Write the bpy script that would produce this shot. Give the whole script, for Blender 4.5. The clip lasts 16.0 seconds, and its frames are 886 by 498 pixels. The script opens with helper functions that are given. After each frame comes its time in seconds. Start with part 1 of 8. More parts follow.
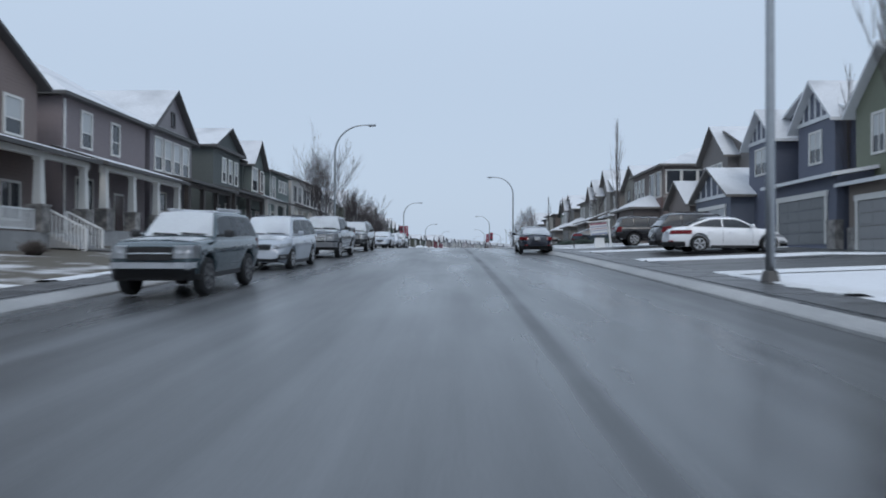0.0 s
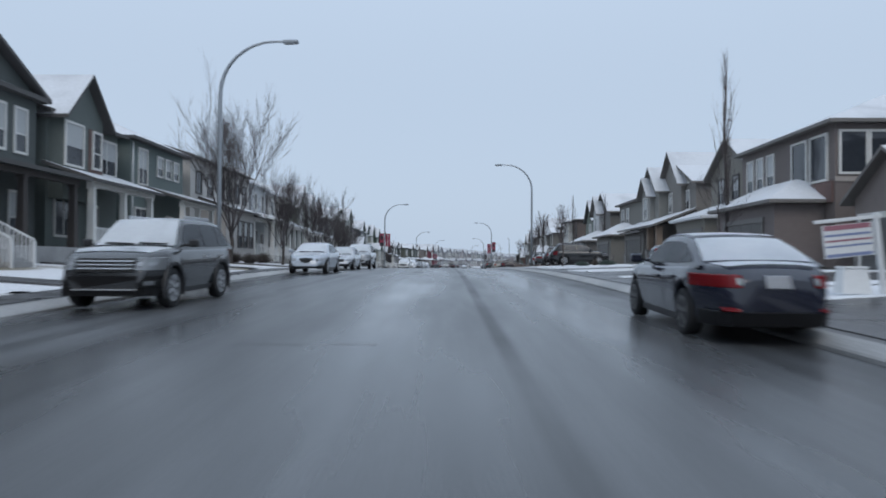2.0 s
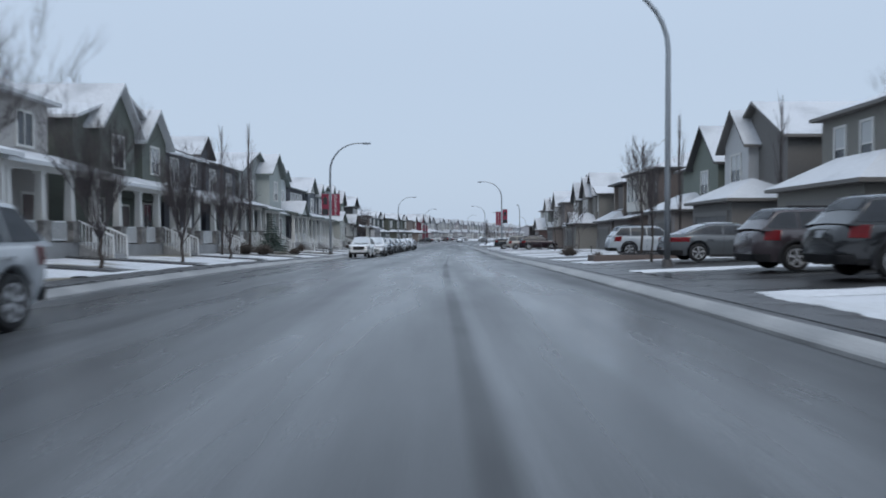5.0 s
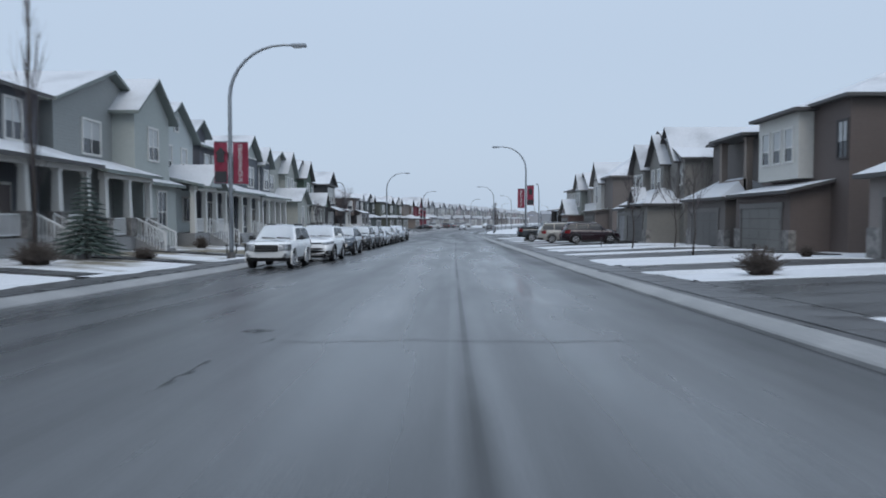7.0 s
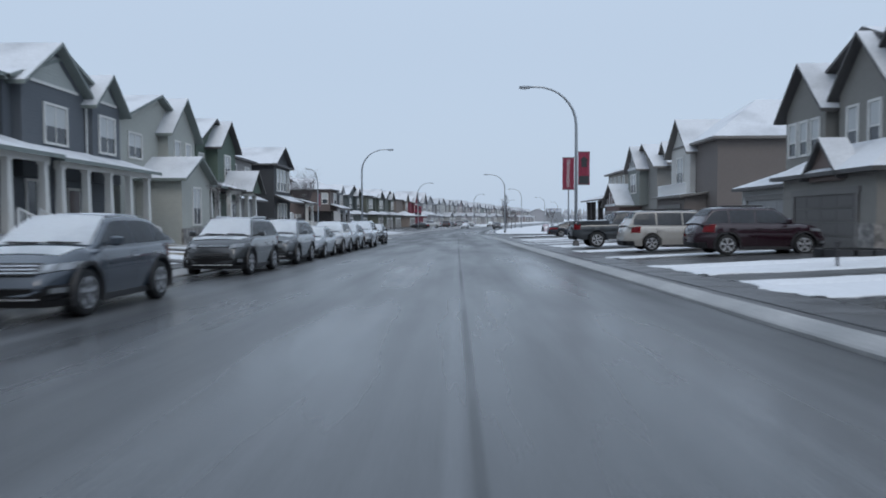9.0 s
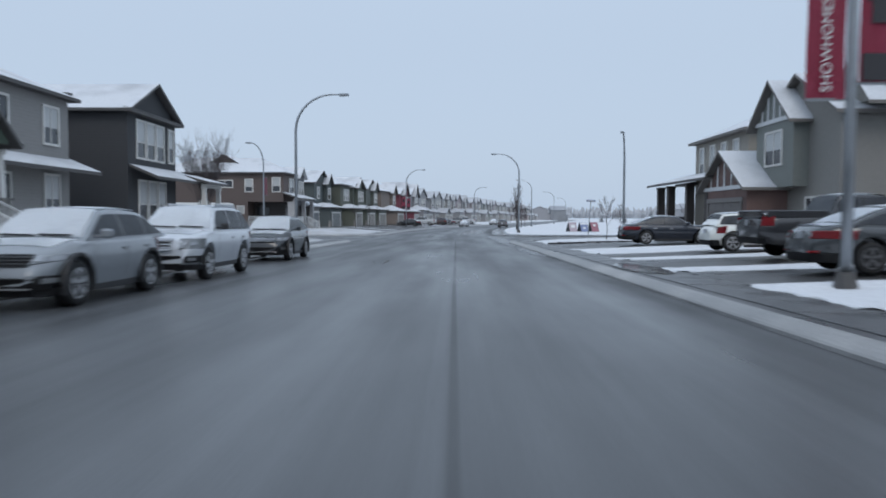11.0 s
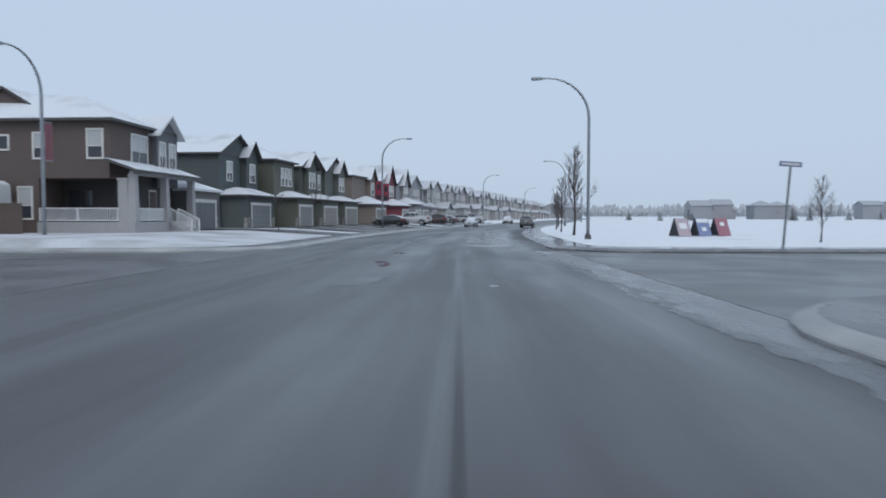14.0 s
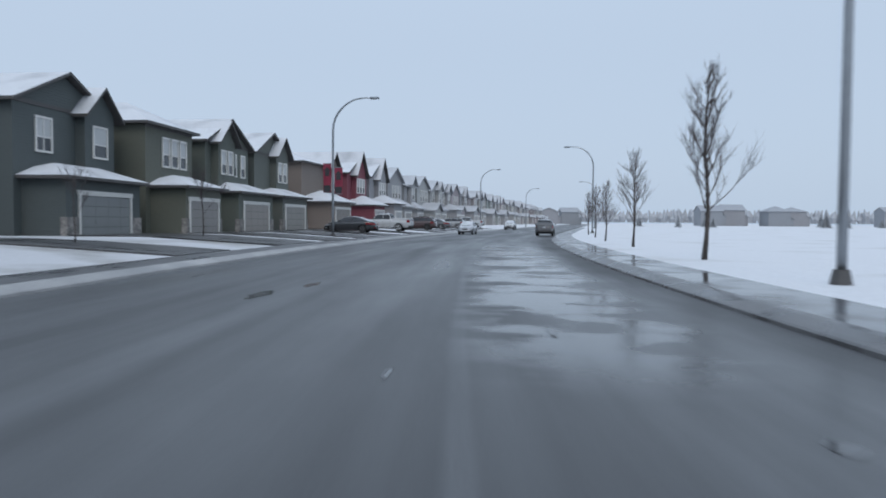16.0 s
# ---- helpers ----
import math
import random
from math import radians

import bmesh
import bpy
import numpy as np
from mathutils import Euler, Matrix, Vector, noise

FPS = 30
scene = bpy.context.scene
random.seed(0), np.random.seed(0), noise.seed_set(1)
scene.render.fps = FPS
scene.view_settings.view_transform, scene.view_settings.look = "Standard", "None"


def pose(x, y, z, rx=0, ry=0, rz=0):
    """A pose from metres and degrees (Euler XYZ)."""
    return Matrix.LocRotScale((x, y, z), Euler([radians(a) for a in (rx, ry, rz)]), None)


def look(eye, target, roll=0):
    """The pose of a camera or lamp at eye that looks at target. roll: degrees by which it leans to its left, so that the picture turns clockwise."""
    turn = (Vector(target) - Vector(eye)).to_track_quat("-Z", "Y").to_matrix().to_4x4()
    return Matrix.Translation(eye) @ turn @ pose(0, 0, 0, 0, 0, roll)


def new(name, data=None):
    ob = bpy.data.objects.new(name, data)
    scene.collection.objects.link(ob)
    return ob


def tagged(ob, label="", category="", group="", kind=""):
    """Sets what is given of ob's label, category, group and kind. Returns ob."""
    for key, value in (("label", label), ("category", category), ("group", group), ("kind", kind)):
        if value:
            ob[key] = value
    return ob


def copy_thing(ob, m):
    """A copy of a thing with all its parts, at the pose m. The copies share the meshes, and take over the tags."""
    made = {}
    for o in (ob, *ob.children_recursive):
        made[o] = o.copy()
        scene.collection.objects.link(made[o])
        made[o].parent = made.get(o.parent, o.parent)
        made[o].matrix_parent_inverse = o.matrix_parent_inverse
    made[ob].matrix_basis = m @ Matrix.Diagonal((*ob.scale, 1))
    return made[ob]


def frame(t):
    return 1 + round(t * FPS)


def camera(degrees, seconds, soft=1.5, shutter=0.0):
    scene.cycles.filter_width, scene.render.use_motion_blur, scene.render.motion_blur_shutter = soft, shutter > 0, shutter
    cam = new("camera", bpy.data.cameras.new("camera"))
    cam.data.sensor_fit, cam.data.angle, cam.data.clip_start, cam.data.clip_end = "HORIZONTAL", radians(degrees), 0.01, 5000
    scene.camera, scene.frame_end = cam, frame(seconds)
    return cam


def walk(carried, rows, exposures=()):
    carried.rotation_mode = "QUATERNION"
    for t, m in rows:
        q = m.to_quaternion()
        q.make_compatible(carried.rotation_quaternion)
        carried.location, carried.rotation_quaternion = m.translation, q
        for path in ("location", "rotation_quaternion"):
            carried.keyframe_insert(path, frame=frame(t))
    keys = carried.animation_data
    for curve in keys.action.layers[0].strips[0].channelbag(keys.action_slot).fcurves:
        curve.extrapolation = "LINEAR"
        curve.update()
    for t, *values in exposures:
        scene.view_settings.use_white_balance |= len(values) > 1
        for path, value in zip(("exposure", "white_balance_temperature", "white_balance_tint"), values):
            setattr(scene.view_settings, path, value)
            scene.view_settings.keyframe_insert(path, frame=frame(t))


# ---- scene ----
cam = camera(63.5, 16.0, soft=1.8, shutter=0.4)
ROWS = [
    (0, 0.000, -0.000, 1.350, 1.550, 0.440, -0.117),
    (0.5, 0.003, 7.229, 1.610, 1.472, 0.608, -0.345),
    (1, 0.039, 14.474, 1.875, 1.465, 0.774, -0.394),
    (1.5, 0.027, 21.773, 2.150, 1.417, 0.955, -0.367),
    (2, -0.110, 29.151, 2.435, 1.240, 1.121, -0.348),
    (2.5, -0.162, 36.577, 2.724, 1.076, 1.169, -0.127),
    (3, -0.229, 44.060, 2.960, 0.855, 0.894, -0.200),
    (3.5, -0.316, 51.473, 3.135, 0.716, 0.380, -0.106),
    (4, -0.266, 58.857, 3.247, 0.757, -0.159, 0.021),
    (6.5, -0.991, 95.870, 3.299, 0.714, -2.269, 0.110),
    (7, -0.991, 103.350, 3.213, 0.746, -2.329, 0.001),
    (7.5, -0.922, 110.906, 3.065, 0.778, -2.362, -0.079),
    (8, -0.902, 118.536, 2.907, 0.793, -2.382, 0.062),
    (8.5, -0.836, 126.229, 2.749, 0.868, -2.387, 0.154),
    (9, -0.955, 133.967, 2.652, 0.821, -2.365, 0.279),
    (11.5, -0.655, 173.424, 2.189, 0.648, -2.546, -0.241),
    (12, -0.645, 181.176, 2.126, 0.783, -2.484, -0.181),
    (12.5, -0.543, 188.693, 2.056, 0.913, -2.443, -0.308),
    (13, -0.518, 196.265, 1.974, 0.963, -2.499, -0.069),
    (13.5, -0.478, 203.898, 1.880, 0.958, -2.507, -0.102),
    (14, -0.407, 211.531, 1.783, 0.940, -2.591, -0.007),
    (14.5, -0.309, 219.098, 1.703, 0.825, -2.386, -0.070),
    (15, -0.231, 226.527, 1.668, 0.644, -2.067, -0.145),
    (15.5, -0.270, 233.814, 1.658, 0.328, -1.938, -0.361),
    (16, -0.288, 241.161, 1.629, 0.250, -2.221, -0.430),
]
walk(cam, [(t, pose(x, y, z, 90 + p, r, w)) for t, x, y, z, w, p, r in ROWS])

# ---- world, sun, exposure ----
world = bpy.data.worlds.new("overcast_sky")
scene.world = world
world.use_nodes = True
wn, wl = world.node_tree.nodes, world.node_tree.links
wn.clear()
w_out, w_bg = wn.new("ShaderNodeOutputWorld"), wn.new("ShaderNodeBackground")
w_sky, w_mix, w_rgb = wn.new("ShaderNodeTexSky"), wn.new("ShaderNodeMix"), wn.new("ShaderNodeRGB")
w_sky.sky_type, w_sky.sun_disc = "NISHITA", False
w_sky.sun_elevation, w_sky.sun_rotation = radians(50), radians(175)
w_sky.dust_density, w_sky.air_density = 4.0, 1.0
w_scale = wn.new("ShaderNodeMix")
w_scale.data_type, w_scale.blend_type = "RGBA", "MULTIPLY"
w_scale.inputs[0].default_value = 1.0
w_scale.inputs[7].default_value = (0.10, 0.10, 0.10, 1)
w_mix.data_type = "RGBA"
w_mix.inputs[0].default_value = 0.88
w_rgb.outputs[0].default_value = (0.545, 0.665, 0.83, 1)   # cloud deck
wl.new(w_sky.outputs[0], w_scale.inputs[6])
wl.new(w_scale.outputs[2], w_mix.inputs[6])
wl.new(w_rgb.outputs[0], w_mix.inputs[7])
# an overcast deck grows brighter towards the zenith
w_co, w_sep, w_up, w_gain = wn.new("ShaderNodeTexCoord"), wn.new("ShaderNodeSeparateXYZ"), wn.new("ShaderNodeMapRange"), wn.new("ShaderNodeVectorMath")
w_up.interpolation_type = "SMOOTHSTEP"
w_up.inputs[1].default_value, w_up.inputs[2].default_value, w_up.inputs[3].default_value, w_up.inputs[4].default_value = 0.2, 1.0, 1.0, 1.6
w_gain.operation = "SCALE"
wl.new(w_co.outputs["Generated"], w_sep.inputs[0])
wl.new(w_sep.outputs[2], w_up.inputs[0])
wl.new(w_mix.outputs[2], w_gain.inputs[0])
wl.new(w_up.outputs[0], w_gain.inputs["Scale"])
wl.new(w_gain.outputs[0], w_bg.inputs[0])
w_bg.inputs[1].default_value = 1.0
wl.new(w_bg.outputs[0], w_out.inputs[0])
sun = new("sun", bpy.data.lights.new("sun", "SUN"))
sun.data.energy, sun.data.angle, sun.data.color = 0.7, radians(30), (1.0, 0.97, 0.93)
sun.matrix_world = look((0, 0, 60), (-4, 50, 0))

# ---- materials ----
def mat(name, color, rough=0.7, metal=0.0, var=0.12, scale=3.0, bump=0.0, bscale=30.0, spec=0.5, coat=0.0):
    """A surface with two scales of variation round its colour, and fine relief."""
    m = bpy.data.materials.new(name)
    m.use_nodes = True
    n, l = m.node_tree.nodes, m.node_tree.links
    b = n["Principled BSDF"]
    b.inputs["Roughness"].default_value, b.inputs["Metallic"].default_value = rough, metal
    b.inputs["Specular IOR Level"].default_value, b.inputs["Coat Weight"].default_value = spec, coat
    co = n.new("ShaderNodeTexCoord")
    t1, t2 = n.new("ShaderNodeTexNoise"), n.new("ShaderNodeTexNoise")
    t1.inputs["Scale"].default_value, t2.inputs["Scale"].default_value = scale * 0.25, scale * 4
    t1.inputs["Detail"].default_value, t2.inputs["Detail"].default_value = 4, 3
    l.new(co.outputs["Object"], t1.inputs["Vector"]), l.new(co.outputs["Object"], t2.inputs["Vector"])
    add = n.new("ShaderNodeMath")
    add.operation = "ADD"
    l.new(t1.outputs[0], add.inputs[0]), l.new(t2.outputs[0], add.inputs[1])
    mp = n.new("ShaderNodeMapRange")
    mp.inputs[1].default_value, mp.inputs[2].default_value = 0.6, 1.4
    mp.inputs[3].default_value, mp.inputs[4].default_value = 1 - var, 1 + var
    l.new(add.outputs[0], mp.inputs[0])
    mul = n.new("ShaderNodeVectorMath")
    mul.operation = "SCALE"
    mul.inputs[0].default_value = color
    l.new(mp.outputs[0], mul.inputs["Scale"])
    l.new(mul.outputs[0], b.inputs["Base Color"])
    if bump:
        bt, bp = n.new("ShaderNodeTexNoise"), n.new("ShaderNodeBump")
        bt.inputs["Scale"].default_value, bt.inputs["Detail"].default_value = bscale, 4
        bp.inputs["Strength"].default_value, bp.inputs["Distance"].default_value = bump, 0.02
        l.new(co.outputs["Object"], bt.inputs["Vector"]), l.new(bt.outputs[0], bp.inputs["Height"])
        l.new(bp.outputs[0], b.inputs["Normal"])
    return m


def bands(m, axis, pitch, depth, vary=0.0):
    """Adds horizontal laps or courses of the given pitch in metres, as relief and a thin shadow line's tone."""
    n, l = m.node_tree.nodes, m.node_tree.links
    b = n["Principled BSDF"]
    co, sep, mth, fr = n.new("ShaderNodeTexCoord"), n.new("ShaderNodeSeparateXYZ"), n.new("ShaderNodeMath"), n.new("ShaderNodeMath")
    l.new(co.outputs["Object"], sep.inputs[0])
    mth.operation, fr.operation = "DIVIDE", "FRACT"
    mth.inputs[1].default_value = pitch
    l.new(sep.outputs[axis], mth.inputs[0]), l.new(mth.outputs[0], fr.inputs[0])
    bp = n.new("ShaderNodeBump")
    bp.inputs["Strength"].default_value, bp.inputs["Distance"].default_value = 0.7, depth
    bp.invert = True
    l.new(fr.outputs[0], bp.inputs["Height"])
    l.new(bp.outputs[0], b.inputs["Normal"])
    return m


def two_tone(name, a, b_col, scale, lo, hi, rough_a, rough_b, bump=0.3, bscale=20.0, stretch=(1, 1, 1), spec=0.5, speckle=0.2):
    """Two surfaces mixed by a broad noise with a soft edge: wet and drier asphalt, thin snow over grass."""
    m = bpy.data.materials.new(name)
    m.use_nodes = True
    n, l = m.node_tree.nodes, m.node_tree.links
    b = n["Principled BSDF"]
    b.inputs["Specular IOR Level"].default_value = spec
    co, mpg = n.new("ShaderNodeTexCoord"), n.new("ShaderNodeMapping")
    mpg.inputs["Scale"].default_value = stretch
    l.new(co.outputs["Object"], mpg.inputs[0])
    t, fine = n.new("ShaderNodeTexNoise"), n.new("ShaderNodeTexNoise")
    t.inputs["Scale"].default_value, t.inputs["Detail"].default_value = scale, 6
    fine.inputs["Scale"].default_value, fine.inputs["Detail"].default_value = bscale, 5
    l.new(mpg.outputs[0], t.inputs["Vector"]), l.new(co.outputs["Object"], fine.inputs["Vector"])
    mr = n.new("ShaderNodeMapRange")
    mr.inputs[1].default_value, mr.inputs[2].default_value = lo, hi
    l.new(t.outputs[0], mr.inputs[0])
    mix = n.new("ShaderNodeMix")
    mix.data_type = "RGBA"
    mix.inputs[6].default_value, mix.inputs[7].default_value = (*a, 1), (*b_col, 1)
    l.new(mr.outputs[0], mix.inputs[0])
    grain = n.new("ShaderNodeMapRange")
    grain.inputs[1].default_value, grain.inputs[2].default_value = 0.3, 0.7
    grain.inputs[3].default_value, grain.inputs[4].default_value = 1 - speckle, 1 + speckle
    l.new(fine.outputs[0], grain.inputs[0])
    sc = n.new("ShaderNodeVectorMath")
    sc.operation = "SCALE"
    l.new(mix.outputs[2], sc.inputs[0]), l.new(grain.outputs[0], sc.inputs["Scale"])
    l.new(sc.outputs[0], b.inputs["Base Color"])
    rr = n.new("ShaderNodeMapRange")
    rr.inputs[3].default_value, rr.inputs[4].default_value = rough_a, rough_b
    l.new(mr.outputs[0], rr.inputs[0])
    l.new(rr.outputs[0], b.inputs["Roughness"])
    if bump:
        bp = n.new("ShaderNodeBump")
        bp.inputs["Strength"].default_value, bp.inputs["Distance"].default_value = bump, 0.01
        l.new(fine.outputs[0], bp.inputs["Height"]), l.new(bp.outputs[0], b.inputs["Normal"])
    return m


def road_material(name, base, marks):
    """Wet asphalt: streaks along the road, worn bands at given offsets from the seam (offset, half width, tone, gloss)."""
    m = two_tone(name, tuple(v * 0.82 for v in base), tuple(v * 1.22 for v in base), 0.6, 0.34, 0.68, 0.20, 0.37, 0.10, 38, spec=0.5)
    n, l = m.node_tree.nodes, m.node_tree.links
    b = n["Principled BSDF"]
    uv, sep = n.new("ShaderNodeUVMap"), n.new("ShaderNodeSeparateXYZ")
    uv.uv_map = "along"
    mp = next(q for q in n if q.bl_idname == "ShaderNodeMapping")
    mp.inputs["Scale"].default_value = (0.9, 0.05, 1)
    l.new(uv.outputs[0], mp.inputs[0])
    l.new(uv.outputs[0], sep.inputs[0])
    wob = n.new("ShaderNodeTexNoise")
    wob.inputs["Scale"].default_value, wob.inputs["Detail"].default_value = 0.35, 3
    l.new(uv.outputs[0], wob.inputs["Vector"])
    shift = n.new("ShaderNodeMath")
    shift.operation = "MULTIPLY_ADD"
    shift.inputs[1].default_value, shift.inputs[2].default_value = 0.7, -0.35
    l.new(wob.outputs[0], shift.inputs[0])
    pos = n.new("ShaderNodeMath")
    l.new(sep.outputs[0], pos.inputs[0]), l.new(shift.outputs[0], pos.inputs[1])
    patchy = n.new("ShaderNodeTexNoise")
    patchy.inputs["Scale"].default_value, patchy.inputs["Detail"].default_value = 0.16, 5
    l.new(uv.outputs[0], patchy.inputs["Vector"])
    pr = n.new("ShaderNodeMapRange")
    pr.inputs[1].default_value, pr.inputs[2].default_value, pr.inputs[3].default_value, pr.inputs[4].default_value = 0.35, 0.62, 0.35, 1.0
    l.new(patchy.outputs[0], pr.inputs[0])
    worn = n.new("ShaderNodeMapRange")       # older, darker paving towards the side street
    worn.inputs[1].default_value, worn.inputs[2].default_value, worn.inputs[3].default_value, worn.inputs[4].default_value = 140.0, 215.0, 1.0, 0.6
    l.new(sep.outputs[1], worn.inputs[0])
    drift, lane = n.new("ShaderNodeMapRange"), n.new("ShaderNodeMath")        # the seam leaves the middle
    drift.inputs[1].default_value, drift.inputs[2].default_value, drift.inputs[3].default_value, drift.inputs[4].default_value = 100.0, 180.0, 0.0, 0.24
    l.new(sep.outputs[1], drift.inputs[0]), l.new(sep.outputs[0], lane.inputs[0]), l.new(drift.outputs[0], lane.inputs[1])
    tone, gloss = None, None
    for off, wide_, t, g, ya, yb in marks:
        d = n.new("ShaderNodeMath")
        d.operation = "SUBTRACT"
        d.inputs[1].default_value = off
        l.new((lane.outputs[0] if wide_ < 0.3 else pos.outputs[0]), d.inputs[0])
        ab = n.new("ShaderNodeMath")
        ab.operation = "ABSOLUTE"
        l.new(d.outputs[0], ab.inputs[0])
        band = n.new("ShaderNodeMapRange")
        band.interpolation_type = "SMOOTHSTEP"
        band.inputs[1].default_value, band.inputs[2].default_value, band.inputs[3].default_value, band.inputs[4].default_value = wide_ * 0.25, wide_, 1.0, 0.0
        l.new(ab.outputs[0], band.inputs[0])
        w = n.new("ShaderNodeMath")
        w.operation = "MULTIPLY"
        l.new(band.outputs[0], w.inputs[0]), l.new(pr.outputs[0], w.inputs[1])
        for edge, v0, v1 in ((ya, 0.0, 1.0), (yb, 1.0, 0.0)):        # the stretch of road that has this mark
            if abs(edge) < 500:
                win, cut = n.new("ShaderNodeMapRange"), n.new("ShaderNodeMath")
                win.inputs[1].default_value, win.inputs[2].default_value, win.inputs[3].default_value, win.inputs[4].default_value = edge - 5, edge + 5, v0, v1
                cut.operation = "MULTIPLY"
                l.new(sep.outputs[1], win.inputs[0]), l.new(w.outputs[0], cut.inputs[0]), l.new(win.outputs[0], cut.inputs[1])
                w = cut
        for kind, amount in (("t", t), ("g", g)):
            ma = n.new("ShaderNodeMath")
            ma.operation = "MULTIPLY_ADD"
            ma.inputs[1].default_value, ma.inputs[2].default_value = amount, 1.0 if kind == "t" else 0.0
            l.new(w.outputs[0], ma.inputs[0])
            old = tone if kind == "t" else gloss
            if old is not None:
                jn = n.new("ShaderNodeMath")
                jn.operation = "MULTIPLY" if kind == "t" else "ADD"
                l.new(old.outputs[0], jn.inputs[0]), l.new(ma.outputs[0], jn.inputs[1])
                ma = jn
            if kind == "t":
                tone = ma
            else:
                gloss = ma
    streak, smap, srange = n.new("ShaderNodeTexNoise"), n.new("ShaderNodeMapping"), n.new("ShaderNodeMapRange")
    smap.inputs["Scale"].default_value = (2.6, 0.07, 1)
    streak.inputs["Scale"].default_value, streak.inputs["Detail"].default_value = 1.0, 4
    l.new(uv.outputs[0], smap.inputs[0]), l.new(smap.outputs[0], streak.inputs["Vector"]), l.new(streak.outputs[0], srange.inputs[0])
    srange.inputs[1].default_value, srange.inputs[2].default_value, srange.inputs[3].default_value, srange.inputs[4].default_value = 0.32, 0.68, 0.78, 1.22
    joint = n.new("ShaderNodeMath")
    joint.operation = "MULTIPLY"
    l.new(tone.outputs[0], joint.inputs[0]), l.new(srange.outputs[0], joint.inputs[1])
    aged = n.new("ShaderNodeMath")
    aged.operation = "MULTIPLY"
    l.new(joint.outputs[0], aged.inputs[0]), l.new(worn.outputs[0], aged.inputs[1])
    tone = aged
    blot, brange, bsum = n.new("ShaderNodeTexNoise"), n.new("ShaderNodeMapRange"), n.new("ShaderNodeMath")
    bmap = n.new("ShaderNodeMapping")
    bmap.inputs["Scale"].default_value = (0.6, 0.09, 1)
    blot.inputs["Scale"].default_value, blot.inputs["Detail"].default_value = 1.0, 5
    l.new(uv.outputs[0], bmap.inputs[0]), l.new(bmap.outputs[0], blot.inputs["Vector"]), l.new(blot.outputs[0], brange.inputs[0])
    brange.inputs[1].default_value, brange.inputs[2].default_value, brange.inputs[3].default_value, brange.inputs[4].default_value = 0.3, 0.7, -0.06, 0.10
    l.new(gloss.outputs[0], bsum.inputs[0]), l.new(brange.outputs[0], bsum.inputs[1])
    rougher, rsum = n.new("ShaderNodeMapRange"), n.new("ShaderNodeMath")
    rougher.inputs[1].default_value, rougher.inputs[2].default_value, rougher.inputs[3].default_value, rougher.inputs[4].default_value = 140.0, 200.0, 0.0, 0.12
    l.new(sep.outputs[1], rougher.inputs[0]), l.new(bsum.outputs[0], rsum.inputs[0]), l.new(rougher.outputs[0], rsum.inputs[1])
    gloss = rsum
    # meltwater lying along the lane beside the snowy field
    pool, pmap, film = n.new("ShaderNodeTexNoise"), n.new("ShaderNodeMapping"), n.new("ShaderNodeMapRange")
    pmap.inputs["Scale"].default_value = (0.5, 0.75, 1)
    pool.inputs["Scale"].default_value, pool.inputs["Detail"].default_value = 1.0, 6
    l.new(uv.outputs[0], pmap.inputs[0]), l.new(pmap.outputs[0], pool.inputs["Vector"]), l.new(pool.outputs[0], film.inputs[0])
    film.inputs[1].default_value, film.inputs[2].default_value = 0.45, 0.56
    for socket, lo, hi, v0, v1 in ((0, -0.4, 0.5, 0.0, 1.0), (0, 1.4, 3.2, 1.0, 0.0), (1, 246.5, 250.0, 0.0, 1.0), (1, 275.0, 290.0, 1.0, 0.0)):
        win, cut = n.new("ShaderNodeMapRange"), n.new("ShaderNodeMath")
        win.inputs[1].default_value, win.inputs[2].default_value, win.inputs[3].default_value, win.inputs[4].default_value = lo, hi, v0, v1
        cut.operation = "MULTIPLY"
        l.new(sep.outputs[socket], win.inputs[0]), l.new(film.outputs[0], cut.inputs[0]), l.new(win.outputs[0], cut.inputs[1])
        film = cut
    wetter = n.new("ShaderNodeMath")
    wetter.operation = "MULTIPLY_ADD"
    wetter.inputs[1].default_value = -0.5
    l.new(film.outputs[0], wetter.inputs[0]), l.new(gloss.outputs[0], wetter.inputs[2])
    gloss = wetter
    src = b.inputs["Base Color"].links[0].from_socket
    sc = n.new("ShaderNodeVectorMath")
    sc.operation = "SCALE"
    l.new(src, sc.inputs[0]), l.new(tone.outputs[0], sc.inputs["Scale"]), l.new(sc.outputs[0], b.inputs["Base Color"])
    rsrc = b.inputs["Roughness"].links[0].from_socket
    ad = n.new("ShaderNodeMath")
    ad.operation = "ADD"
    floor_ = n.new("ShaderNodeMath")
    floor_.operation = "MAXIMUM"
    floor_.inputs[1].default_value = 0.06
    l.new(rsrc, ad.inputs[0]), l.new(gloss.outputs[0], ad.inputs[1]), l.new(ad.outputs[0], floor_.inputs[0]), l.new(floor_.outputs[0], b.inputs["Roughness"])
    return m


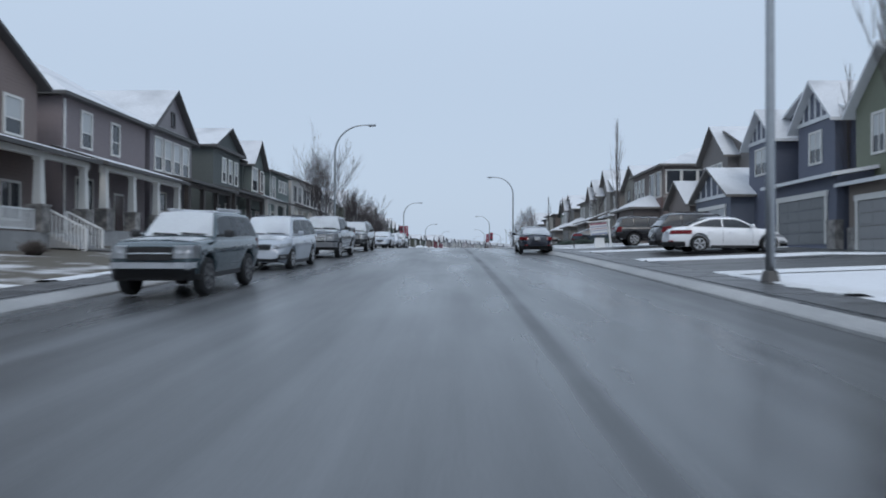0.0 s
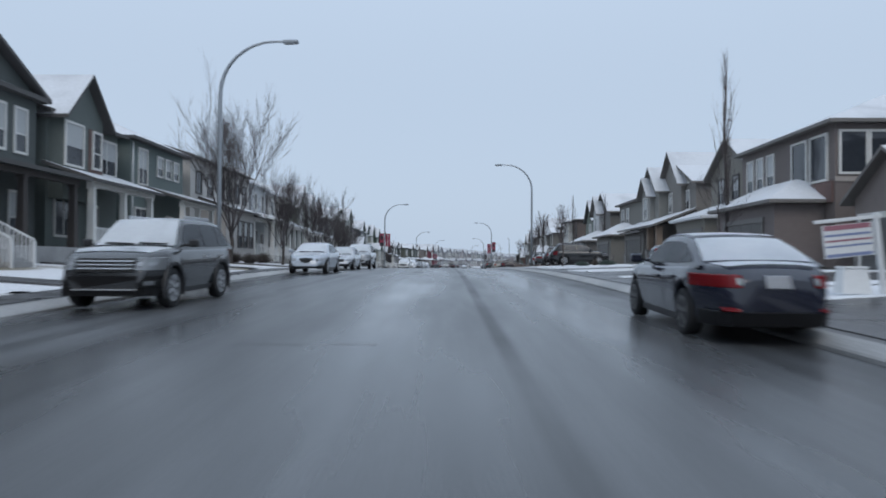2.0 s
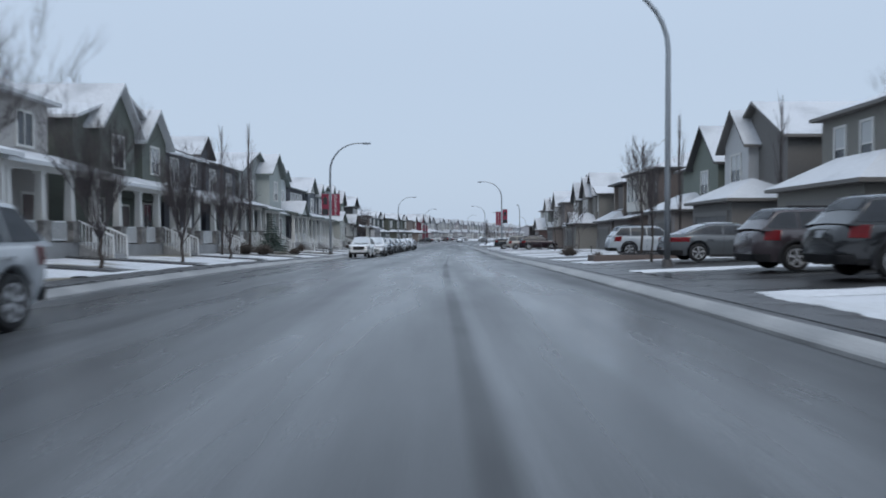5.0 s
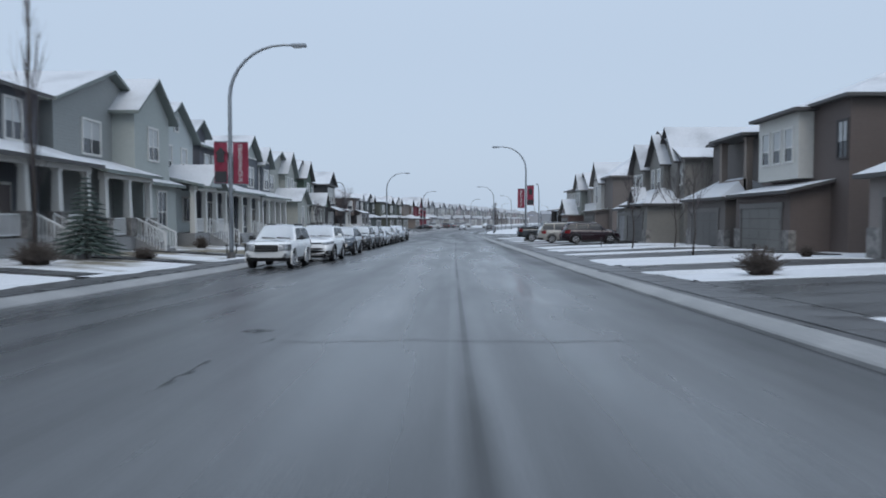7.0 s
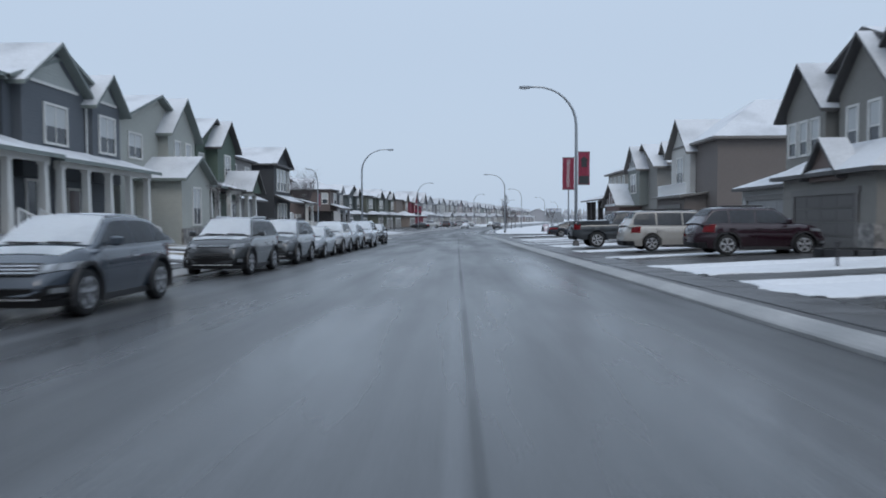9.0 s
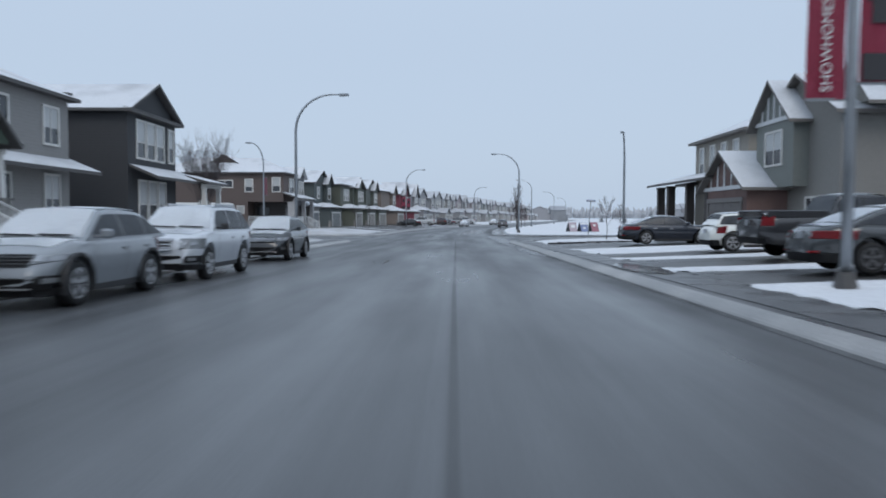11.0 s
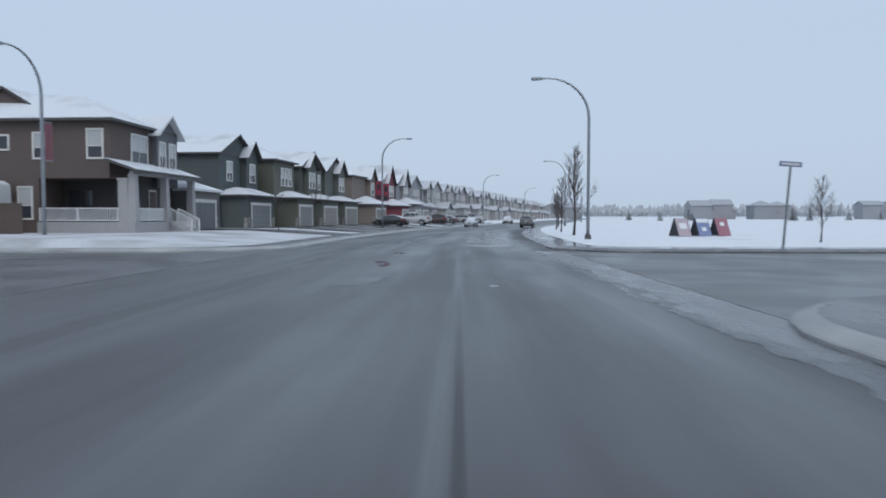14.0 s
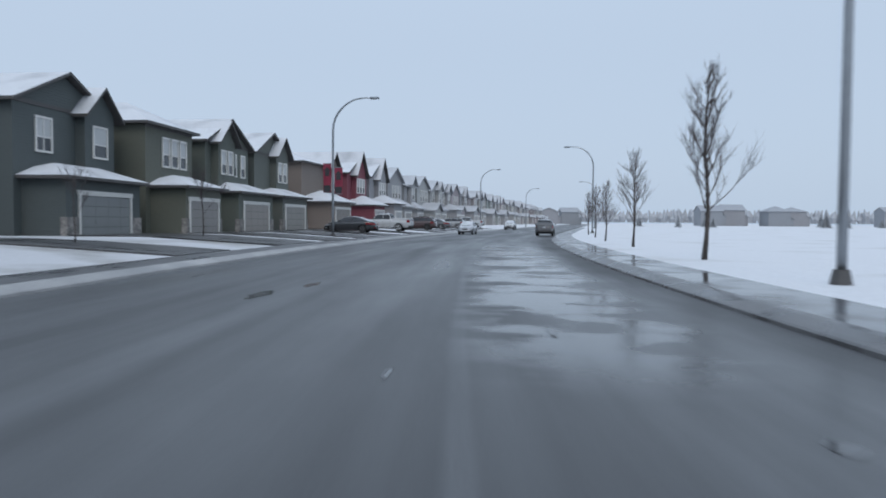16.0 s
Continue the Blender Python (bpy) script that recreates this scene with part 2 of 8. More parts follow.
ALL = (-999, 999)
M_ROAD = road_material("wet_asphalt", (0.066, 0.0695, 0.074), (
    (0.0, 0.17, -0.42, 0.12, -999, 112), (-0.25, 0.6, -0.14, 0.05, -999, 112), (0.26, 0.12, 0.4, 0.0, -999, 112),
    (0.02, 0.06, -0.55, 0.1, 108, 222), (-0.12, 0.10, 0.7, 0.0, 108, 222), (0.0, 0.14, 1.9, 0.1, 222, 999),
    (1.7, 1.6, 0.5, -0.06, 246, 285), (-3.4, 0.5, 0.5, -0.05, 243, 262),
    (-3.0, 0.5, -0.12, 0.02, *ALL), (-5.1, 0.38, -0.34, 0.04, *ALL), (-1.7, 0.9, 0.28, -0.06, *ALL), (1.9, 1.0, 0.26, -0.06, *ALL),
    (3.9, 1.05, -0.5, 0.15, *ALL), (-7.4, 0.9, -0.36, -0.06, *ALL), (-4.3, 0.5, 0.2, 0.02, *ALL), (-5.7, 0.3, 0.3, 0.05, *ALL)))
M_STREET = two_tone("wet_side_street_asphalt", (0.05, 0.052, 0.056), (0.09, 0.092, 0.095), 0.3, 0.38, 0.66, 0.28, 0.5, 0.15, 45, spec=0.38)
M_TAR = mat("crack_sealant", (0.03, 0.03, 0.032), 0.35, 0, 0.2, 6, 0.2, 40)
M_GUTTER = two_tone("gritty_wet_gutter", (0.038, 0.041, 0.046), (0.10, 0.105, 0.112), 3.0, 0.40, 0.62, 0.22, 0.5, 0.6, 26, (1, 0.3, 1), 0.45)
M_VALLEY = two_tone("damp_valley_gutter_concrete", (0.07, 0.073, 0.078), (0.165, 0.17, 0.178), 1.6, 0.38, 0.62, 0.22, 0.5, 0.5, 28, (1, 0.4, 1), 0.5)
M_CONC = two_tone("damp_concrete", (0.18, 0.182, 0.182), (0.33, 0.33, 0.33), 0.5, 0.35, 0.65, 0.4, 0.7, 0.25, 30)
M_WALK = two_tone("wet_sidewalk_concrete", (0.042, 0.043, 0.046), (0.095, 0.095, 0.098), 0.7, 0.38, 0.66, 0.26, 0.5, 0.2, 30, (1, 0.35, 1), 0.4)
M_WETWALK = two_tone("flooded_sidewalk_concrete", (0.05, 0.051, 0.054), (0.10, 0.10, 0.102), 0.6, 0.42, 0.66, 0.07, 0.3, 0.05, 30)
M_DRIVE = two_tone("wet_driveway_concrete", (0.026, 0.0265, 0.028), (0.085, 0.085, 0.086), 0.5, 0.36, 0.7, 0.24, 0.5, 0.2, 30, (0.5, 1.6, 1), 0.36)
M_SNOW = two_tone("fresh_thin_snow", (0.58, 0.595, 0.62), (0.42, 0.425, 0.42), 0.22, 0.55, 0.8, 0.75, 0.8, 0.4, 9, speckle=0.08)
M_SNOW_THIN = two_tone("thin_trodden_snow", (0.46, 0.47, 0.49), (0.24, 0.235, 0.225), 0.3, 0.46, 0.72, 0.75, 0.8, 0.4, 9, speckle=0.08)
M_LAWN = two_tone("snow_over_winter_lawn", (0.60, 0.615, 0.64), (0.17, 0.15, 0.11), 0.3, 0.49, 0.60, 0.8, 0.9, 0.6, 14)
M_GARDEN = two_tone("damp_mulch_and_grass", (0.075, 0.065, 0.05), (0.5, 0.51, 0.53), 0.5, 0.52, 0.68, 0.8, 0.85, 0.7, 16)
M_PUDDLE = mat("standing_water", (0.05, 0.052, 0.055), 0.09, 0, 0.05, 2)
M_ROOF = bands(two_tone("snow_dusted_shingles", (0.56, 0.575, 0.60), (0.32, 0.33, 0.35), 0.35, 0.5, 0.85, 0.8, 0.85, 0, 9, speckle=0.07), 2, 0.09, 0.012)
# far roof snow, its contrast lowered in the colour to imitate haze
M_ROOF_FAR = bands(two_tone("hazed_snow_on_far_shingles", (0.44, 0.455, 0.48), (0.35, 0.36, 0.38), 0.3, 0.4, 0.7, 0.85, 0.85, 0, 9, speckle=0.05), 2, 0.09, 0.012)
M_FASCIA = mat("dark_fascia_board", (0.07, 0.067, 0.066), 0.6, 0, 0.1, 2)
# roofs of the most distant houses, with haze mixed into their grey
M_ROOF_DIM = mat("hazed_grey_distant_shingles", (0.31, 0.325, 0.35), 0.85, 0, 0.12, 0.5)
M_FASCIA_TAUPE = mat("taupe_fascia_board", (0.15, 0.14, 0.13), 0.6, 0, 0.1, 2)
M_FASCIA_SAGE = mat("grey_green_fascia_board", (0.17, 0.195, 0.185), 0.6, 0, 0.1, 2)
# far fascia lightened, haze put into the board's colour
M_FASCIA_FAR = mat("hazed_far_fascia_board", (0.26, 0.265, 0.28), 0.7, 0, 0.08, 2)
M_FASCIA_W = mat("white_fascia_board", (0.62, 0.63, 0.64), 0.55, 0, 0.06, 2)
M_TRIM = mat("cream_window_trim", (0.62, 0.61, 0.58), 0.55, 0, 0.06, 3)
M_PORCH = mat("pale_grey_porch_paint", (0.33, 0.325, 0.325), 0.6, 0, 0.1, 2)
M_TRIM_D = mat("dark_window_trim", (0.05, 0.045, 0.045), 0.55, 0, 0.08, 3)
M_WHITE = mat("white_painted_wood", (0.66, 0.67, 0.67), 0.5, 0, 0.06, 3)
M_GLASS = mat("house_window_glass", (0.035, 0.04, 0.048), 0.06, 0, 0.1, 1, 0, 1, 0.6)
M_BLIND = mat("window_with_drawn_blind", (0.42, 0.43, 0.43), 0.25, 0, 0.05, 2)
M_STONE = two_tone("cultured_stone", (0.13, 0.125, 0.12), (0.27, 0.255, 0.24), 3.0, 0.4, 0.6, 0.8, 0.85, 0.8, 9)
M_BRICK = bands(mat("brick_veneer", (0.14, 0.088, 0.078), 0.8, 0, 0.3, 5, 0.4, 25), 2, 0.075, 0.006)
M_POST = mat("stained_timber_post", (0.05, 0.043, 0.04), 0.7, 0, 0.2, 4, 0.2, 20)
M_TAN = mat("tan_timber_post", (0.22, 0.165, 0.125), 0.65, 0, 0.15, 4, 0.2, 20)
M_FENCE = mat("stained_fence_boards", (0.10, 0.075, 0.064), 0.75, 0, 0.2, 3, 0.3, 20)
M_METAL = mat("galvanised_steel", (0.30, 0.32, 0.34), 0.42, 0.85, 0.1, 2)
M_BARK = mat("grey_brown_bark", (0.06, 0.05, 0.045), 0.9, 0, 0.25, 10, 0.4, 40)
M_TWIG = mat("bare_twigs", (0.09, 0.078, 0.08), 0.9, 0, 0.2, 6)
M_SHRUB = mat("dry_brown_shrub", (0.078, 0.064, 0.056), 0.9, 0, 0.3, 6)
M_NEEDLE = mat("frosted_spruce_needles", (0.06, 0.085, 0.075), 0.85, 0, 0.3, 5)
M_PINK = mat("faded_banner_fabric", (0.34, 0.16, 0.19), 0.7, 0, 0.1, 2)
M_RED = mat("red_banner_fabric", (0.36, 0.06, 0.105), 0.7, 0, 0.08, 2)
M_RUBBER = mat("tyre_rubber", (0.016, 0.016, 0.017), 0.8, 0, 0.15, 8)
M_FROST = mat("frosted_car_glass", (0.30, 0.335, 0.38), 0.3, 0, 0.12, 2)
M_RIM = mat("alloy_rim", (0.5, 0.51, 0.53), 0.35, 0.35, 0.1, 5)
M_IRON = mat("cast_iron", (0.13, 0.13, 0.135), 0.28, 0.2, 0.2, 8, 0.2, 30)
M_CSNOW = two_tone("snow_film_on_car", (0.82, 0.85, 0.89), (0.66, 0.70, 0.75), 1.0, 0.45, 0.8, 0.5, 0.45, 0.05, 25, speckle=0.03)
M_SLUSH = two_tone("slush_film_on_windshield", (0.84, 0.87, 0.90), (0.64, 0.67, 0.71), 0.9, 0.42, 0.72, 0.22, 0.14, 0.0, 25, speckle=0.05)
M_HOODSNOW = two_tone("melting_snow_on_hood", (0.85, 0.88, 0.91), (0.58, 0.61, 0.65), 1.3, 0.4, 0.72, 0.4, 0.25, 0.05, 25, speckle=0.06)
M_SIDEGLASS = mat("damp_side_glass", (0.085, 0.095, 0.11), 0.12, 0, 0.15, 2, 0, 1, 0.5)
M_BLACKP = mat("black_plastic", (0.022, 0.022, 0.024), 0.55, 0, 0.1, 5)
M_CHROME = mat("chrome_trim", (0.58, 0.60, 0.63), 0.24, 0.45, 0.05, 3)
M_DARKRIM = mat("dark_alloy_rim", (0.13, 0.13, 0.135), 0.35, 0.4, 0.1, 5)
M_KERBWET = two_tone("soaked_kerb_concrete", (0.05, 0.05, 0.052), (0.15, 0.15, 0.152), 0.5, 0.4, 0.7, 0.2, 0.5, 0.2, 30)
M_DARKBAR = mat("dark_grille_bar", (0.07, 0.072, 0.075), 0.4, 0, 0.1, 5)
M_HEAD = mat("headlamp_lens", (0.40, 0.42, 0.44), 0.12, 0.3, 0.1, 6)
M_TAIL = mat("red_tail_lens", (0.30, 0.016, 0.022), 0.18, 0, 0.1, 6)
M_PLATE = mat("blank_plate", (0.5, 0.52, 0.55), 0.5, 0, 0.04, 6)
M_SIGNPINK = mat("dusty_pink_sign_board", (0.40, 0.33, 0.36), 0.6, 0, 0.08, 3)
M_BLUE = mat("blue_sign_board", (0.19, 0.23, 0.37), 0.6, 0, 0.08, 3)
M_BLACK = mat("black_sign_board", (0.03, 0.03, 0.035), 0.6, 0, 0.08, 3)
M_SIGNRED = mat("dusty_red_sign_board", (0.30, 0.13, 0.16), 0.6, 0, 0.1, 3)
# distant woods and needles, haze painted in as a pale grey
M_FARTREE = mat("distant_hazed_woods", (0.40, 0.41, 0.43), 0.95, 0, 0.15, 0.6)
M_FARNEEDLE = mat("distant_hazed_needles", (0.33, 0.345, 0.36), 0.9, 0, 0.15, 2)
SIDING = {}


def muted(color):
    """Slightly greyed and lightened."""
    grey = sum(color) / 3
    k = 0.0 if color[0] > 2 * color[1] else 0.05
    return tuple((v + (grey - v) * k) * 1.36 for v in color)


def siding(color):
    """Lapped board siding in one colour."""
    if color not in SIDING:
        SIDING[color] = bands(mat("lap_siding", muted(color), 0.7, 0, 0.07, 1.2), 2, 0.16, 0.012)
    return SIDING[color]


GARAGE = {}


def garage_paint(color):
    if color not in GARAGE:
        GARAGE[color] = mat("garage_door_paint", color, 0.5, 0, 0.06, 1.5)
    return GARAGE[color]


PAINT = {}


def paint(color, metal=0.0, rough=0.13):
    if color not in PAINT:
        PAINT[color] = mat("car_paint", color, rough, metal, 0.06, 2.0, 0, 1, 0.5, 0.5)
    return PAINT[color]

# ---- plan of the street ----
GROUND_Y = [-120, -60, -20, 0, 20, 40, 60, 80, 96, 111, 126, 134, 173, 196, 219, 241, 280, 330, 1500]
GROUND_Z = [-4.3, -2.15, -0.72, 0, 0.73, 1.47, 1.90, 2.0, 1.94, 1.72, 1.41, 1.29, 0.85, 0.63, 0.37, 0.27, 0.2, 0.15, 0.15]
LINE_Y = [-120, 5, 22, 43, 60, 102, 135, 195, 225, 240]
LINE_X = [1.6, 1.05, 0.85, 0.35, 0.1, -0.85, -0.75, -0.3, -0.1, 0.0]
KERB_L, KERB_R = -8.35, 4.25          # from the seam in the middle of the road
CROSS_A, CROSS_B, TURN_R = 223.8, 241.8, 4.6       # the side street's edges


def smooth(y, ys, zs):
    return sum(np.interp(y + d, ys, zs) for d in (-9, -4.5, 0, 4.5, 9)) / 5


def gz(y):
    """Height of the road's surface."""
    return float(smooth(y, GROUND_Y, GROUND_Z))


def cx(y):
    """The road's seam, which bends to the right past the side street."""
    if y <= 240:
        return float(smooth(y, LINE_Y, LINE_X))
    if y <= 330:
        return 0.00117 * (y - 240) ** 2
    return 9.48 + 0.2106 * (y - 330)


def slope(y):
    return (cx(y + 1) - cx(y - 1)) / 2 if y > 240 else 0.0


def spot(y, off):
    """A place off metres to the right of the seam, and the road's heading there."""
    a = math.atan(slope(y))
    return cx(y) + off * math.cos(a), y - off * math.sin(a), -math.degrees(a)


def lot(off):
    """Rise of the yards above the road, from the kerb to the houses."""
    if KERB_L <= off <= KERB_R:
        return 0.0
    d = KERB_L - off if off < KERB_L else off - KERB_R
    far = 0.55 if off < 0 else 0.42
    return 0.14 + (far - 0.14) * min(1.0, max(0.0, (d - 1.6) / 7.0))


def yard(y, off):
    """Height of the ground at a place beside the road, with the side street let in."""
    e = max(CROSS_A - y, y - CROSS_B)                       # from the side street's edge
    d = KERB_L - off if off < KERB_L else off - KERB_R      # from the kerb line
    if 0 <= d < TURN_R and e < TURN_R:
        e = TURN_R - math.hypot(TURN_R - d, TURN_R - e)
        if e < 0:
            return gz(y) - 0.2
    k = min(1.0, max(0.0, e / 1.2))
    rise = lot(off)
    if off > KERB_R and y > CROSS_B:
        rise = min(rise, 0.18)
    return gz(y) + rise * k


# ---- mesh helpers ----
def part(name, bm, material, parent=None, label="", smooth_angle=None):
    """Links a bmesh as one mesh object, under a thing or a part where one is given."""
    me = bpy.data.meshes.new(name)
    bmesh.ops.recalc_face_normals(bm, faces=bm.faces)
    bm.to_mesh(me)
    bm.free()
    for m in material if isinstance(material, (list, tuple)) else [material]:
        me.materials.append(m)
    if smooth_angle is not None:
        me.shade_smooth()
        me.set_sharp_from_angle(angle=radians(smooth_angle))
    ob = new(name, me)
    ob.parent = parent
    if label:
        tagged(ob, label)
    return ob


def thing(name, m, label, category, group="", kind=""):
    ob = new(name)
    ob.matrix_basis = m
    ob.empty_display_size = 0.3
    return tagged(ob, label, category, group, kind)


def box(bm, x0, x1, y0, y1, z0, z1, mi=0, bevel=0.0):
    vs = [bm.verts.new(p) for p in ((x0, y0, z0), (x1, y0, z0), (x1, y1, z0), (x0, y1, z0), (x0, y0, z1), (x1, y0, z1), (x1, y1, z1), (x0, y1, z1))]
    fs = [bm.faces.new([vs[i] for i in q]) for q in ((0, 1, 2, 3), (7, 6, 5, 4), (0, 4, 5, 1), (1, 5, 6, 2), (2, 6, 7, 3), (3, 7, 4, 0))]
    for f in fs:
        f.material_index = mi
    if bevel:
        bmesh.ops.bevel(bm, geom=list({e for f in fs for e in f.edges}), offset=bevel, segments=1, affect="EDGES")
    return fs


def solid(bm, low, high, mi=0):
    """A solid between two rings of the same number of corners."""
    a, b = [bm.verts.new(p) for p in low], [bm.verts.new(p) for p in high]
    n = len(a)
    fs = [bm.faces.new(a[::-1]), bm.faces.new(b)] + [bm.faces.new((a[i], a[(i + 1) % n], b[(i + 1) % n], b[i])) for i in range(n)]
    for f in fs:
        f.material_index = mi
    return fs


def tube(verts, faces, path, radii, sides=6):
    """Adds a tapering tube along a path to lists of corners and faces."""
    base = len(verts)
    prev = None
    for i, p in enumerate(path):
        d = (path[min(i + 1, len(path) - 1)] - path[max(i - 1, 0)]).normalized()
        ref = Vector((0, 0, 1)) if abs(d.z) < 0.9 else Vector((1, 0, 0))
        e1 = d.cross(ref).normalized() if prev is None else (prev - d * prev.dot(d)).normalized()
        e2 = d.cross(e1)
        prev = e1
        for k in range(sides):
            a = 2 * math.pi * k / sides
            verts.append(p + (e1 * math.cos(a) + e2 * math.sin(a)) * radii[i])
        if i:
            o = base + (i - 1) * sides
            faces.extend((o + k, o + (k + 1) % sides, o + sides + (k + 1) % sides, o + sides + k) for k in range(sides))
    faces.append(tuple(range(base + sides - 1, base - 1, -1)))
    e = base + (len(path) - 1) * sides
    faces.append(tuple(range(e, e + sides)))


def from_lists(name, verts, faces, material, parent=None, label="", soft=True):
    me = bpy.data.meshes.new(name)
    me.from_pydata([tuple(v) for v in verts], [], faces)
    me.materials.append(material)
    if soft:
        me.shade_smooth()
    me.update()
    ob = new(name, me)
    ob.parent = parent
    if label:
        tagged(ob, label)
    return ob


def strip(name, ys, offs, height, material, label, category, thick=0.12, smooth_edges=False):
    """A slab along the road: lines of offsets from the seam, with their heights, closed below."""
    verts, faces = [], []
    n = len(offs)
    for y in ys:
        for off in offs:
            x, yy, _ = spot(y, off)
            verts.append((x, yy, height(y, off)))
    for i in range(len(ys) - 1):
        for k in range(n - 1):
            a = i * n + k
            faces.append((a, a + 1, a + n + 1, a + n))
    m = len(verts)
    verts += [(x, y, z - thick) for x, y, z in verts]
    for i in range(len(ys) - 1):
        a, b = i * n, i * n + n - 1
        faces.append((a + n, a, m + a, m + a + n)[::-1])
        faces.append((b, b + n, m + b + n, m + b)[::-1])
    e = (len(ys) - 1) * n
    for k in range(n - 1):
        faces.append((k, k + 1, m + k + 1, m + k))
        faces.append((e + k + 1, e + k, m + e + k, m + e + k + 1))
    me = bpy.data.meshes.new(name)
    me.from_pydata(verts, [], faces)
    me.materials.append(material)
    uv = me.uv_layers.new(name="along")
    for loop in me.loops:
        i = loop.vertex_index % m
        uv.data[loop.index].uv = (offs[i % n], ys[i // n])
    me.update()
    return tagged(new(name, me), label, category, kind="structure")


def frange(a, b, step):
    n = max(1, int(math.ceil((b - a) / step)))
    return [a + (b - a) * i / n for i in range(n + 1)]


# ---- ground, road, kerbs, walks ----
ALONG = frange(-60, 330, 3) + frange(335, 800, 12)


def build_ground():
    ys = frange(-120, 215, 5) + frange(216, 224.5, 0.5) + [228, 232, 237] + frange(241, 250, 0.5) + frange(254, 330, 5) + frange(345, 900, 30) + [1200, 1600]
    offs = [-900, -400, -200, -100, -60, -40, -30, -24, -19, -17.2, -14, KERB_L - 4.6, KERB_L - 3.8, KERB_L - 3, KERB_L - 2.4, KERB_L - 1.75, KERB_L - 1.2, KERB_L - 0.7, KERB_L - 0.2, KERB_L + 0.3, -4, 0, KERB_R - 0.3, KERB_R + 0.2, KERB_R + 0.7, KERB_R + 1.2, KERB_R + 1.75, KERB_R + 2.4, KERB_R + 3, KERB_R + 3.8, KERB_R + 4.6, 10, 13, 17, 21, 26, 35, 50, 70, 110, 200, 400, 900]
    verts, faces = [], []
    for y in ys:
        for off in offs:
            a = math.atan(slope(y))
            if abs(off) > 60 and y > 240:
                x, yy = cx(y) + off, y
            else:
                x, yy, _ = spot(y, off)
            z = yard(y, off) - (0.30 if KERB_L - 0.1 < off < KERB_R + 0.1 else 0.03)
            if CROSS_A + 3 < y < CROSS_B - 3:
                z -= 0.12
            if off < -40:
                z -= 0.0
            verts.append((x, yy, z))
    n = len(offs)
    for i in range(len(ys) - 1):
        for k in range(n - 1):
            a = i * n + k
            faces.append((a, a + 1, a + n + 1, a + n))
    ob = from_lists("ground", verts, faces, M_LAWN, soft=True)
    ob.data.materials.append(M_SNOW)
    for f in ob.data.polygons:
        if f.center.x - cx(f.center.y) > 4 or f.center.y > 200:
            f.material_index = 1
    ob.data.materials.append(M_GARDEN)
    for f in ob.data.polygons:
        if -19 < f.center.x < -9.5 and f.center.y < 36:
            f.material_index = 2
    ob.data.materials.append(M_SNOW_THIN)
    for f in ob.data.polygons:
        if f.center.x < -8 and 200 < f.center.y < 400:
            f.material_index = 3
    tagged(ob, "snow-dusted winter lawns and open ground beside the road", "ground", kind="structure")


def road_h(y, off):
    mid = (KERB_L + KERB_R) / 2
    return gz(y) - 0.05 * ((off - mid) / 6.2) ** 2 + 0.03


build_ground()
strip("road", ALONG, [KERB_L - 0.2, -7, -5, -3, -1.5, 0, 1.5, 3, KERB_R + 0.1], road_h, M_ROAD, "wide wet grey asphalt road with worn wheel tracks", "road", 0.3)

def side_street():
    for name, o0, o1 in (("road_side_left", -160, KERB_L - 0.21), ("road_side_right", KERB_R + 0.11, 160)):
        ys = frange(CROSS_A, CROSS_B, 3)
        offs = frange(o0, o1, 12)
        strip(name, ys, offs, lambda y, off: gz(y) - 0.02, M_STREET, "wet asphalt side street meeting the main road", "road", 0.25)

    for name, y0, y1 in (("near", CROSS_A - TURN_R - 0.5, CROSS_A), ("far", CROSS_B, CROSS_B + TURN_R + 0.5)):
        for side_, o0, o1 in (("left", KERB_L - TURN_R - 0.5, KERB_L - 0.21), ("right", KERB_R + 0.11, KERB_R + TURN_R + 0.5)):
            strip("road_corner_" + name + "_" + side_, frange(y0, y1, 1), frange(o0, o1, 2), lambda y, off: gz(y) - 0.021, M_STREET, "wet asphalt in the rounded corner of the side street", "road", 0.1)


side_street()


def kerb_shift(y, off):
    """The right kerb closes in a little before the side street."""
    return float(np.interp(y, (140, 188), (0.0, -0.32))) if off > 0 and y < CROSS_A + 1 else 0.0


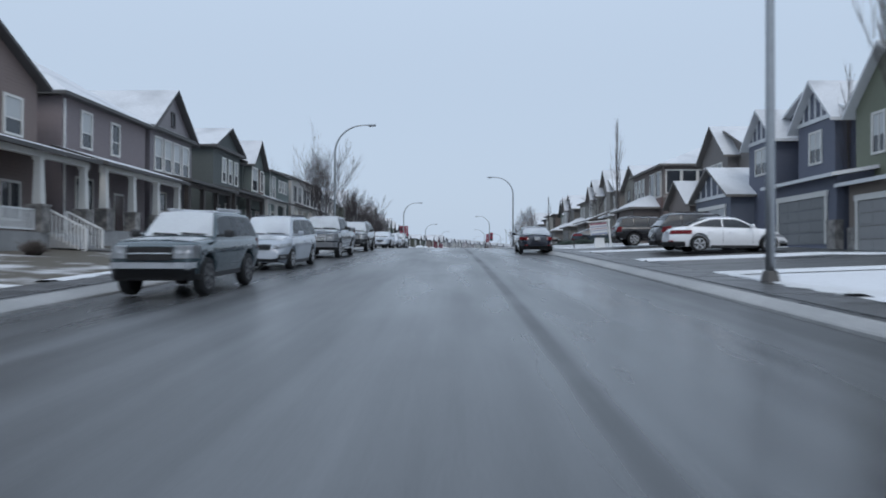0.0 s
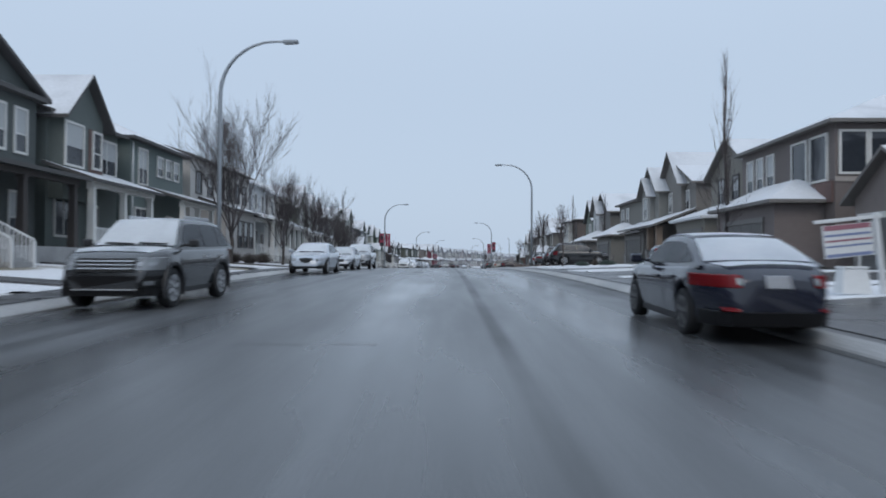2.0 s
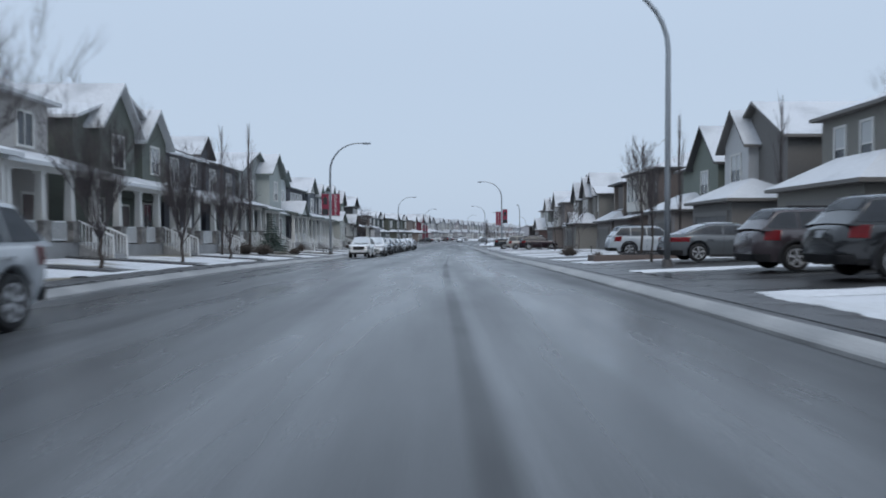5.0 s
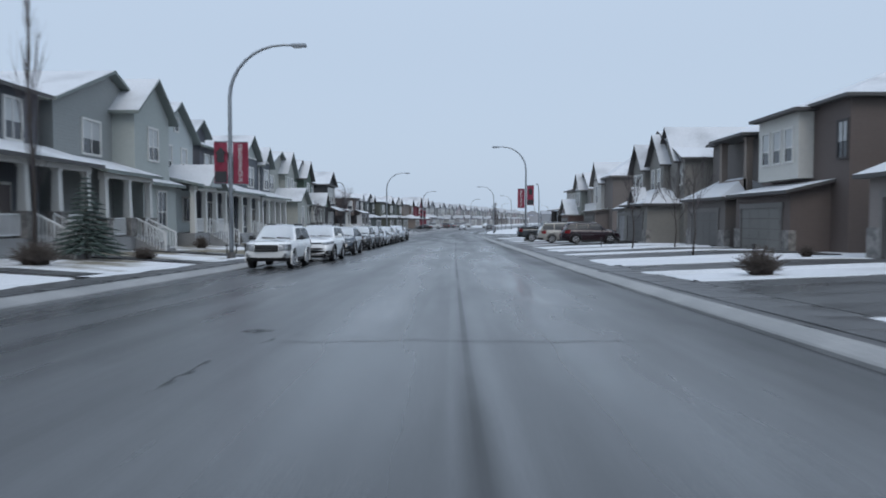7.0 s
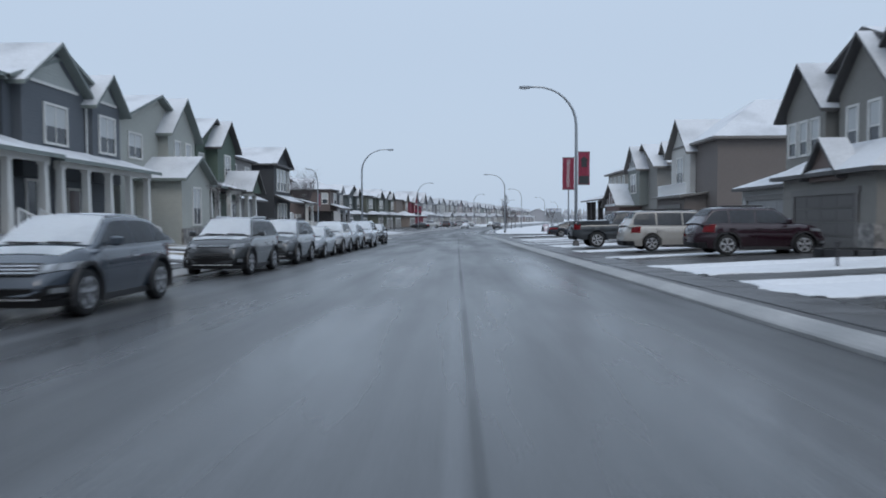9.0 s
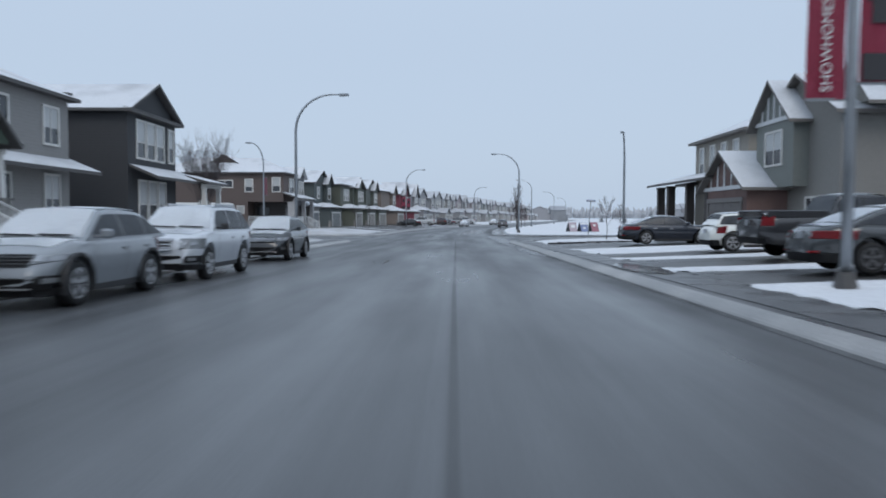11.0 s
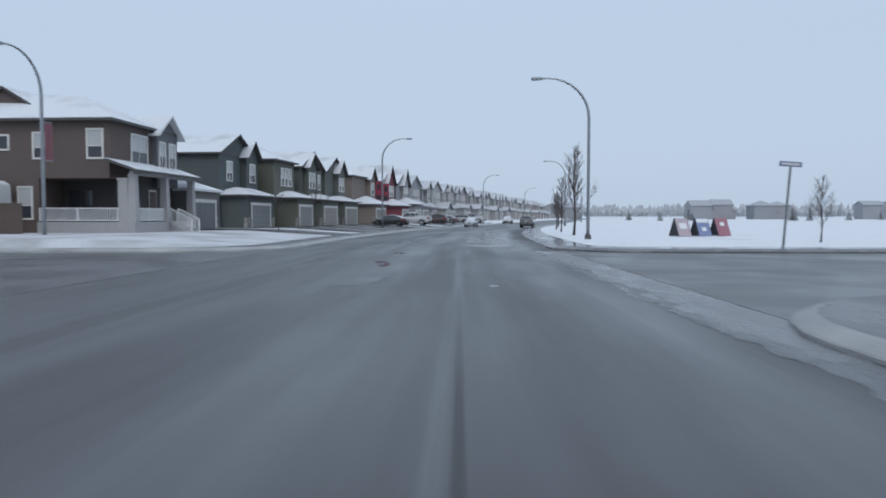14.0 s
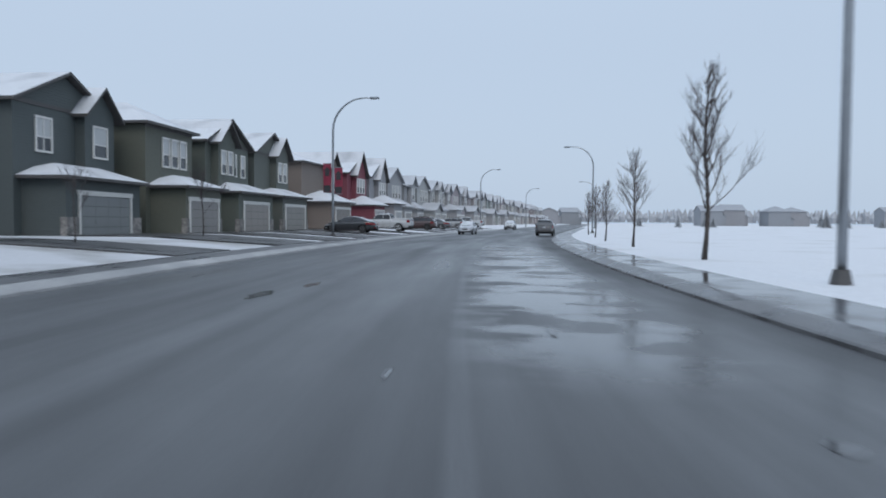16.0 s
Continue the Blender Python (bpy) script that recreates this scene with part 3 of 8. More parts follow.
def kerb_run(name, y0, y1, off, side, corner0=False, corner1=False, sec=None, material=None, words="pale damp concrete kerb along the road", kind_="kerb"):
    """A rolled concrete kerb and gutter, with round corners into the side street."""
    path = [(y, off) for y in frange(y0, y1, 3)]
    R = TURN_R
    if corner1:
        path = [p for p in path if p[0] < y1 - R] + [(y1 - R + R * math.sin(a), off + side * (R - R * math.cos(a))) for a in frange(0, math.pi / 2, 0.2)] + [(y1, off + side * d) for d in frange(R + 2, 60, 6)]
    if corner0:
        path = [(y0, off + side * d) for d in frange(R + 2, 60, 6)[::-1]] + [(y0 + R - R * math.sin(a), off + side * (R - R * math.cos(a))) for a in frange(0, math.pi / 2, 0.2)[::-1]] + [p for p in path if p[0] > y0 + R]
    sec = sec or [(-0.22, -0.03), (-0.205, 0.03), (-0.17, 0.055), (-0.08, 0.085), (0.10, 0.135), (0.22, 0.152), (0.22, -0.1), (-0.22, -0.1)]
    verts, faces = [], []
    pts = []
    for y, o in path:
        x, yy, _ = spot(y, o + kerb_shift(y, o))
        pts.append((Vector((x, yy, 0)), gz(y)))
    n = len(sec)
    for i, (p, z) in enumerate(pts):
        d = (pts[min(i + 1, len(pts) - 1)][0] - pts[max(0, i - 1)][0]).normalized()
        out = Vector((d.y, -d.x, 0)) * side
        for a, h in sec:
            q = p + out * a
            verts.append((q.x, q.y, z + h))
        if i:
            o = (i - 1) * n
            faces.extend((o + k, o + (k + 1) % n, o + n + (k + 1) % n, o + n + k) for k in range(n))
    faces += [tuple(range(n)), tuple(range(len(verts) - n, len(verts)))]
    ob = from_lists(name, verts, faces, material or M_CONC, soft=False)
    tagged(ob, words, kind_, kind="structure")


kerb_run("kerb_left_near", -60, CROSS_A, KERB_L, -1, corner1=True)
ROLLED = [(-0.15, -0.03), (-0.14, 0.03), (-0.11, 0.055), (-0.04, 0.088), (0.08, 0.132), (0.18, 0.15), (0.18, -0.1), (-0.15, -0.1)]
kerb_run("kerb_right_near", -60, CROSS_A, KERB_R, 1, corner1=True, sec=ROLLED)
kerb_run("kerb_left_far", CROSS_B, 520, KERB_L - 0.1, -1, corner0=True)
kerb_run("kerb_right_far", CROSS_B, 520, KERB_R + 0.1, 1, corner0=True, material=M_KERBWET, words="soaked dark concrete kerb beside the snowy field")



WALK = [(0.2195, 0.149), (1.64, 0.158), (1.64, -0.05), (0.2195, -0.05)]
WALK_WORDS = "wet grey concrete sidewalk along the kerb"
kerb_run("pavement_left_near", -60, CROSS_A, KERB_L, -1, False, True, WALK, M_WALK, WALK_WORDS, "sidewalk")
kerb_run("pavement_right_near", -60, CROSS_A, KERB_R, 1, False, True, [(0.1795, 0.147)] + WALK[1:3] + [(0.1795, -0.05)], M_WALK, WALK_WORDS, "sidewalk")
kerb_run("pavement_left_far", CROSS_B, 330, KERB_L - 0.1, -1, True, False, WALK, M_WALK, WALK_WORDS, "sidewalk")
kerb_run("pavement_right_far", CROSS_B, 420, KERB_R + 0.1, 1, True, False, WALK, M_WETWALK, WALK_WORDS, "sidewalk")

# ---- houses ----
WINDOW = {}


def ring_frame(bm, at, a0, a1, b0, b1, t, c0, c1):
    """A rectangular frame in one piece; at(a, b, c) gives its corners."""
    outer, inner = ((a0, b0), (a1, b0), (a1, b1), (a0, b1)), ((a0 + t, b0 + t), (a1 - t, b0 + t), (a1 - t, b1 - t), (a0 + t, b1 - t))
    rows = [[bm.verts.new(at(a, b, c)) for a, b in q] for q, c in ((outer, c1), (inner, c1), (inner, c0), (outer, c0))]
    for r0, r1 in zip(rows, rows[1:] + rows[:1]):
        for i in range(4):
            bm.faces.new((r0[i], r0[(i + 1) % 4], r1[(i + 1) % 4], r1[i]))


def window_mesh(w, h, mull, dark):
    """Frame and pane of a window that faces +x, about its middle."""
    key = (round(w, 2), round(h, 2), mull, dark)
    if key not in WINDOW:
        t, d = 0.11, 0.07
        bm = bmesh.new()
        ring_frame(bm, lambda a, b, c: (c, a, b), -w / 2 - t, w / 2 + t, -h / 2 - t, h / 2 + t, t, -0.05, d)
        fm = bpy.data.meshes.new("window")
        bm.to_mesh(fm), bm.free()
        fm.materials.append(M_TRIM_D if dark else M_TRIM)
        ms = []
        for key_, q in (("v", (-0.03, 0.03, -h / 2, h / 2)), ("h", (-w / 2, w / 2, -0.03 - h * 0.08, 0.03 - h * 0.08))):
            if key_ in mull:
                bm = bmesh.new()
                box(bm, 0.012, 0.036 + 0.003 * len(ms), *q)
                mm = bpy.data.meshes.new("mullion")
                bm.to_mesh(mm), bm.free()
                mm.materials.append(M_TRIM_D if dark else M_TRIM)
                ms.append(mm)
        bm = bmesh.new()
        box(bm, -0.04, 0.012, -w / 2, w / 2, -h / 2, h / 2)
        pm = bpy.data.meshes.new("pane")
        bm.to_mesh(pm), bm.free()
        pm.materials.append(M_GLASS)
        bm = bmesh.new()
        box(bm, 0.013, 0.016, -w / 2, w / 2, -h * 0.06, h / 2)
        bl = bpy.data.meshes.new("blind")
        bm.to_mesh(bl), bm.free()
        bl.materials.append(M_BLIND)
        WINDOW[key] = (fm, pm, bl, ms)
    return WINDOW[key]


class House:
    """A house whose front wall stands off metres from the seam. u runs along the road, v goes back from the front."""

    def __init__(self, side, y0, w, x=None, off=None, label="", base=0.5, color=(0.2, 0.2, 0.2), trim="light", far=False, eaves=""):
        self.side, self.s, self.w, self.base, self.far = side, (1 if side < 0 else -1), w, base, far
        ym = y0 + w / 2
        if x is None:
            px, py, rz = spot(ym, off)
        else:
            px, py, rz = x, ym, 0.0
        self.z0 = gz(ym)
        m = pose(px, py, self.z0, 0, 0, rz) @ pose(0, -w / 2, 0)
        self.root = thing("house", m, label, "house", group="houses along the street")
        self.color, self.dark = color, trim == "dark"
        # far houses take the haze-tinted fascia and roof colours
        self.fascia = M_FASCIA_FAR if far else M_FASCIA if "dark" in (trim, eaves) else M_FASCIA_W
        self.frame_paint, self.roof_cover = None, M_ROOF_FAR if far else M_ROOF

    def p(self, u, v, z):
        return (-self.s * v, u, z)

    def slab(self, bm, u0, u1, v0, v1, z0, z1, mi=0):
        x0, x1 = sorted((-self.s * v0, -self.s * v1))
        return box(bm, x0, x1, u0, u1, z0, z1, mi)

    def wing(self, u0, u1, v0, v1, z0, z1, kind, rise, color=None, over=0.45, fascia=None, gable_mat=None, walls=True):
        """A block of the house with its own roof: gable (ridge runs back), side (ridge along the road), hip, shed."""
        P = self.p
        um, vm = (u0 + u1) / 2, (v0 + v1) / 2
        wm = color if not isinstance(color, tuple) else siding(color)
        wm = wm or siding(self.color)
        if walls:
            bm = bmesh.new()
            if kind == "gable":
                ring = [(u0, z0), (u1, z0), (u1, z1), (um, z1 + rise), (u0, z1)]
                solid(bm, [P(u, v0, z) for u, z in ring], [P(u, v1, z) for u, z in ring])
            elif kind == "side":
                ring = [(v0, z0), (v1, z0), (v1, z1), (vm, z1 + rise), (v0, z1)]
                solid(bm, [P(u0, v, z) for v, z in ring], [P(u1, v, z) for v, z in ring])
            elif kind == "shed":
                ring = [(v0, z0), (v1, z0), (v1, z1 + rise), (v0, z1)]
                solid(bm, [P(u0, v, z) for v, z in ring], [P(u1, v, z) for v, z in ring])
            else:
                self.slab(bm, u0, u1, v0, v1, z0, z1)
            part("wall", bm, wm, self.root)
        t = 0.17
        bm = bmesh.new()
        if kind == "gable":
            k = rise / max(0.1, um - u0)
            for a, b in ((u0 - over, um), (u1 + over, um)):
                za = z1 - k * over
                ring = [(a, za), (um, z1 + rise), (um, z1 + rise + t), (a, za + t)]
                solid(bm, [P(u, v0 - over, z + 0.02) for u, z in ring], [P(u, v1 + over * 0.6, z + 0.02) for u, z in ring])
        elif kind == "side":
            k = rise / max(0.1, vm - v0)
            for a in (v0 - over, v1 + over):
                za = z1 - k * over
                ring = [(a, za), (vm, z1 + rise), (vm, z1 + rise + t), (a, za + t)]
                solid(bm, [P(u0 - over, v, z + 0.02) for v, z in ring], [P(u1 + over, v, z + 0.02) for v, z in ring])
        elif kind == "shed":
            k = rise / max(0.1, v1 - v0)
            ring = [(v0 - over, z1 - k * over), (v1, z1 + rise), (v1, z1 + rise + t), (v0 - over, z1 - k * over + t)]
            solid(bm, [P(u0 - over, v, z + 0.02) for v, z in ring], [P(u1 + over, v, z + 0.02) for v, z in ring])
        else:
            a0, a1, b0, b1 = u0 - over, u1 + over, v0 - over, v1 + over
            h = min(a1 - a0, b1 - b0) / 2 * 0.96
            low = [(a0, b0), (a1, b0), (a1, b1), (a0, b1)]
            solid(bm, [P(u, v, z1) for u, v in low], [P(u, v, z1 + t) for u, v in low])
            top = [(a0 + h, b0 + h), (a1 - h, b0 + h), (a1 - h, b1 - h), (a0 + h, b1 - h)]
            solid(bm, [P(u, v, z1 + t) for u, v in low], [P(u, v, z1 + t + rise) for u, v in top])
        bmesh.ops.recalc_face_normals(bm, faces=bm.faces)
        for f in bm.faces:
            f.material_index = 0 if f.normal.z > 0.25 else 1
        part("roof", bm, [self.roof_cover, fascia or self.fascia], self.root)

    def window(self, u, z, w, h, v=0.0, face="f", mull="v", blind=0, dark=None):
        """A window in the front (f) or in the wall that faces back along the road (n)."""
        fm, pm, bl, ms = window_mesh(w, h, mull, self.dark if dark is None else dark)
        ob = new("window", fm)
        ob.parent = self.root
        rz = (0 if self.s > 0 else 180) if face == "f" else -90
        ob.matrix_basis = pose(*self.p(u, v, z), 0, 0, rz)
        pane = new("pane", pm)
        pane.parent = ob
        for mm in ms:
            bar = new("mullion", mm)
            bar.parent = ob
        if blind:
            b = new("blind", bl)
            b.parent = ob
            tagged(b, "pale drawn blind")

    def row(self, u0, u1, z, n, w, h, v=0.0, mull="h", blind=1, trim_light=False):
        for i in range(n):
            self.window(u0 + (u1 - u0) * (i + 0.5) / n, z, w, h, v, "f", mull, blind, False if trim_light else None)

    def post(self, u, v, z0, z1, w=0.3, taper=1.0, material=None, base=0.0):
        """A porch post, with a stone pier below it where base is given."""
        bm = bmesh.new()
        a, b = w / 2, w / 2 * taper
        zb = z0 + base
        low = [self.p(u + i * a, v + j * a, zb) for i, j in ((-1, -1), (1, -1), (1, 1), (-1, 1))]
        high = [self.p(u + i * b, v + j * b, z1) for i, j in ((-1, -1), (1, -1), (1, 1), (-1, 1))]
        solid(bm, low, high)
        self.slab(bm, u - b - 0.05, u + b + 0.05, v - b - 0.05, v + b + 0.05, z1 - 0.16, z1 - 0.02)
        part("post", bm, material or M_TRIM, self.root)
        if base:
            bm = bmesh.new()
            self.slab(bm, u - a - 0.12, u + a + 0.12, v - a - 0.12, v + a + 0.12, z0, zb)
            self.slab(bm, u - a - 0.17, u + a + 0.17, v - a - 0.17, v + a + 0.17, zb - 0.08, zb)
            part("pier", bm, M_STONE, self.root)

    def railing(self, u0, u1, v, z, h=0.9, material=None, gap=0.14, axis="u"):
        at = self.p if axis == "u" else (lambda a, b, c: self.p(b, a, c))
        bm = bmesh.new()
        ring_frame(bm, lambda a, b, c: at(a, v + c, b), u0, u1, z + 0.08, z + h, 0.065, -0.03, 0.03)
        rail = part("railing", bm, material or M_WHITE, self.root)
        me = None
        for u in frange(u0 + gap, u1 - gap, gap):
            if me is None:
                bm = bmesh.new()
                box(bm, -0.02, 0.02, -0.02, 0.02, 0, h - 0.2)
                ob = part("baluster", bm, material or M_WHITE, rail)
                me = ob.data
            else:
                ob = new("baluster", me)
                ob.parent = rail
            ob.matrix_basis = pose(*at(u, v, z + 0.14))

    def steps(self, u0, u1, v, z_top, z_low, n=5, rails=True, material=None):
        """Front steps that come down from v towards the street."""
        for i in range(n):
            bm = bmesh.new()
            zt = z_top - (z_top - z_low) * (i + 0.2) / n
            self.slab(bm, u0, u1, v - 0.3 * (i + 1), v - 0.3 * i, z_low - 0.3, zt)
            part("step", bm, material or M_CONC, self.root)
        if rails:
            for u in (u0, u1):
                ve = v - 0.3 * n
                bm = bmesh.new()
                solid(bm, [self.p(u + a, v, z_top + 0.88 + b) for a, b in ((-0.04, 0), (0.04, 0), (0.04, 0.07), (-0.04, 0.07))],
                      [self.p(u + a, ve, z_low + 0.88 + b) for a, b in ((-0.04, 0), (0.04, 0), (0.04, 0.07), (-0.04, 0.07))])
                rail = part("stair_rail", bm, M_WHITE, self.root)
                shared = {}
                for k in range(n * 2 + 1):
                    q = k / (n * 2)
                    name = "newel" if k in (0, n * 2) else "baluster"
                    w = 0.045 if name == "newel" else 0.018
                    if name not in shared:
                        bm = bmesh.new()
                        box(bm, -w, w, -w, w, -0.1, 0.88)
                        ob = part(name, bm, M_WHITE, rail)
                        shared[name] = ob.data
                    else:
                        ob = new(name, shared[name])
                        ob.parent = rail
                    ob.matrix_basis = pose(*self.p(u, v + (ve - v) * q, z_top + (z_low - z_top) * q))

    def porch(self, u0, u1, d, floor, top, posts, color=None, rail=True, pier=0.9, step_u=None, rise=0.75, post_w=0.34, mat_post=None, fascia=None):
        """A roofed porch before the front wall, with deck, posts, railing and steps."""
        bm = bmesh.new()
        self.slab(bm, u0, u1, -d, -0.01, -0.2, floor)
        part("porch_deck", bm, M_CONC if color is None else color, self.root)
        self.wing(u0, u1, -d, -0.02, floor, top, "shed", min(rise * 0.85, 0.72), walls=False, over=0.35, fascia=fascia)
        bm = bmesh.new()
        self.slab(bm, u0 + 0.05, u1 - 0.05, -d + 0.05, -d + 0.32, top - 0.26, top - 0.02)
        part("porch_beam", bm, mat_post or M_TRIM, self.root)
        us = [u0 + 0.3 + (u1 - u0 - 0.6) * i / (posts - 1) for i in range(posts)]
        for u in us:
            self.post(u, -d + 0.2, floor, top - 0.2, post_w, 0.72, mat_post, pier)
        gap = step_u if step_u is not None else 0
        for i in range(posts - 1):
            if rail and i != gap:
                self.railing(us[i] + 0.25, us[i + 1] - 0.25, -d + 0.2, floor)
        if step_u is not None:
            self.steps(us[gap] + 0.35, us[gap] + 1.65, -d, floor, 0.45)

    def door(self, u, z, v=0.0, color=(0.08, 0.05, 0.045)):
        bm = bmesh.new()
        self.slab(bm, u - 0.55, u + 0.55, v - 0.05, v + 0.05, z, z + 2.2)
        d = part("door_frame", bm, M_TRIM, self.root)
        bm = bmesh.new()
        self.slab(bm, u - 0.45, u + 0.45, v - 0.075, v - 0.045, z, z + 2.08)
        self.slab(bm, u - 0.32, u - 0.05, v - 0.09, v - 0.07, z + 0.25, z + 0.95)
        self.slab(bm, u + 0.05, u + 0.32, v - 0.09, v - 0.07, z + 0.25, z + 0.95)
        part("door", bm, paint(color, 0.0, 0.4), d)

    def garage(self, u0, u1, d, z_eave, kind="gable", rise=1.5, color=None, door=(0.33, 0.34, 0.35), fascia=None, sticks=False, back=3.0, stone=True):
        """A garage that stands d metres out before the front wall, with a panelled door."""
        floor = 0.40
        self.wing(u0, u1, -d, back, 0.1, z_eave, kind, rise, color, fascia=fascia)
        dw = min(4.9, (u1 - u0) - 1.1)
        um, dh = (u0 + u1) / 2, 2.25
        bm = bmesh.new()
        for a, b, c, e in ((um - dw / 2 - 0.17, um - dw / 2, floor, floor + dh), (um + dw / 2, um + dw / 2 + 0.17, floor, floor + dh), (um - dw / 2 - 0.25, um + dw / 2 + 0.25, floor + dh, floor + dh + 0.26)):
            self.slab(bm, a, b, -d - 0.09, -d + 0.04, c, e)
        fr = part("garage_door_frame", bm, self.frame_paint or (M_TRIM if not self.dark else garage_paint((0.3, 0.29, 0.28))), self.root)
        n = 4
        for i in range(n):
            bm = bmesh.new()
            z0 = floor + dh * i / n
            self.slab(bm, um - dw / 2, um + dw / 2, -d - 0.03, -d + 0.03, z0 + 0.012, z0 + dh / n - 0.012)
            m = 4
            for k in range(m):
                a = um - dw / 2 + dw * (k + 0.12) / m
                self.slab(bm, a, a + dw * 0.76 / m, -d - 0.045, -d - 0.03, z0 + 0.1, z0 + dh / n - 0.1)
            part("door_panel", bm, garage_paint(door), fr)
        if stone:
            for a, b in ((u0 - 0.03, um - dw / 2 - 0.2), (um + dw / 2 + 0.2, u1 + 0.03)):
                if b - a > 0.15:
                    bm = bmesh.new()
                    self.slab(bm, a, b, -d - 0.08, -d + 0.3, 0.1, 1.5)
                    part("stone_base", bm, M_STONE, self.root)
        if sticks and kind == "gable":
            self.sticks(u0, u1, -d, z_eave, rise)

    def sticks(self, u0, u1, v, z, rise, n=5):
        """White upright boards in a gable."""
        um = (u0 + u1) / 2
        bm = bmesh.new()
        self.slab(bm, u0 - 0.1, u1 + 0.1, v - 0.07, v + 0.02, z - 0.12, z + 0.1)
        for i in range(n):
            u = u0 + (u1 - u0) * (i + 1) / (n + 1)
            h = rise * (1 - abs(u - um) / (um - u0))
            self.slab(bm, u - 0.07, u + 0.07, v - 0.06, v + 0.02, z + 0.1, z + h)
        part("gable_trim", bm, M_FASCIA_W, self.root)

    def gable_panel(self, u0, u1, v, z, rise, color, inset=0.7):
        """A paler panel with a sill board inside a gable."""
        um = (u0 + u1) / 2
        k = rise / (um - u0)
        a, b = u0 + inset, u1 - inset
        top = z + rise - inset * k * 0.75
        bm = bmesh.new()
        tri = [(a, z + 0.15), (b, z + 0.15), (um, top)]
        solid(bm, [self.p(u, v - 0.03, zz) for u, zz in tri], [self.p(u, v + 0.02, zz) for u, zz in tri])
        part("gable_panel", bm, siding(color), self.root)
        bm = bmesh.new()
        self.slab(bm, a - 0.1, b + 0.1, v - 0.07, v + 0.02, z + 0.02, z + 0.15)
        part("sill_board", bm, M_TRIM, self.root)

    def ledge(self, u0, u1, v, z, d=0.42):
        """An eave that runs on across the foot of a gable, with snow on it."""
        bm = bmesh.new()
        self.slab(bm, u0 - d, u1 + d, v - d, v + 0.05, z - 0.12, z + 0.08)
        part("gable_eave", bm, self.fascia, self.root)
        bm = bmesh.new()
        ring = [(v - d - 0.01, z + 0.082), (v + 0.04, z + 0.082), (v + 0.04, z + 0.2)]
        solid(bm, [self.p(u0 - d, a, b) for a, b in ring], [self.p(u1 + d, a, b) for a, b in ring])
        part("eave_snow", bm, M_ROOF, self.root)

    def belt(self, u0, u1, v, z, material=None):
        bm = bmesh.new()
        self.slab(bm, u0 - 0.03, u1 + 0.03, v - 0.04, v + 0.05, z, z + 0.22)
        part("belt_board", bm, material or M_TRIM, self.root)

    def vents(self, u, v, z):
        bm = bmesh.new()
        self.slab(bm, u - 0.2, u + 0.2, v - 0.2, v + 0.2, z - 0.15, z + 0.14)
        part("roof_vent", bm, M_FASCIA, self.root)

    def downpipe(self, u, v, z0, z1):
        bm = bmesh.new()
        self.slab(bm, u - 0.04, u + 0.04, v - 0.1, v - 0.02, z0, z1)
        part("downpipe", bm, M_WHITE, self.root)

LX = -19.0        # front walls of the houses on the left, before the side street


def left_house(y0, y1, color, words, kind="gable", eave=7.7, rise=2.0, trim="light", depth=11, **kw):
    h = House(-1, y0, y1 - y0, x=kw.get("x", LX), label=words, color=color, trim=trim, eaves="" if 90 < y0 < 120 or 153 < y0 < 155 else "dark")
    if 134 < y0 < 175:
        h.fascia = M_FASCIA_SAGE
    h.wing(0, h.w, 0, depth, 0.2, eave, kind, rise, gable_mat=None)
    return h


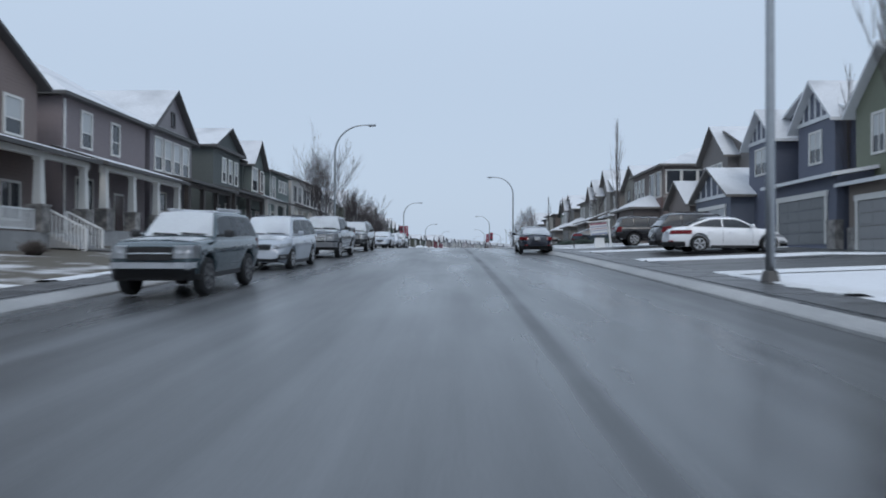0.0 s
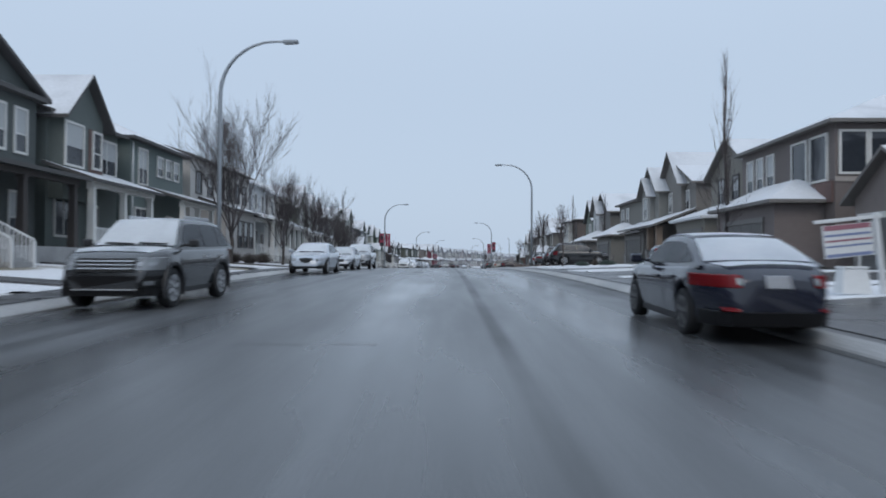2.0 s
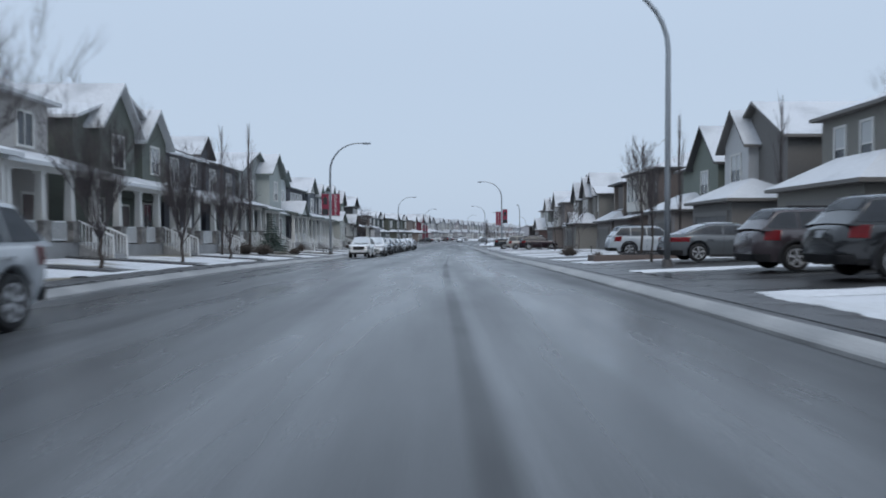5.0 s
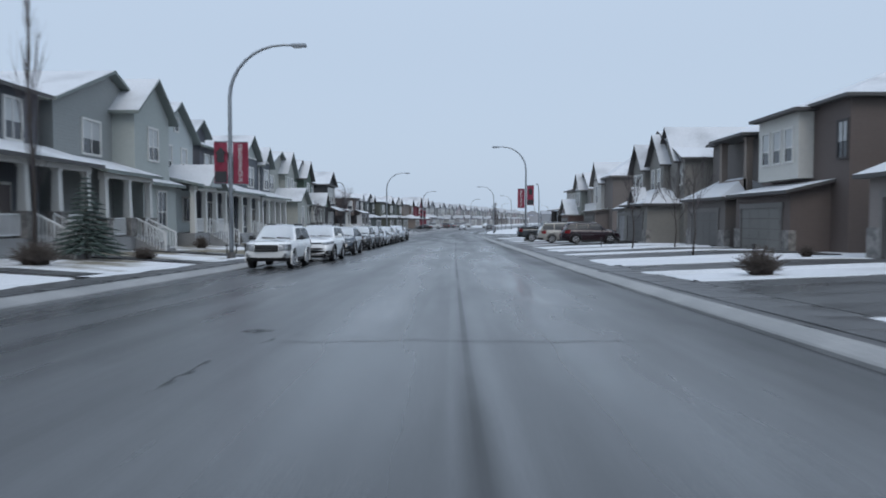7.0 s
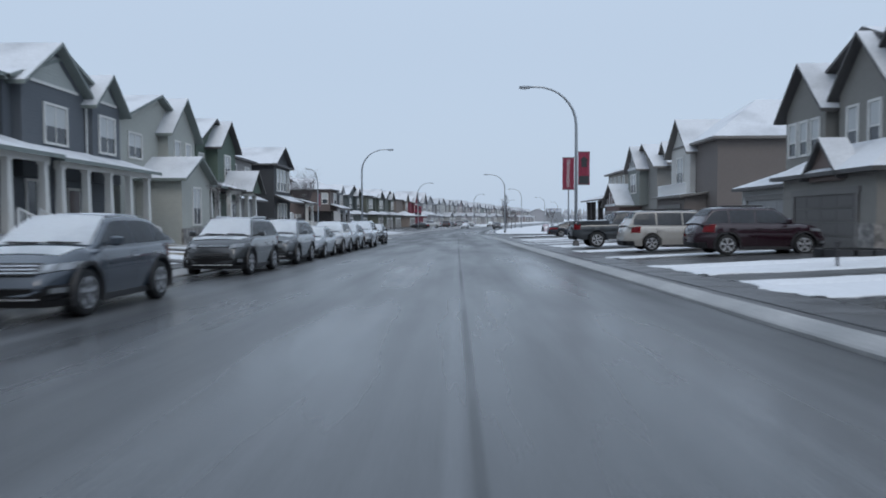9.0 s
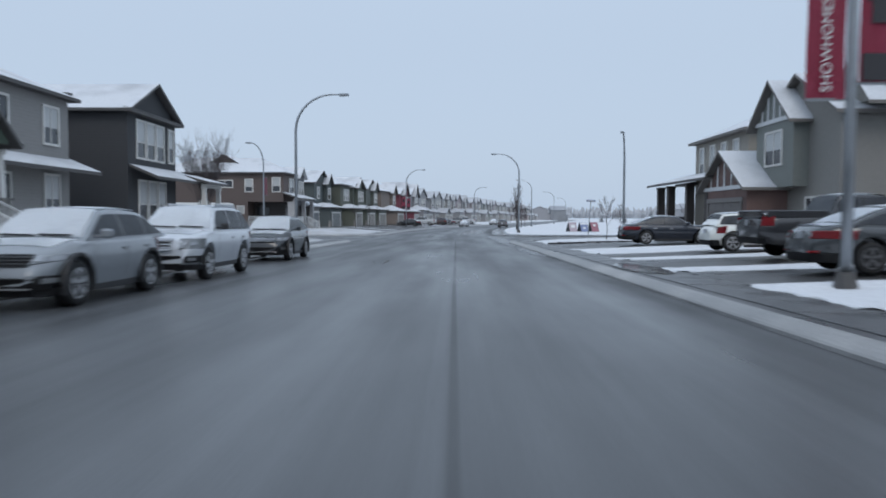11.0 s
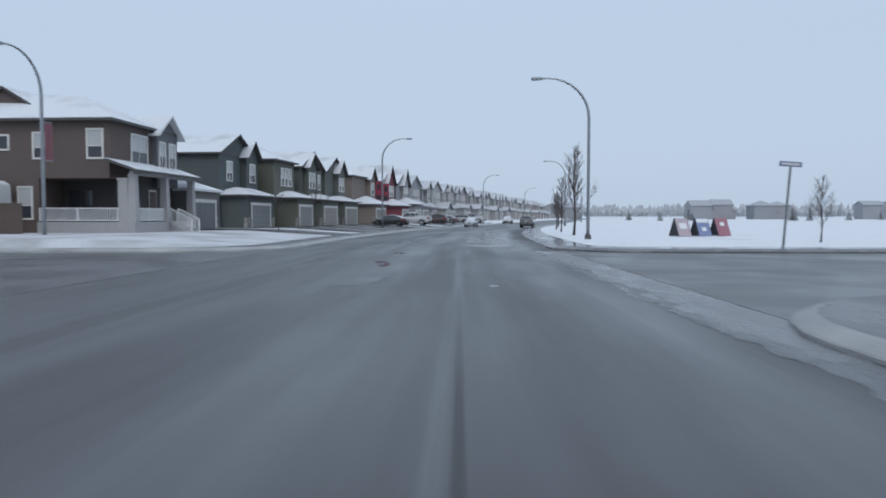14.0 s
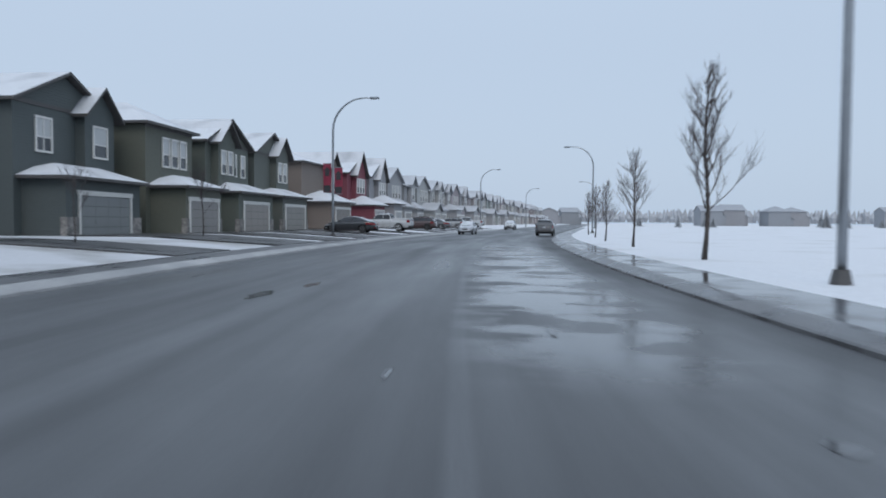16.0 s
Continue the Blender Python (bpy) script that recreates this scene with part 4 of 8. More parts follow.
def build_left():
    # brown house with stone, only its far end seen
    h = left_house(22.5, 31.4, (0.14, 0.105, 0.095), "dark brown two-storey house with stone porch and white steps", "gable", 7.9, 2.3)
    h.porch(1.5, 8.7, 2.6, 1.2, 4.4, 3, step_u=1, pier=1.1, rise=0.9)
    h.row(3.8, 8.3, 6.2, 2, 1.1, 1.5)
    h.door(4.5, 1.2), h.window(7.0, 2.6, 1.2, 1.5)
    # taupe hip house
    h = left_house(33.4, 42.3, (0.15, 0.125, 0.13), "taupe two-storey house with a hip roof and porch with tapered posts", "hip", 7.5, 2.8)
    h.window(2.2, 6.2, 0.9, 1.7, mull="h", blind=1), h.window(5.2, 6.2, 0.8, 1.6, mull="h")
    h.porch(-0.6, 8.6, 2.4, 1.1, 4.15, 4, step_u=2, pier=1.0, rise=0.85, rail=False)
    h.window(2.0, 2.7, 1.5, 2.0, mull="v"), h.door(5.6, 1.1)
    h.downpipe(0.15, 0, 0.5, 7.4)
    h.vents(2, 4, 8.9)
    # grey gable house with a row of windows
    h = left_house(43.0, 49.6, (0.145, 0.13, 0.14), "grey two-storey gabled house with cream gable and long porch", "gable", 7.6, 2.7, depth=12)
    h.row(0.4, 6.2, 6.0, 4, 0.98, 1.95, blind=1), h.ledge(0, 6.6, 0, 7.5)
    h.gable_panel(0, 6.6, 0, 7.6, 2.7, (0.18, 0.165, 0.17), 1.1), h.window(3.3, 8.5, 0.35, 0.8, -0.04, mull="", dark=True)
    h.porch(0.2, 8.6, 2.3, 1.2, 4.2, 4, step_u=2, pier=0.0, rise=0.5, rail=False, mat_post=M_POST)
    h.window(1.6, 2.6, 1.2, 1.9, mull="h"), h.door(4.1, 1.2)
    h.vents(0.9, 3, 8.6), h.vents(0.9, 6, 8.6)
    # very dark brown house
    h = left_house(54.0, 60.6, (0.056, 0.064, 0.062), "very dark grey-green two-storey house with three tall white windows", "gable", 7.9, 1.65, depth=13)
    h.ledge(0, 6.6, 0, 7.8)
    h.row(1.7, 6.2, 6.2, 3, 0.75, 1.8, blind=1)
    h.window(4.0, 6.1, 0.8, 1.3, 4.0, "n", "vh"), h.window(0.0, 6.1, 0.8, 1.3, 5.5, "n", "vh")
    h.porch(-1.5, 6.4, 2.2, 1.2, 4.2, 3, step_u=0, pier=0.0, rise=0.5, rail=False, mat_post=M_POST)
    h.row(2.2, 6.2, 2.6, 2, 0.9, 1.8, blind=1), h.door(0.9, 1.2)
    # grey-green house with a brick panel
    h = left_house(61.4, 68.2, (0.085, 0.10, 0.094), "grey-green two-storey house with brick panel and white blinds", "side", 7.4, 1.6)
    h.wing(0.2, 3.8, -0.7, 5, 3.4, 7.5, "gable", 1.9)
    bm = bmesh.new()
    h.slab(bm, 2.4, 3.75, -0.74, -0.66, 4.6, 7.0)
    part("brick_panel", bm, M_BRICK, h.root)
    h.window(1.1, 6.0, 1.5, 1.9, -0.7, mull="", blind=1), h.window(3.1, 6.0, 0.7, 1.7, -0.75, mull="h")
    h.window(5.6, 6.0, 1.9, 1.7, mull="v", blind=1)
    h.porch(0, 6.8, 2.2, 1.2, 4.2, 3, step_u=1, pier=0.0, rise=0.9)
    h.window(1.5, 2.6, 1.5, 1.7), h.door(4.2, 1.2)
    # charcoal hip house
    h = left_house(69.8, 77.6, (0.10, 0.125, 0.12), "grey-green two-storey house with hip roof and white porch posts", "hip", 7.5, 1.9)
    h.window(1.6, 6.1, 1.1, 2.0, mull="v", blind=1)
    h.row(3.4, 7.2, 6.4, 3, 0.75, 1.1, blind=1)
    h.porch(2.2, 7.8, 2.3, 1.2, 4.15, 3, step_u=1, pier=1.0, rise=0.8)
    h.window(1.4, 2.6, 1.5, 1.9, mull="v"), h.door(5.6, 1.2)
    h.downpipe(0.2, 0, 0.5, 7.4)
    # broad cream house, eave along the street
    h = left_house(79.0, 93.0, (0.36, 0.345, 0.325), "broad cream house with dark brown porch and dark eaves", "side", 7.9, 1.7, "dark")
    for i, u in enumerate((1.6, 4.0, 6.6, 8.4, 10.6, 12.6)):
        h.window(u, 6.2, 1.0, 1.5, mull="v", blind=i % 2)
    h.wing(2.0, 9.2, -1.9, 0.5, 0.3, 4.4, "shed", 0.8, (0.29, 0.275, 0.26), fascia=M_FASCIA)
    h.row(4.6, 9.0, 2.6, 3, 0.9, 1.9, -1.9, blind=1)
    h.porch(9.4, 14.0, 1.9, 1.1, 4.2, 2, step_u=0, pier=0, rise=0.8, fascia=M_FASCIA)
    # pale grey
    h = left_house(93.9, 98.6, (0.36, 0.37, 0.38), "pale grey two-storey house with white columns on its porch", "hip", 7.5, 1.8)
    h.window(1.2, 6.1, 0.8, 1.4, mull="h"), h.window(3.6, 6.1, 0.8, 1.4, mull="h")
    h.porch(-1.2, 5.6, 2.4, 1.1, 4.3, 4, step_u=1, pier=0.0, rise=0.9)
    h.window(1.2, 2.6, 1.1, 1.7), h.door(3.5, 1.1)
    # taupe hip
    h = left_house(99.4, 106.2, (0.30, 0.285, 0.27), "light taupe two-storey house with hip roof and long porch", "hip", 7.3, 1.9)
    h.window(1.6, 6.0, 1.1, 1.4), h.window(5.0, 6.0, 1.1, 1.4)
    h.porch(0, 7.2, 2.3, 1.1, 4.2, 4, step_u=2, pier=0.9, rise=0.8)
    h.window(2.0, 2.6, 1.4, 1.7), h.door(5.2, 1.1)
    # dark olive double gable
    h = left_house(108.4, 118.4, (0.085, 0.095, 0.08), "dark olive green house with two front gables and white trim", "gable", 7.4, 1.9)
    h.wing(1.4, 5.4, -0.6, 5, 3.6, 7.4, "gable", 2.1), h.wing(6.4, 9.8, -0.6, 5, 3.6, 7.2, "gable", 1.7)
    h.window(3.4, 6.0, 1.2, 1.6, -0.6, blind=1), h.window(8.1, 6.0, 1.1, 1.5, -0.6, blind=1)
    h.porch(0, 10, 2.2, 1.1, 4.1, 5, step_u=2, pier=0.9, rise=0.8)
    h.window(2.2, 2.6, 1.4, 1.7), h.door(5.4, 1.1), h.window(8.4, 2.6, 1.2, 1.6)
    # dark grey-brown
    h = left_house(119.4, 126.2, (0.085, 0.088, 0.098), "dark slate-grey two-storey house with a porch", "side", 7.1, 1.9)
    h.window(1.6, 6.0, 1.2, 1.5, blind=1), h.window(5.2, 6.0, 1.0, 1.5, blind=1)
    h.porch(0, 6.8, 2.2, 1.1, 4.1, 3, step_u=1, pier=0.9, rise=0.8)
    h.window(1.6, 2.6, 1.4, 1.7)
    # dark brown with dormer
    h = left_house(127.2, 134.4, (0.075, 0.08, 0.092), "charcoal two-storey house with a dormer and tapered porch posts", "side", 7.3, 2.0)
    h.wing(1.0, 3.6, 1.0, 4.5, 7.4, 8.2, "gable", 1.2)
    h.window(1.4, 6.0, 1.2, 1.6, blind=1), h.window(5.4, 6.0, 1.1, 1.6, blind=1)
    h.porch(0, 7.4, 2.3, 1.2, 4.2, 4, step_u=1, pier=1.0, rise=0.85)
    h.window(1.6, 2.6, 1.3, 1.7), h.door(4.6, 1.2)
    # taupe-grey with projecting gable
    h = left_house(135.6, 146.0, (0.195, 0.205, 0.20), "sage-grey house with a projecting pale front gable", "gable", 7.5, 2.1)
    h.wing(5.6, 10.2, -1.2, 6, 3.2, 7.9, "gable", 1.8, (0.265, 0.285, 0.27))
    h.window(3.4, 6.1, 1.7, 1.6, blind=1), h.window(7.9, 6.2, 1.2, 1.7, -1.2, mull="vh", blind=1)
    h.porch(0, 5.4, 2.3, 1.2, 4.2, 3, step_u=1, pier=0.9, rise=0.8)
    h.wing(5.62, 10.18, -1.6, 0, 0.3, 4.0, "shed", 0.5, (0.265, 0.285, 0.27))
    h.window(8.0, 2.6, 1.1, 1.9, -1.6, mull="vh")
    # pale grey gable
    h = left_house(147.0, 153.0, (0.33, 0.355, 0.35), "pale mint-grey gabled house with white porch, railings and steps", "gable", 7.6, 2.0, depth=12)
    h.window(1.7, 6.0, 0.9, 1.6, mull="h", blind=1), h.window(4.3, 6.0, 0.9, 1.6, mull="h", blind=1), h.window(3.0, 8.3, 0.6, 0.8, mull="", blind=1)
    h.porch(-0.4, 6.2, 2.4, 1.3, 4.2, 4, step_u=1, pier=0.0, rise=0.6)
    h.wing(0.6, 3.6, -2.8, -0.02, 4.2, 4.25, "gable", 1.2, over=0.3, walls=True)
    h.window(4.6, 2.8, 1.2, 1.5), h.door(2.0, 1.3)
    # dark maroon with dormer
    h = left_house(154.4, 162.0, (0.075, 0.078, 0.09), "dark slate house with dormer and a band of windows", "side", 7.5, 2.1)
    h.wing(1.8, 4.6, 1.2, 5, 7.8, 8.7, "gable", 0.9)
    h.row(0.6, 7.0, 6.0, 4, 0.95, 1.8, blind=1)
    h.porch(0, 7.6, 2.3, 1.2, 4.2, 4, step_u=2, pier=0.0, rise=0.85, rail=False)
    h.window(2, 2.6, 1.4, 1.7), h.door(5.0, 1.2)
    # charcoal twin gable
    h = left_house(162.6, 171.4, (0.075, 0.084, 0.095), "charcoal house with two front gables and cream windows", "gable", 7.5, 1.7)
    h.wing(0.6, 5.6, -0.4, 6, 3.6, 7.6, "gable", 1.85), h.wing(5.8, 8.6, -0.7, 5, 3.6, 7.5, "gable", 1.35)
    h.window(3.1, 6.0, 1.7, 1.6, -0.4, blind=1), h.window(7.2, 6.0, 1.5, 1.7, -0.7, blind=1)
    h.gable_panel(0.6, 5.6, -0.4, 7.6, 1.85, (0.26, 0.275, 0.26)), h.gable_panel(5.8, 8.6, -0.7, 7.5, 1.35, (0.26, 0.275, 0.26), 0.5)
    h.downpipe(5.7, -0.4, 4.2, 7.4)
    h.vents(1.0, 4.5, 7.9), h.vents(1.0, 7.5, 7.9)
    h.porch(0, 8.8, 2.3, 1.1, 4.2, 5, step_u=2, pier=0.0, rise=0.85, rail=False)
    h.window(2.2, 2.6, 1.5, 1.7), h.door(5.2, 1.1)
    # beige with low front bay
    h = left_house(172.6, 182.4, (0.27, 0.275, 0.25), "sage-beige house with shuttered windows and a one-storey front bay", "gable", 7.4, 1.9)
    h.wing(5.2, 9.7, -0.6, 6, 3.6, 7.4, "gable", 2.1)
    h.window(1.9, 6.1, 1.6, 1.3, blind=1), h.window(6.6, 6.0, 0.85, 1.6, -0.6, mull="h", blind=1), h.window(8.4, 6.0, 0.85, 1.6, -0.6, mull="h", blind=1)
    h.window(-0.1, 6.2, 1.1, 1.0, 3.0, "n", "", dark=True)
    h.wing(2.0, 6.6, -2.6, 0.3, 0.3, 4.3, "gable", 1.2)
    h.window(4.3, 2.7, 1.2, 2.1, -2.6, mull="v", blind=1)
    bm = bmesh.new()
    h.slab(bm, 1.95, 6.65, -2.68, -2.55, 0.2, 1.4)
    part("stone_base", bm, M_STONE, h.root)
    h.porch(6.7, 10.2, 2.2, 1.1, 4.1, 3, step_u=0, pier=0.9, rise=0.8)
    # dark green
    h = left_house(184.2, 191.0, (0.062, 0.088, 0.068), "dark green gabled house with cream porch posts and gabled entry", "gable", 7.5, 1.9)
    h.wing(2.2, 6.4, -0.8, 6, 3.6, 7.5, "gable", 1.8)
    h.window(4.4, 6.0, 1.2, 1.6, -0.8, blind=1), h.window(1.0, 6.0, 0.9, 1.4, blind=1)
    h.porch(0, 7.0, 2.4, 1.2, 4.1, 4, step_u=2, pier=1.0, rise=0.8)
    h.wing(3.0, 6.2, -2.9, -0.02, 4.05, 4.15, "gable", 1.4, over=0.3)
    h.door(4.5, 1.2), h.window(1.6, 2.6, 1.2, 1.7)
    # grey house before the black one
    h = left_house(193.6, 201.6, (0.17, 0.165, 0.16), "grey-brown two-storey house with stacked windows", "hip", 7.4, 1.9, x=-20.0)
    h.window(6.4, 6.0, 1.2, 1.7, blind=1), h.window(2.4, 6.0, 1.2, 1.7)
    h.wing(0, 8, -1.0, 0.2, 3.7, 3.9, "shed", 0.5, walls=False)
    h.window(6.4, 2.6, 1.2, 2.0, blind=1), h.window(2.4, 2.6, 1.3, 1.8)
    # black corner house
    h = left_house(206.0, 213.0, (0.026, 0.027, 0.03), "black two-storey house with tall white windows", "gable", 7.9, 1.8, "dark", depth=14)
    h.dark = False
    h.ledge(0, 7.0, 0, 7.8)
    h.row(1.0, 5.2, 6.3, 3, 1.05, 2.1, blind=1), h.window(6.2, 6.3, 0.7, 2.0, mull="", blind=1)
    h.row(1.2, 5.4, 2.7, 3, 1.05, 2.3, blind=1)
    h.wing(0.6, 7.4, -1.2, -0.02, 4.0, 4.1, "shed", 0.5, walls=False, fascia=M_FASCIA)
    h.porch(7.0, 10.5, 2.0, 1.2, 4.0, 2, step_u=0, pier=0.0, rise=0.6)
    h.wing(7.0, 9.5, 3, 9, 0.3, 6.6, "hip", 1.2, (0.34, 0.34, 0.33))
    h.vents(1.2, 4, 8.8), h.vents(1.2, 7, 8.8)


build_left()


def right_house(y0, y1, x, color, words, kind="hip", eave=6.9, rise=2.0, trim="light", depth=11, z0=0.2):
    h = House(1, y0, y1 - y0, x=x, label=words, color=color, trim=trim, eaves="dark" if 120 < y0 < 180 else "")
    if 50 < y0 < 120 or y0 > 180:
        h.fascia = M_FASCIA_TAUPE
    if y0 > 60:
        h.frame_paint = garage_paint((0.15, 0.14, 0.132))
    h.wing(0, h.w, 0, depth, z0, eave, kind, rise)
    return h


def build_right():
    # green-brown gable with dark garage, nearest at the start
    h = right_house(24.0, 35.0, 19.5, (0.10, 0.105, 0.075), "green-brown two-storey house with steep front gable", "side", 7.2, 2.0)
    h.wing(5.5, 10.5, -0.8, 6, 0.3, 7.2, "gable", 2.4, (0.11, 0.12, 0.085))
    h.window(8.6, 5.8, 0.9, 1.7, -0.8, blind=1), h.window(6.6, 5.8, 0.9, 1.7, -0.8, blind=1)
    h.garage(2.0, 8.5, 2.2, 3.4, "shed", 0.9, (0.12, 0.1, 0.085), (0.25, 0.25, 0.25))
    # navy house, white boards in its gables
    h = right_house(36.2, 47.4, 20.0, (0.075, 0.083, 0.112), "slate-blue house with white boarded gables and grey garage door", "gable", 7.0, 2.1)
    h.wing(1.2, 5.2, -0.8, 6, 3.2, 7.2, "gable", 2.0), h.sticks(1.2, 5.2, -0.8, 7.2, 2.0)
    h.wing(7.0, 11.0, -1.3, 6, 0.3, 7.0, "gable", 1.8), h.sticks(7.0, 11.0, -1.3, 7.0, 1.8)
    h.window(9.0, 5.7, 1.7, 1.5, -1.3, blind=1), h.window(3.2, 5.7, 1.2, 1.6, -0.8, blind=1)
    h.garage(-3.2, 3.6, 3.0, 3.5, "shed", 1.0, None, (0.17, 0.175, 0.18))
    # grey-taupe gable with a boarded garage gable
    h = right_house(51.0, 60.6, 20.6, (0.125, 0.113, 0.108), "taupe house with front gable and white boarded garage gable", "gable", 7.0, 2.0)
    h.wing(3.0, 8.6, -0.8, 6, 3.2, 7.2, "gable", 2.3)
    h.row(3.8, 8.2, 5.8, 3, 0.9, 1.5, -0.8, blind=1)
    h.garage(-4.6, 2.2, 3.4, 3.5, "gable", 1.9, (0.075, 0.085, 0.11), (0.34, 0.35, 0.36), sticks=True, back=6)
    h.garage(5.0, 10.5, 3.0, 3.6, "gable", 1.8, (0.15, 0.125, 0.115), (0.110, 0.110, 0.110), back=3)
    # brown balcony house with hip roof
    h = right_house(63.2, 74.2, 17.6, (0.115, 0.095, 0.088), "brown house with hip roof, brick balcony and double garage", "hip", 7.2, 2.4)
    for u in (0.6, 2.6):
        h.window(u + 0.8, 5.7, 1.5, 2.1, -0.05, mull="", dark=False)
    for v in (0.85, 2.25, 3.65):
        h.window(-0.02, 5.85, 1.15, 1.9, v, "n", "", dark=False)
    bm = bmesh.new()
    h.slab(bm, -0.05, 0.0, 0.0, 5.0, 4.45, 4.7)
    part("balcony_rail", bm, siding((0.24, 0.21, 0.19)), h.root)
    h.row(6.2, 10.4, 5.7, 3, 0.8, 1.9, blind=1)
    bm = bmesh.new()
    h.slab(bm, 0.1, 6.0, -0.12, 0.1, 3.5, 4.5)
    part("brick_balcony_front", bm, M_BRICK, h.root)
    h.garage(1.0, 8.6, 2.4, 3.5, "hip", 1.2, (0.12, 0.10, 0.095), (0.110, 0.105, 0.099), back=1.5)
    # low brown gable behind the blue sedan
    h = right_house(75.2, 82.6, 18.6, (0.15, 0.14, 0.12), "olive-brown house with plain gable and low porch roof", "gable", 6.8, 2.2, "dark")
    h.window(2.6, 5.6, 1.0, 1.7, blind=1), h.window(5.2, 5.6, 1.0, 1.7, blind=1)
    h.garage(1.2, 7.2, 2.6, 3.5, "hip", 1.2, None, (0.15, 0.13, 0.12), fascia=M_FASCIA_W)
    # beige three-gable house
    h = right_house(85.4, 97.0, 18.4, (0.135, 0.125, 0.115), "beige-grey house with three stepped front gables and porch", "gable", 7.0, 2.5)
    h.wing(2.4, 7.6, -0.4, 6, 3.4, 7.3, "gable", 2.6, (0.15, 0.14, 0.128))
    h.wing(6.0, 10.4, -1.2, 5, 3.4, 7.0, "gable", 2.0, (0.17, 0.165, 0.15)), h.wing(7.4, 10.2, -1.6, 3, 3.4, 6.7, "gable", 1.4, (0.21, 0.205, 0.19))
    h.window(8.8, 5.5, 1.1, 1.8, -1.6, blind=1), h.window(5.2, 5.7, 0.8, 1.5, -0.4, blind=1), h.window(2.2, 5.7, 1.4, 1.4, blind=1)
    h.gable_panel(0, 11.6, 0, 7.0, 2.5, (0.24, 0.23, 0.21), 1.6)
    h.wing(0, 11.6, -3.0, 0.1, 3.3, 3.6, "shed", 1.2, walls=False)
    for u in (0.6, 3.2):
        h.post(u, -2.7, 0.4, 3.5, 0.45, 1.0, M_TAN, 1.3)
    h.garage(4.6, 11.4, 2.9, 3.3, "shed", 0.9, None, (0.121, 0.116, 0.110), back=0.2)
    h.window(2.2, 1.9, 1.4, 1.4), h.door(3.6, 0.45)
    # taupe hip
    h = right_house(99.6, 109.6, 17.9, (0.14, 0.133, 0.118), "taupe house with low hip roof and cream windows", "hip", 7.0, 2.1)
    h.row(5.0, 9.4, 5.6, 2, 0.9, 1.7, blind=1), h.belt(4.6, 10, 0, 4.3)
    h.garage(1.4, 8.6, 2.8, 3.4, "hip", 1.3, None, (0.132, 0.127, 0.121), back=1)
    # pale gable
    h = right_house(112.2, 119.6, 17.4, (0.110, 0.105, 0.099), "brown-grey house with pale front gable", "gable", 7.0, 2.2)
    h.wing(3.6, 7.2, -0.6, 6, 3.4, 7.1, "gable", 1.9, (0.34, 0.34, 0.34)), h.window(5.4, 5.6, 1.4, 1.6, -0.6, blind=1)
    h.garage(0.4, 6.6, 2.8, 3.4, "hip", 1.2, None, (0.110, 0.110, 0.110), back=1)
    # dark green gable with arched porch
    h = right_house(121.2, 132.6, 18.2, (0.11, 0.125, 0.105), "dark green-grey house with steep gable and arched porch", "side", 6.9, 2.0)
    h.wing(1.0, 6.0, -0.8, 6, 3.2, 6.9, "gable", 2.4), h.window(3.5, 5.4, 1.3, 1.6, -0.8, blind=1)
    h.garage(3.2, 10.2, 3.0, 3.4, "hip", 1.3, (0.15, 0.13, 0.12), (0.110, 0.105, 0.099), back=1)
    # brown house with bay windows
    h = right_house(137.6, 147.0, 17.8, (0.083, 0.065, 0.059), "brown house with white upper bay windows and hip roof", "hip", 7.8, 2.0, "dark")
    h.wing(3.4, 8.2, -0.8, 2, 4.2, 7.65, "hip", 0.5, (0.40, 0.39, 0.36), fascia=M_FASCIA)
    h.row(3.7, 7.9, 6.0, 3, 0.85, 1.7, -0.8, blind=1, mull="h", trim_light=True), h.window(0.6, 5.9, 0.8, 1.7, blind=1)
    h.window(1.2, 5.9, 0.7, 1.7, 1.2, "n", blind=1), h.window(2.0, 2.0, 1.2, 1.4, 3.4, "n", "", blind=1)
    h.garage(1.6, 8.4, 2.0, 3.4, "shed", 0.5, None, (0.165, 0.160, 0.149), back=0.2)
    # balcony house
    h = right_house(148.0, 157.6, 18.6, (0.10, 0.089, 0.082), "brown house with roofed corner balcony over the garage", "hip", 7.6, 2.0, "dark")
    h.wing(0.2, 5.0, -1.4, 2, 6.9, 7.35, "hip", 0.8, walls=False, fascia=M_FASCIA)
    for u in (0.5, 4.6):
        h.post(u, -1.1, 3.5, 7.3, 0.4, 1.0, siding((0.17, 0.14, 0.12)))
    bm = bmesh.new()
    h.slab(bm, 0.2, 5.0, -1.3, -1.1, 3.5, 4.7)
    part("balcony_wall", bm, siding((0.17, 0.14, 0.12)), h.root)
    h.garage(0.2, 7.4, 2.6, 3.4, "hip", 1.3, None, (0.121, 0.116, 0.110), back=1)
    # grey-beige triple gable
    h = right_house(159.2, 171.2, 17.0, (0.15, 0.143, 0.13), "grey-beige house with three gables and twin garage", "gable", 7.1, 2.6)
    h.wing(1.2, 5.6, -0.2, 6, 3.4, 7.2, "gable", 2.5), h.wing(3.2, 7.2, -0.7, 5, 3.4, 7.1, "gable", 2.2), h.wing(7.6, 11.4, -1.1, 5, 3.4, 6.9, "gable", 2.0)
    h.row(3.6, 6.9, 5.6, 2, 0.75, 1.7, -0.7, blind=1), h.row(7.9, 11.2, 5.5, 3, 0.7, 1.5, -1.1, blind=1), h.window(0.9, 5.9, 0.7, 1.6, blind=1)
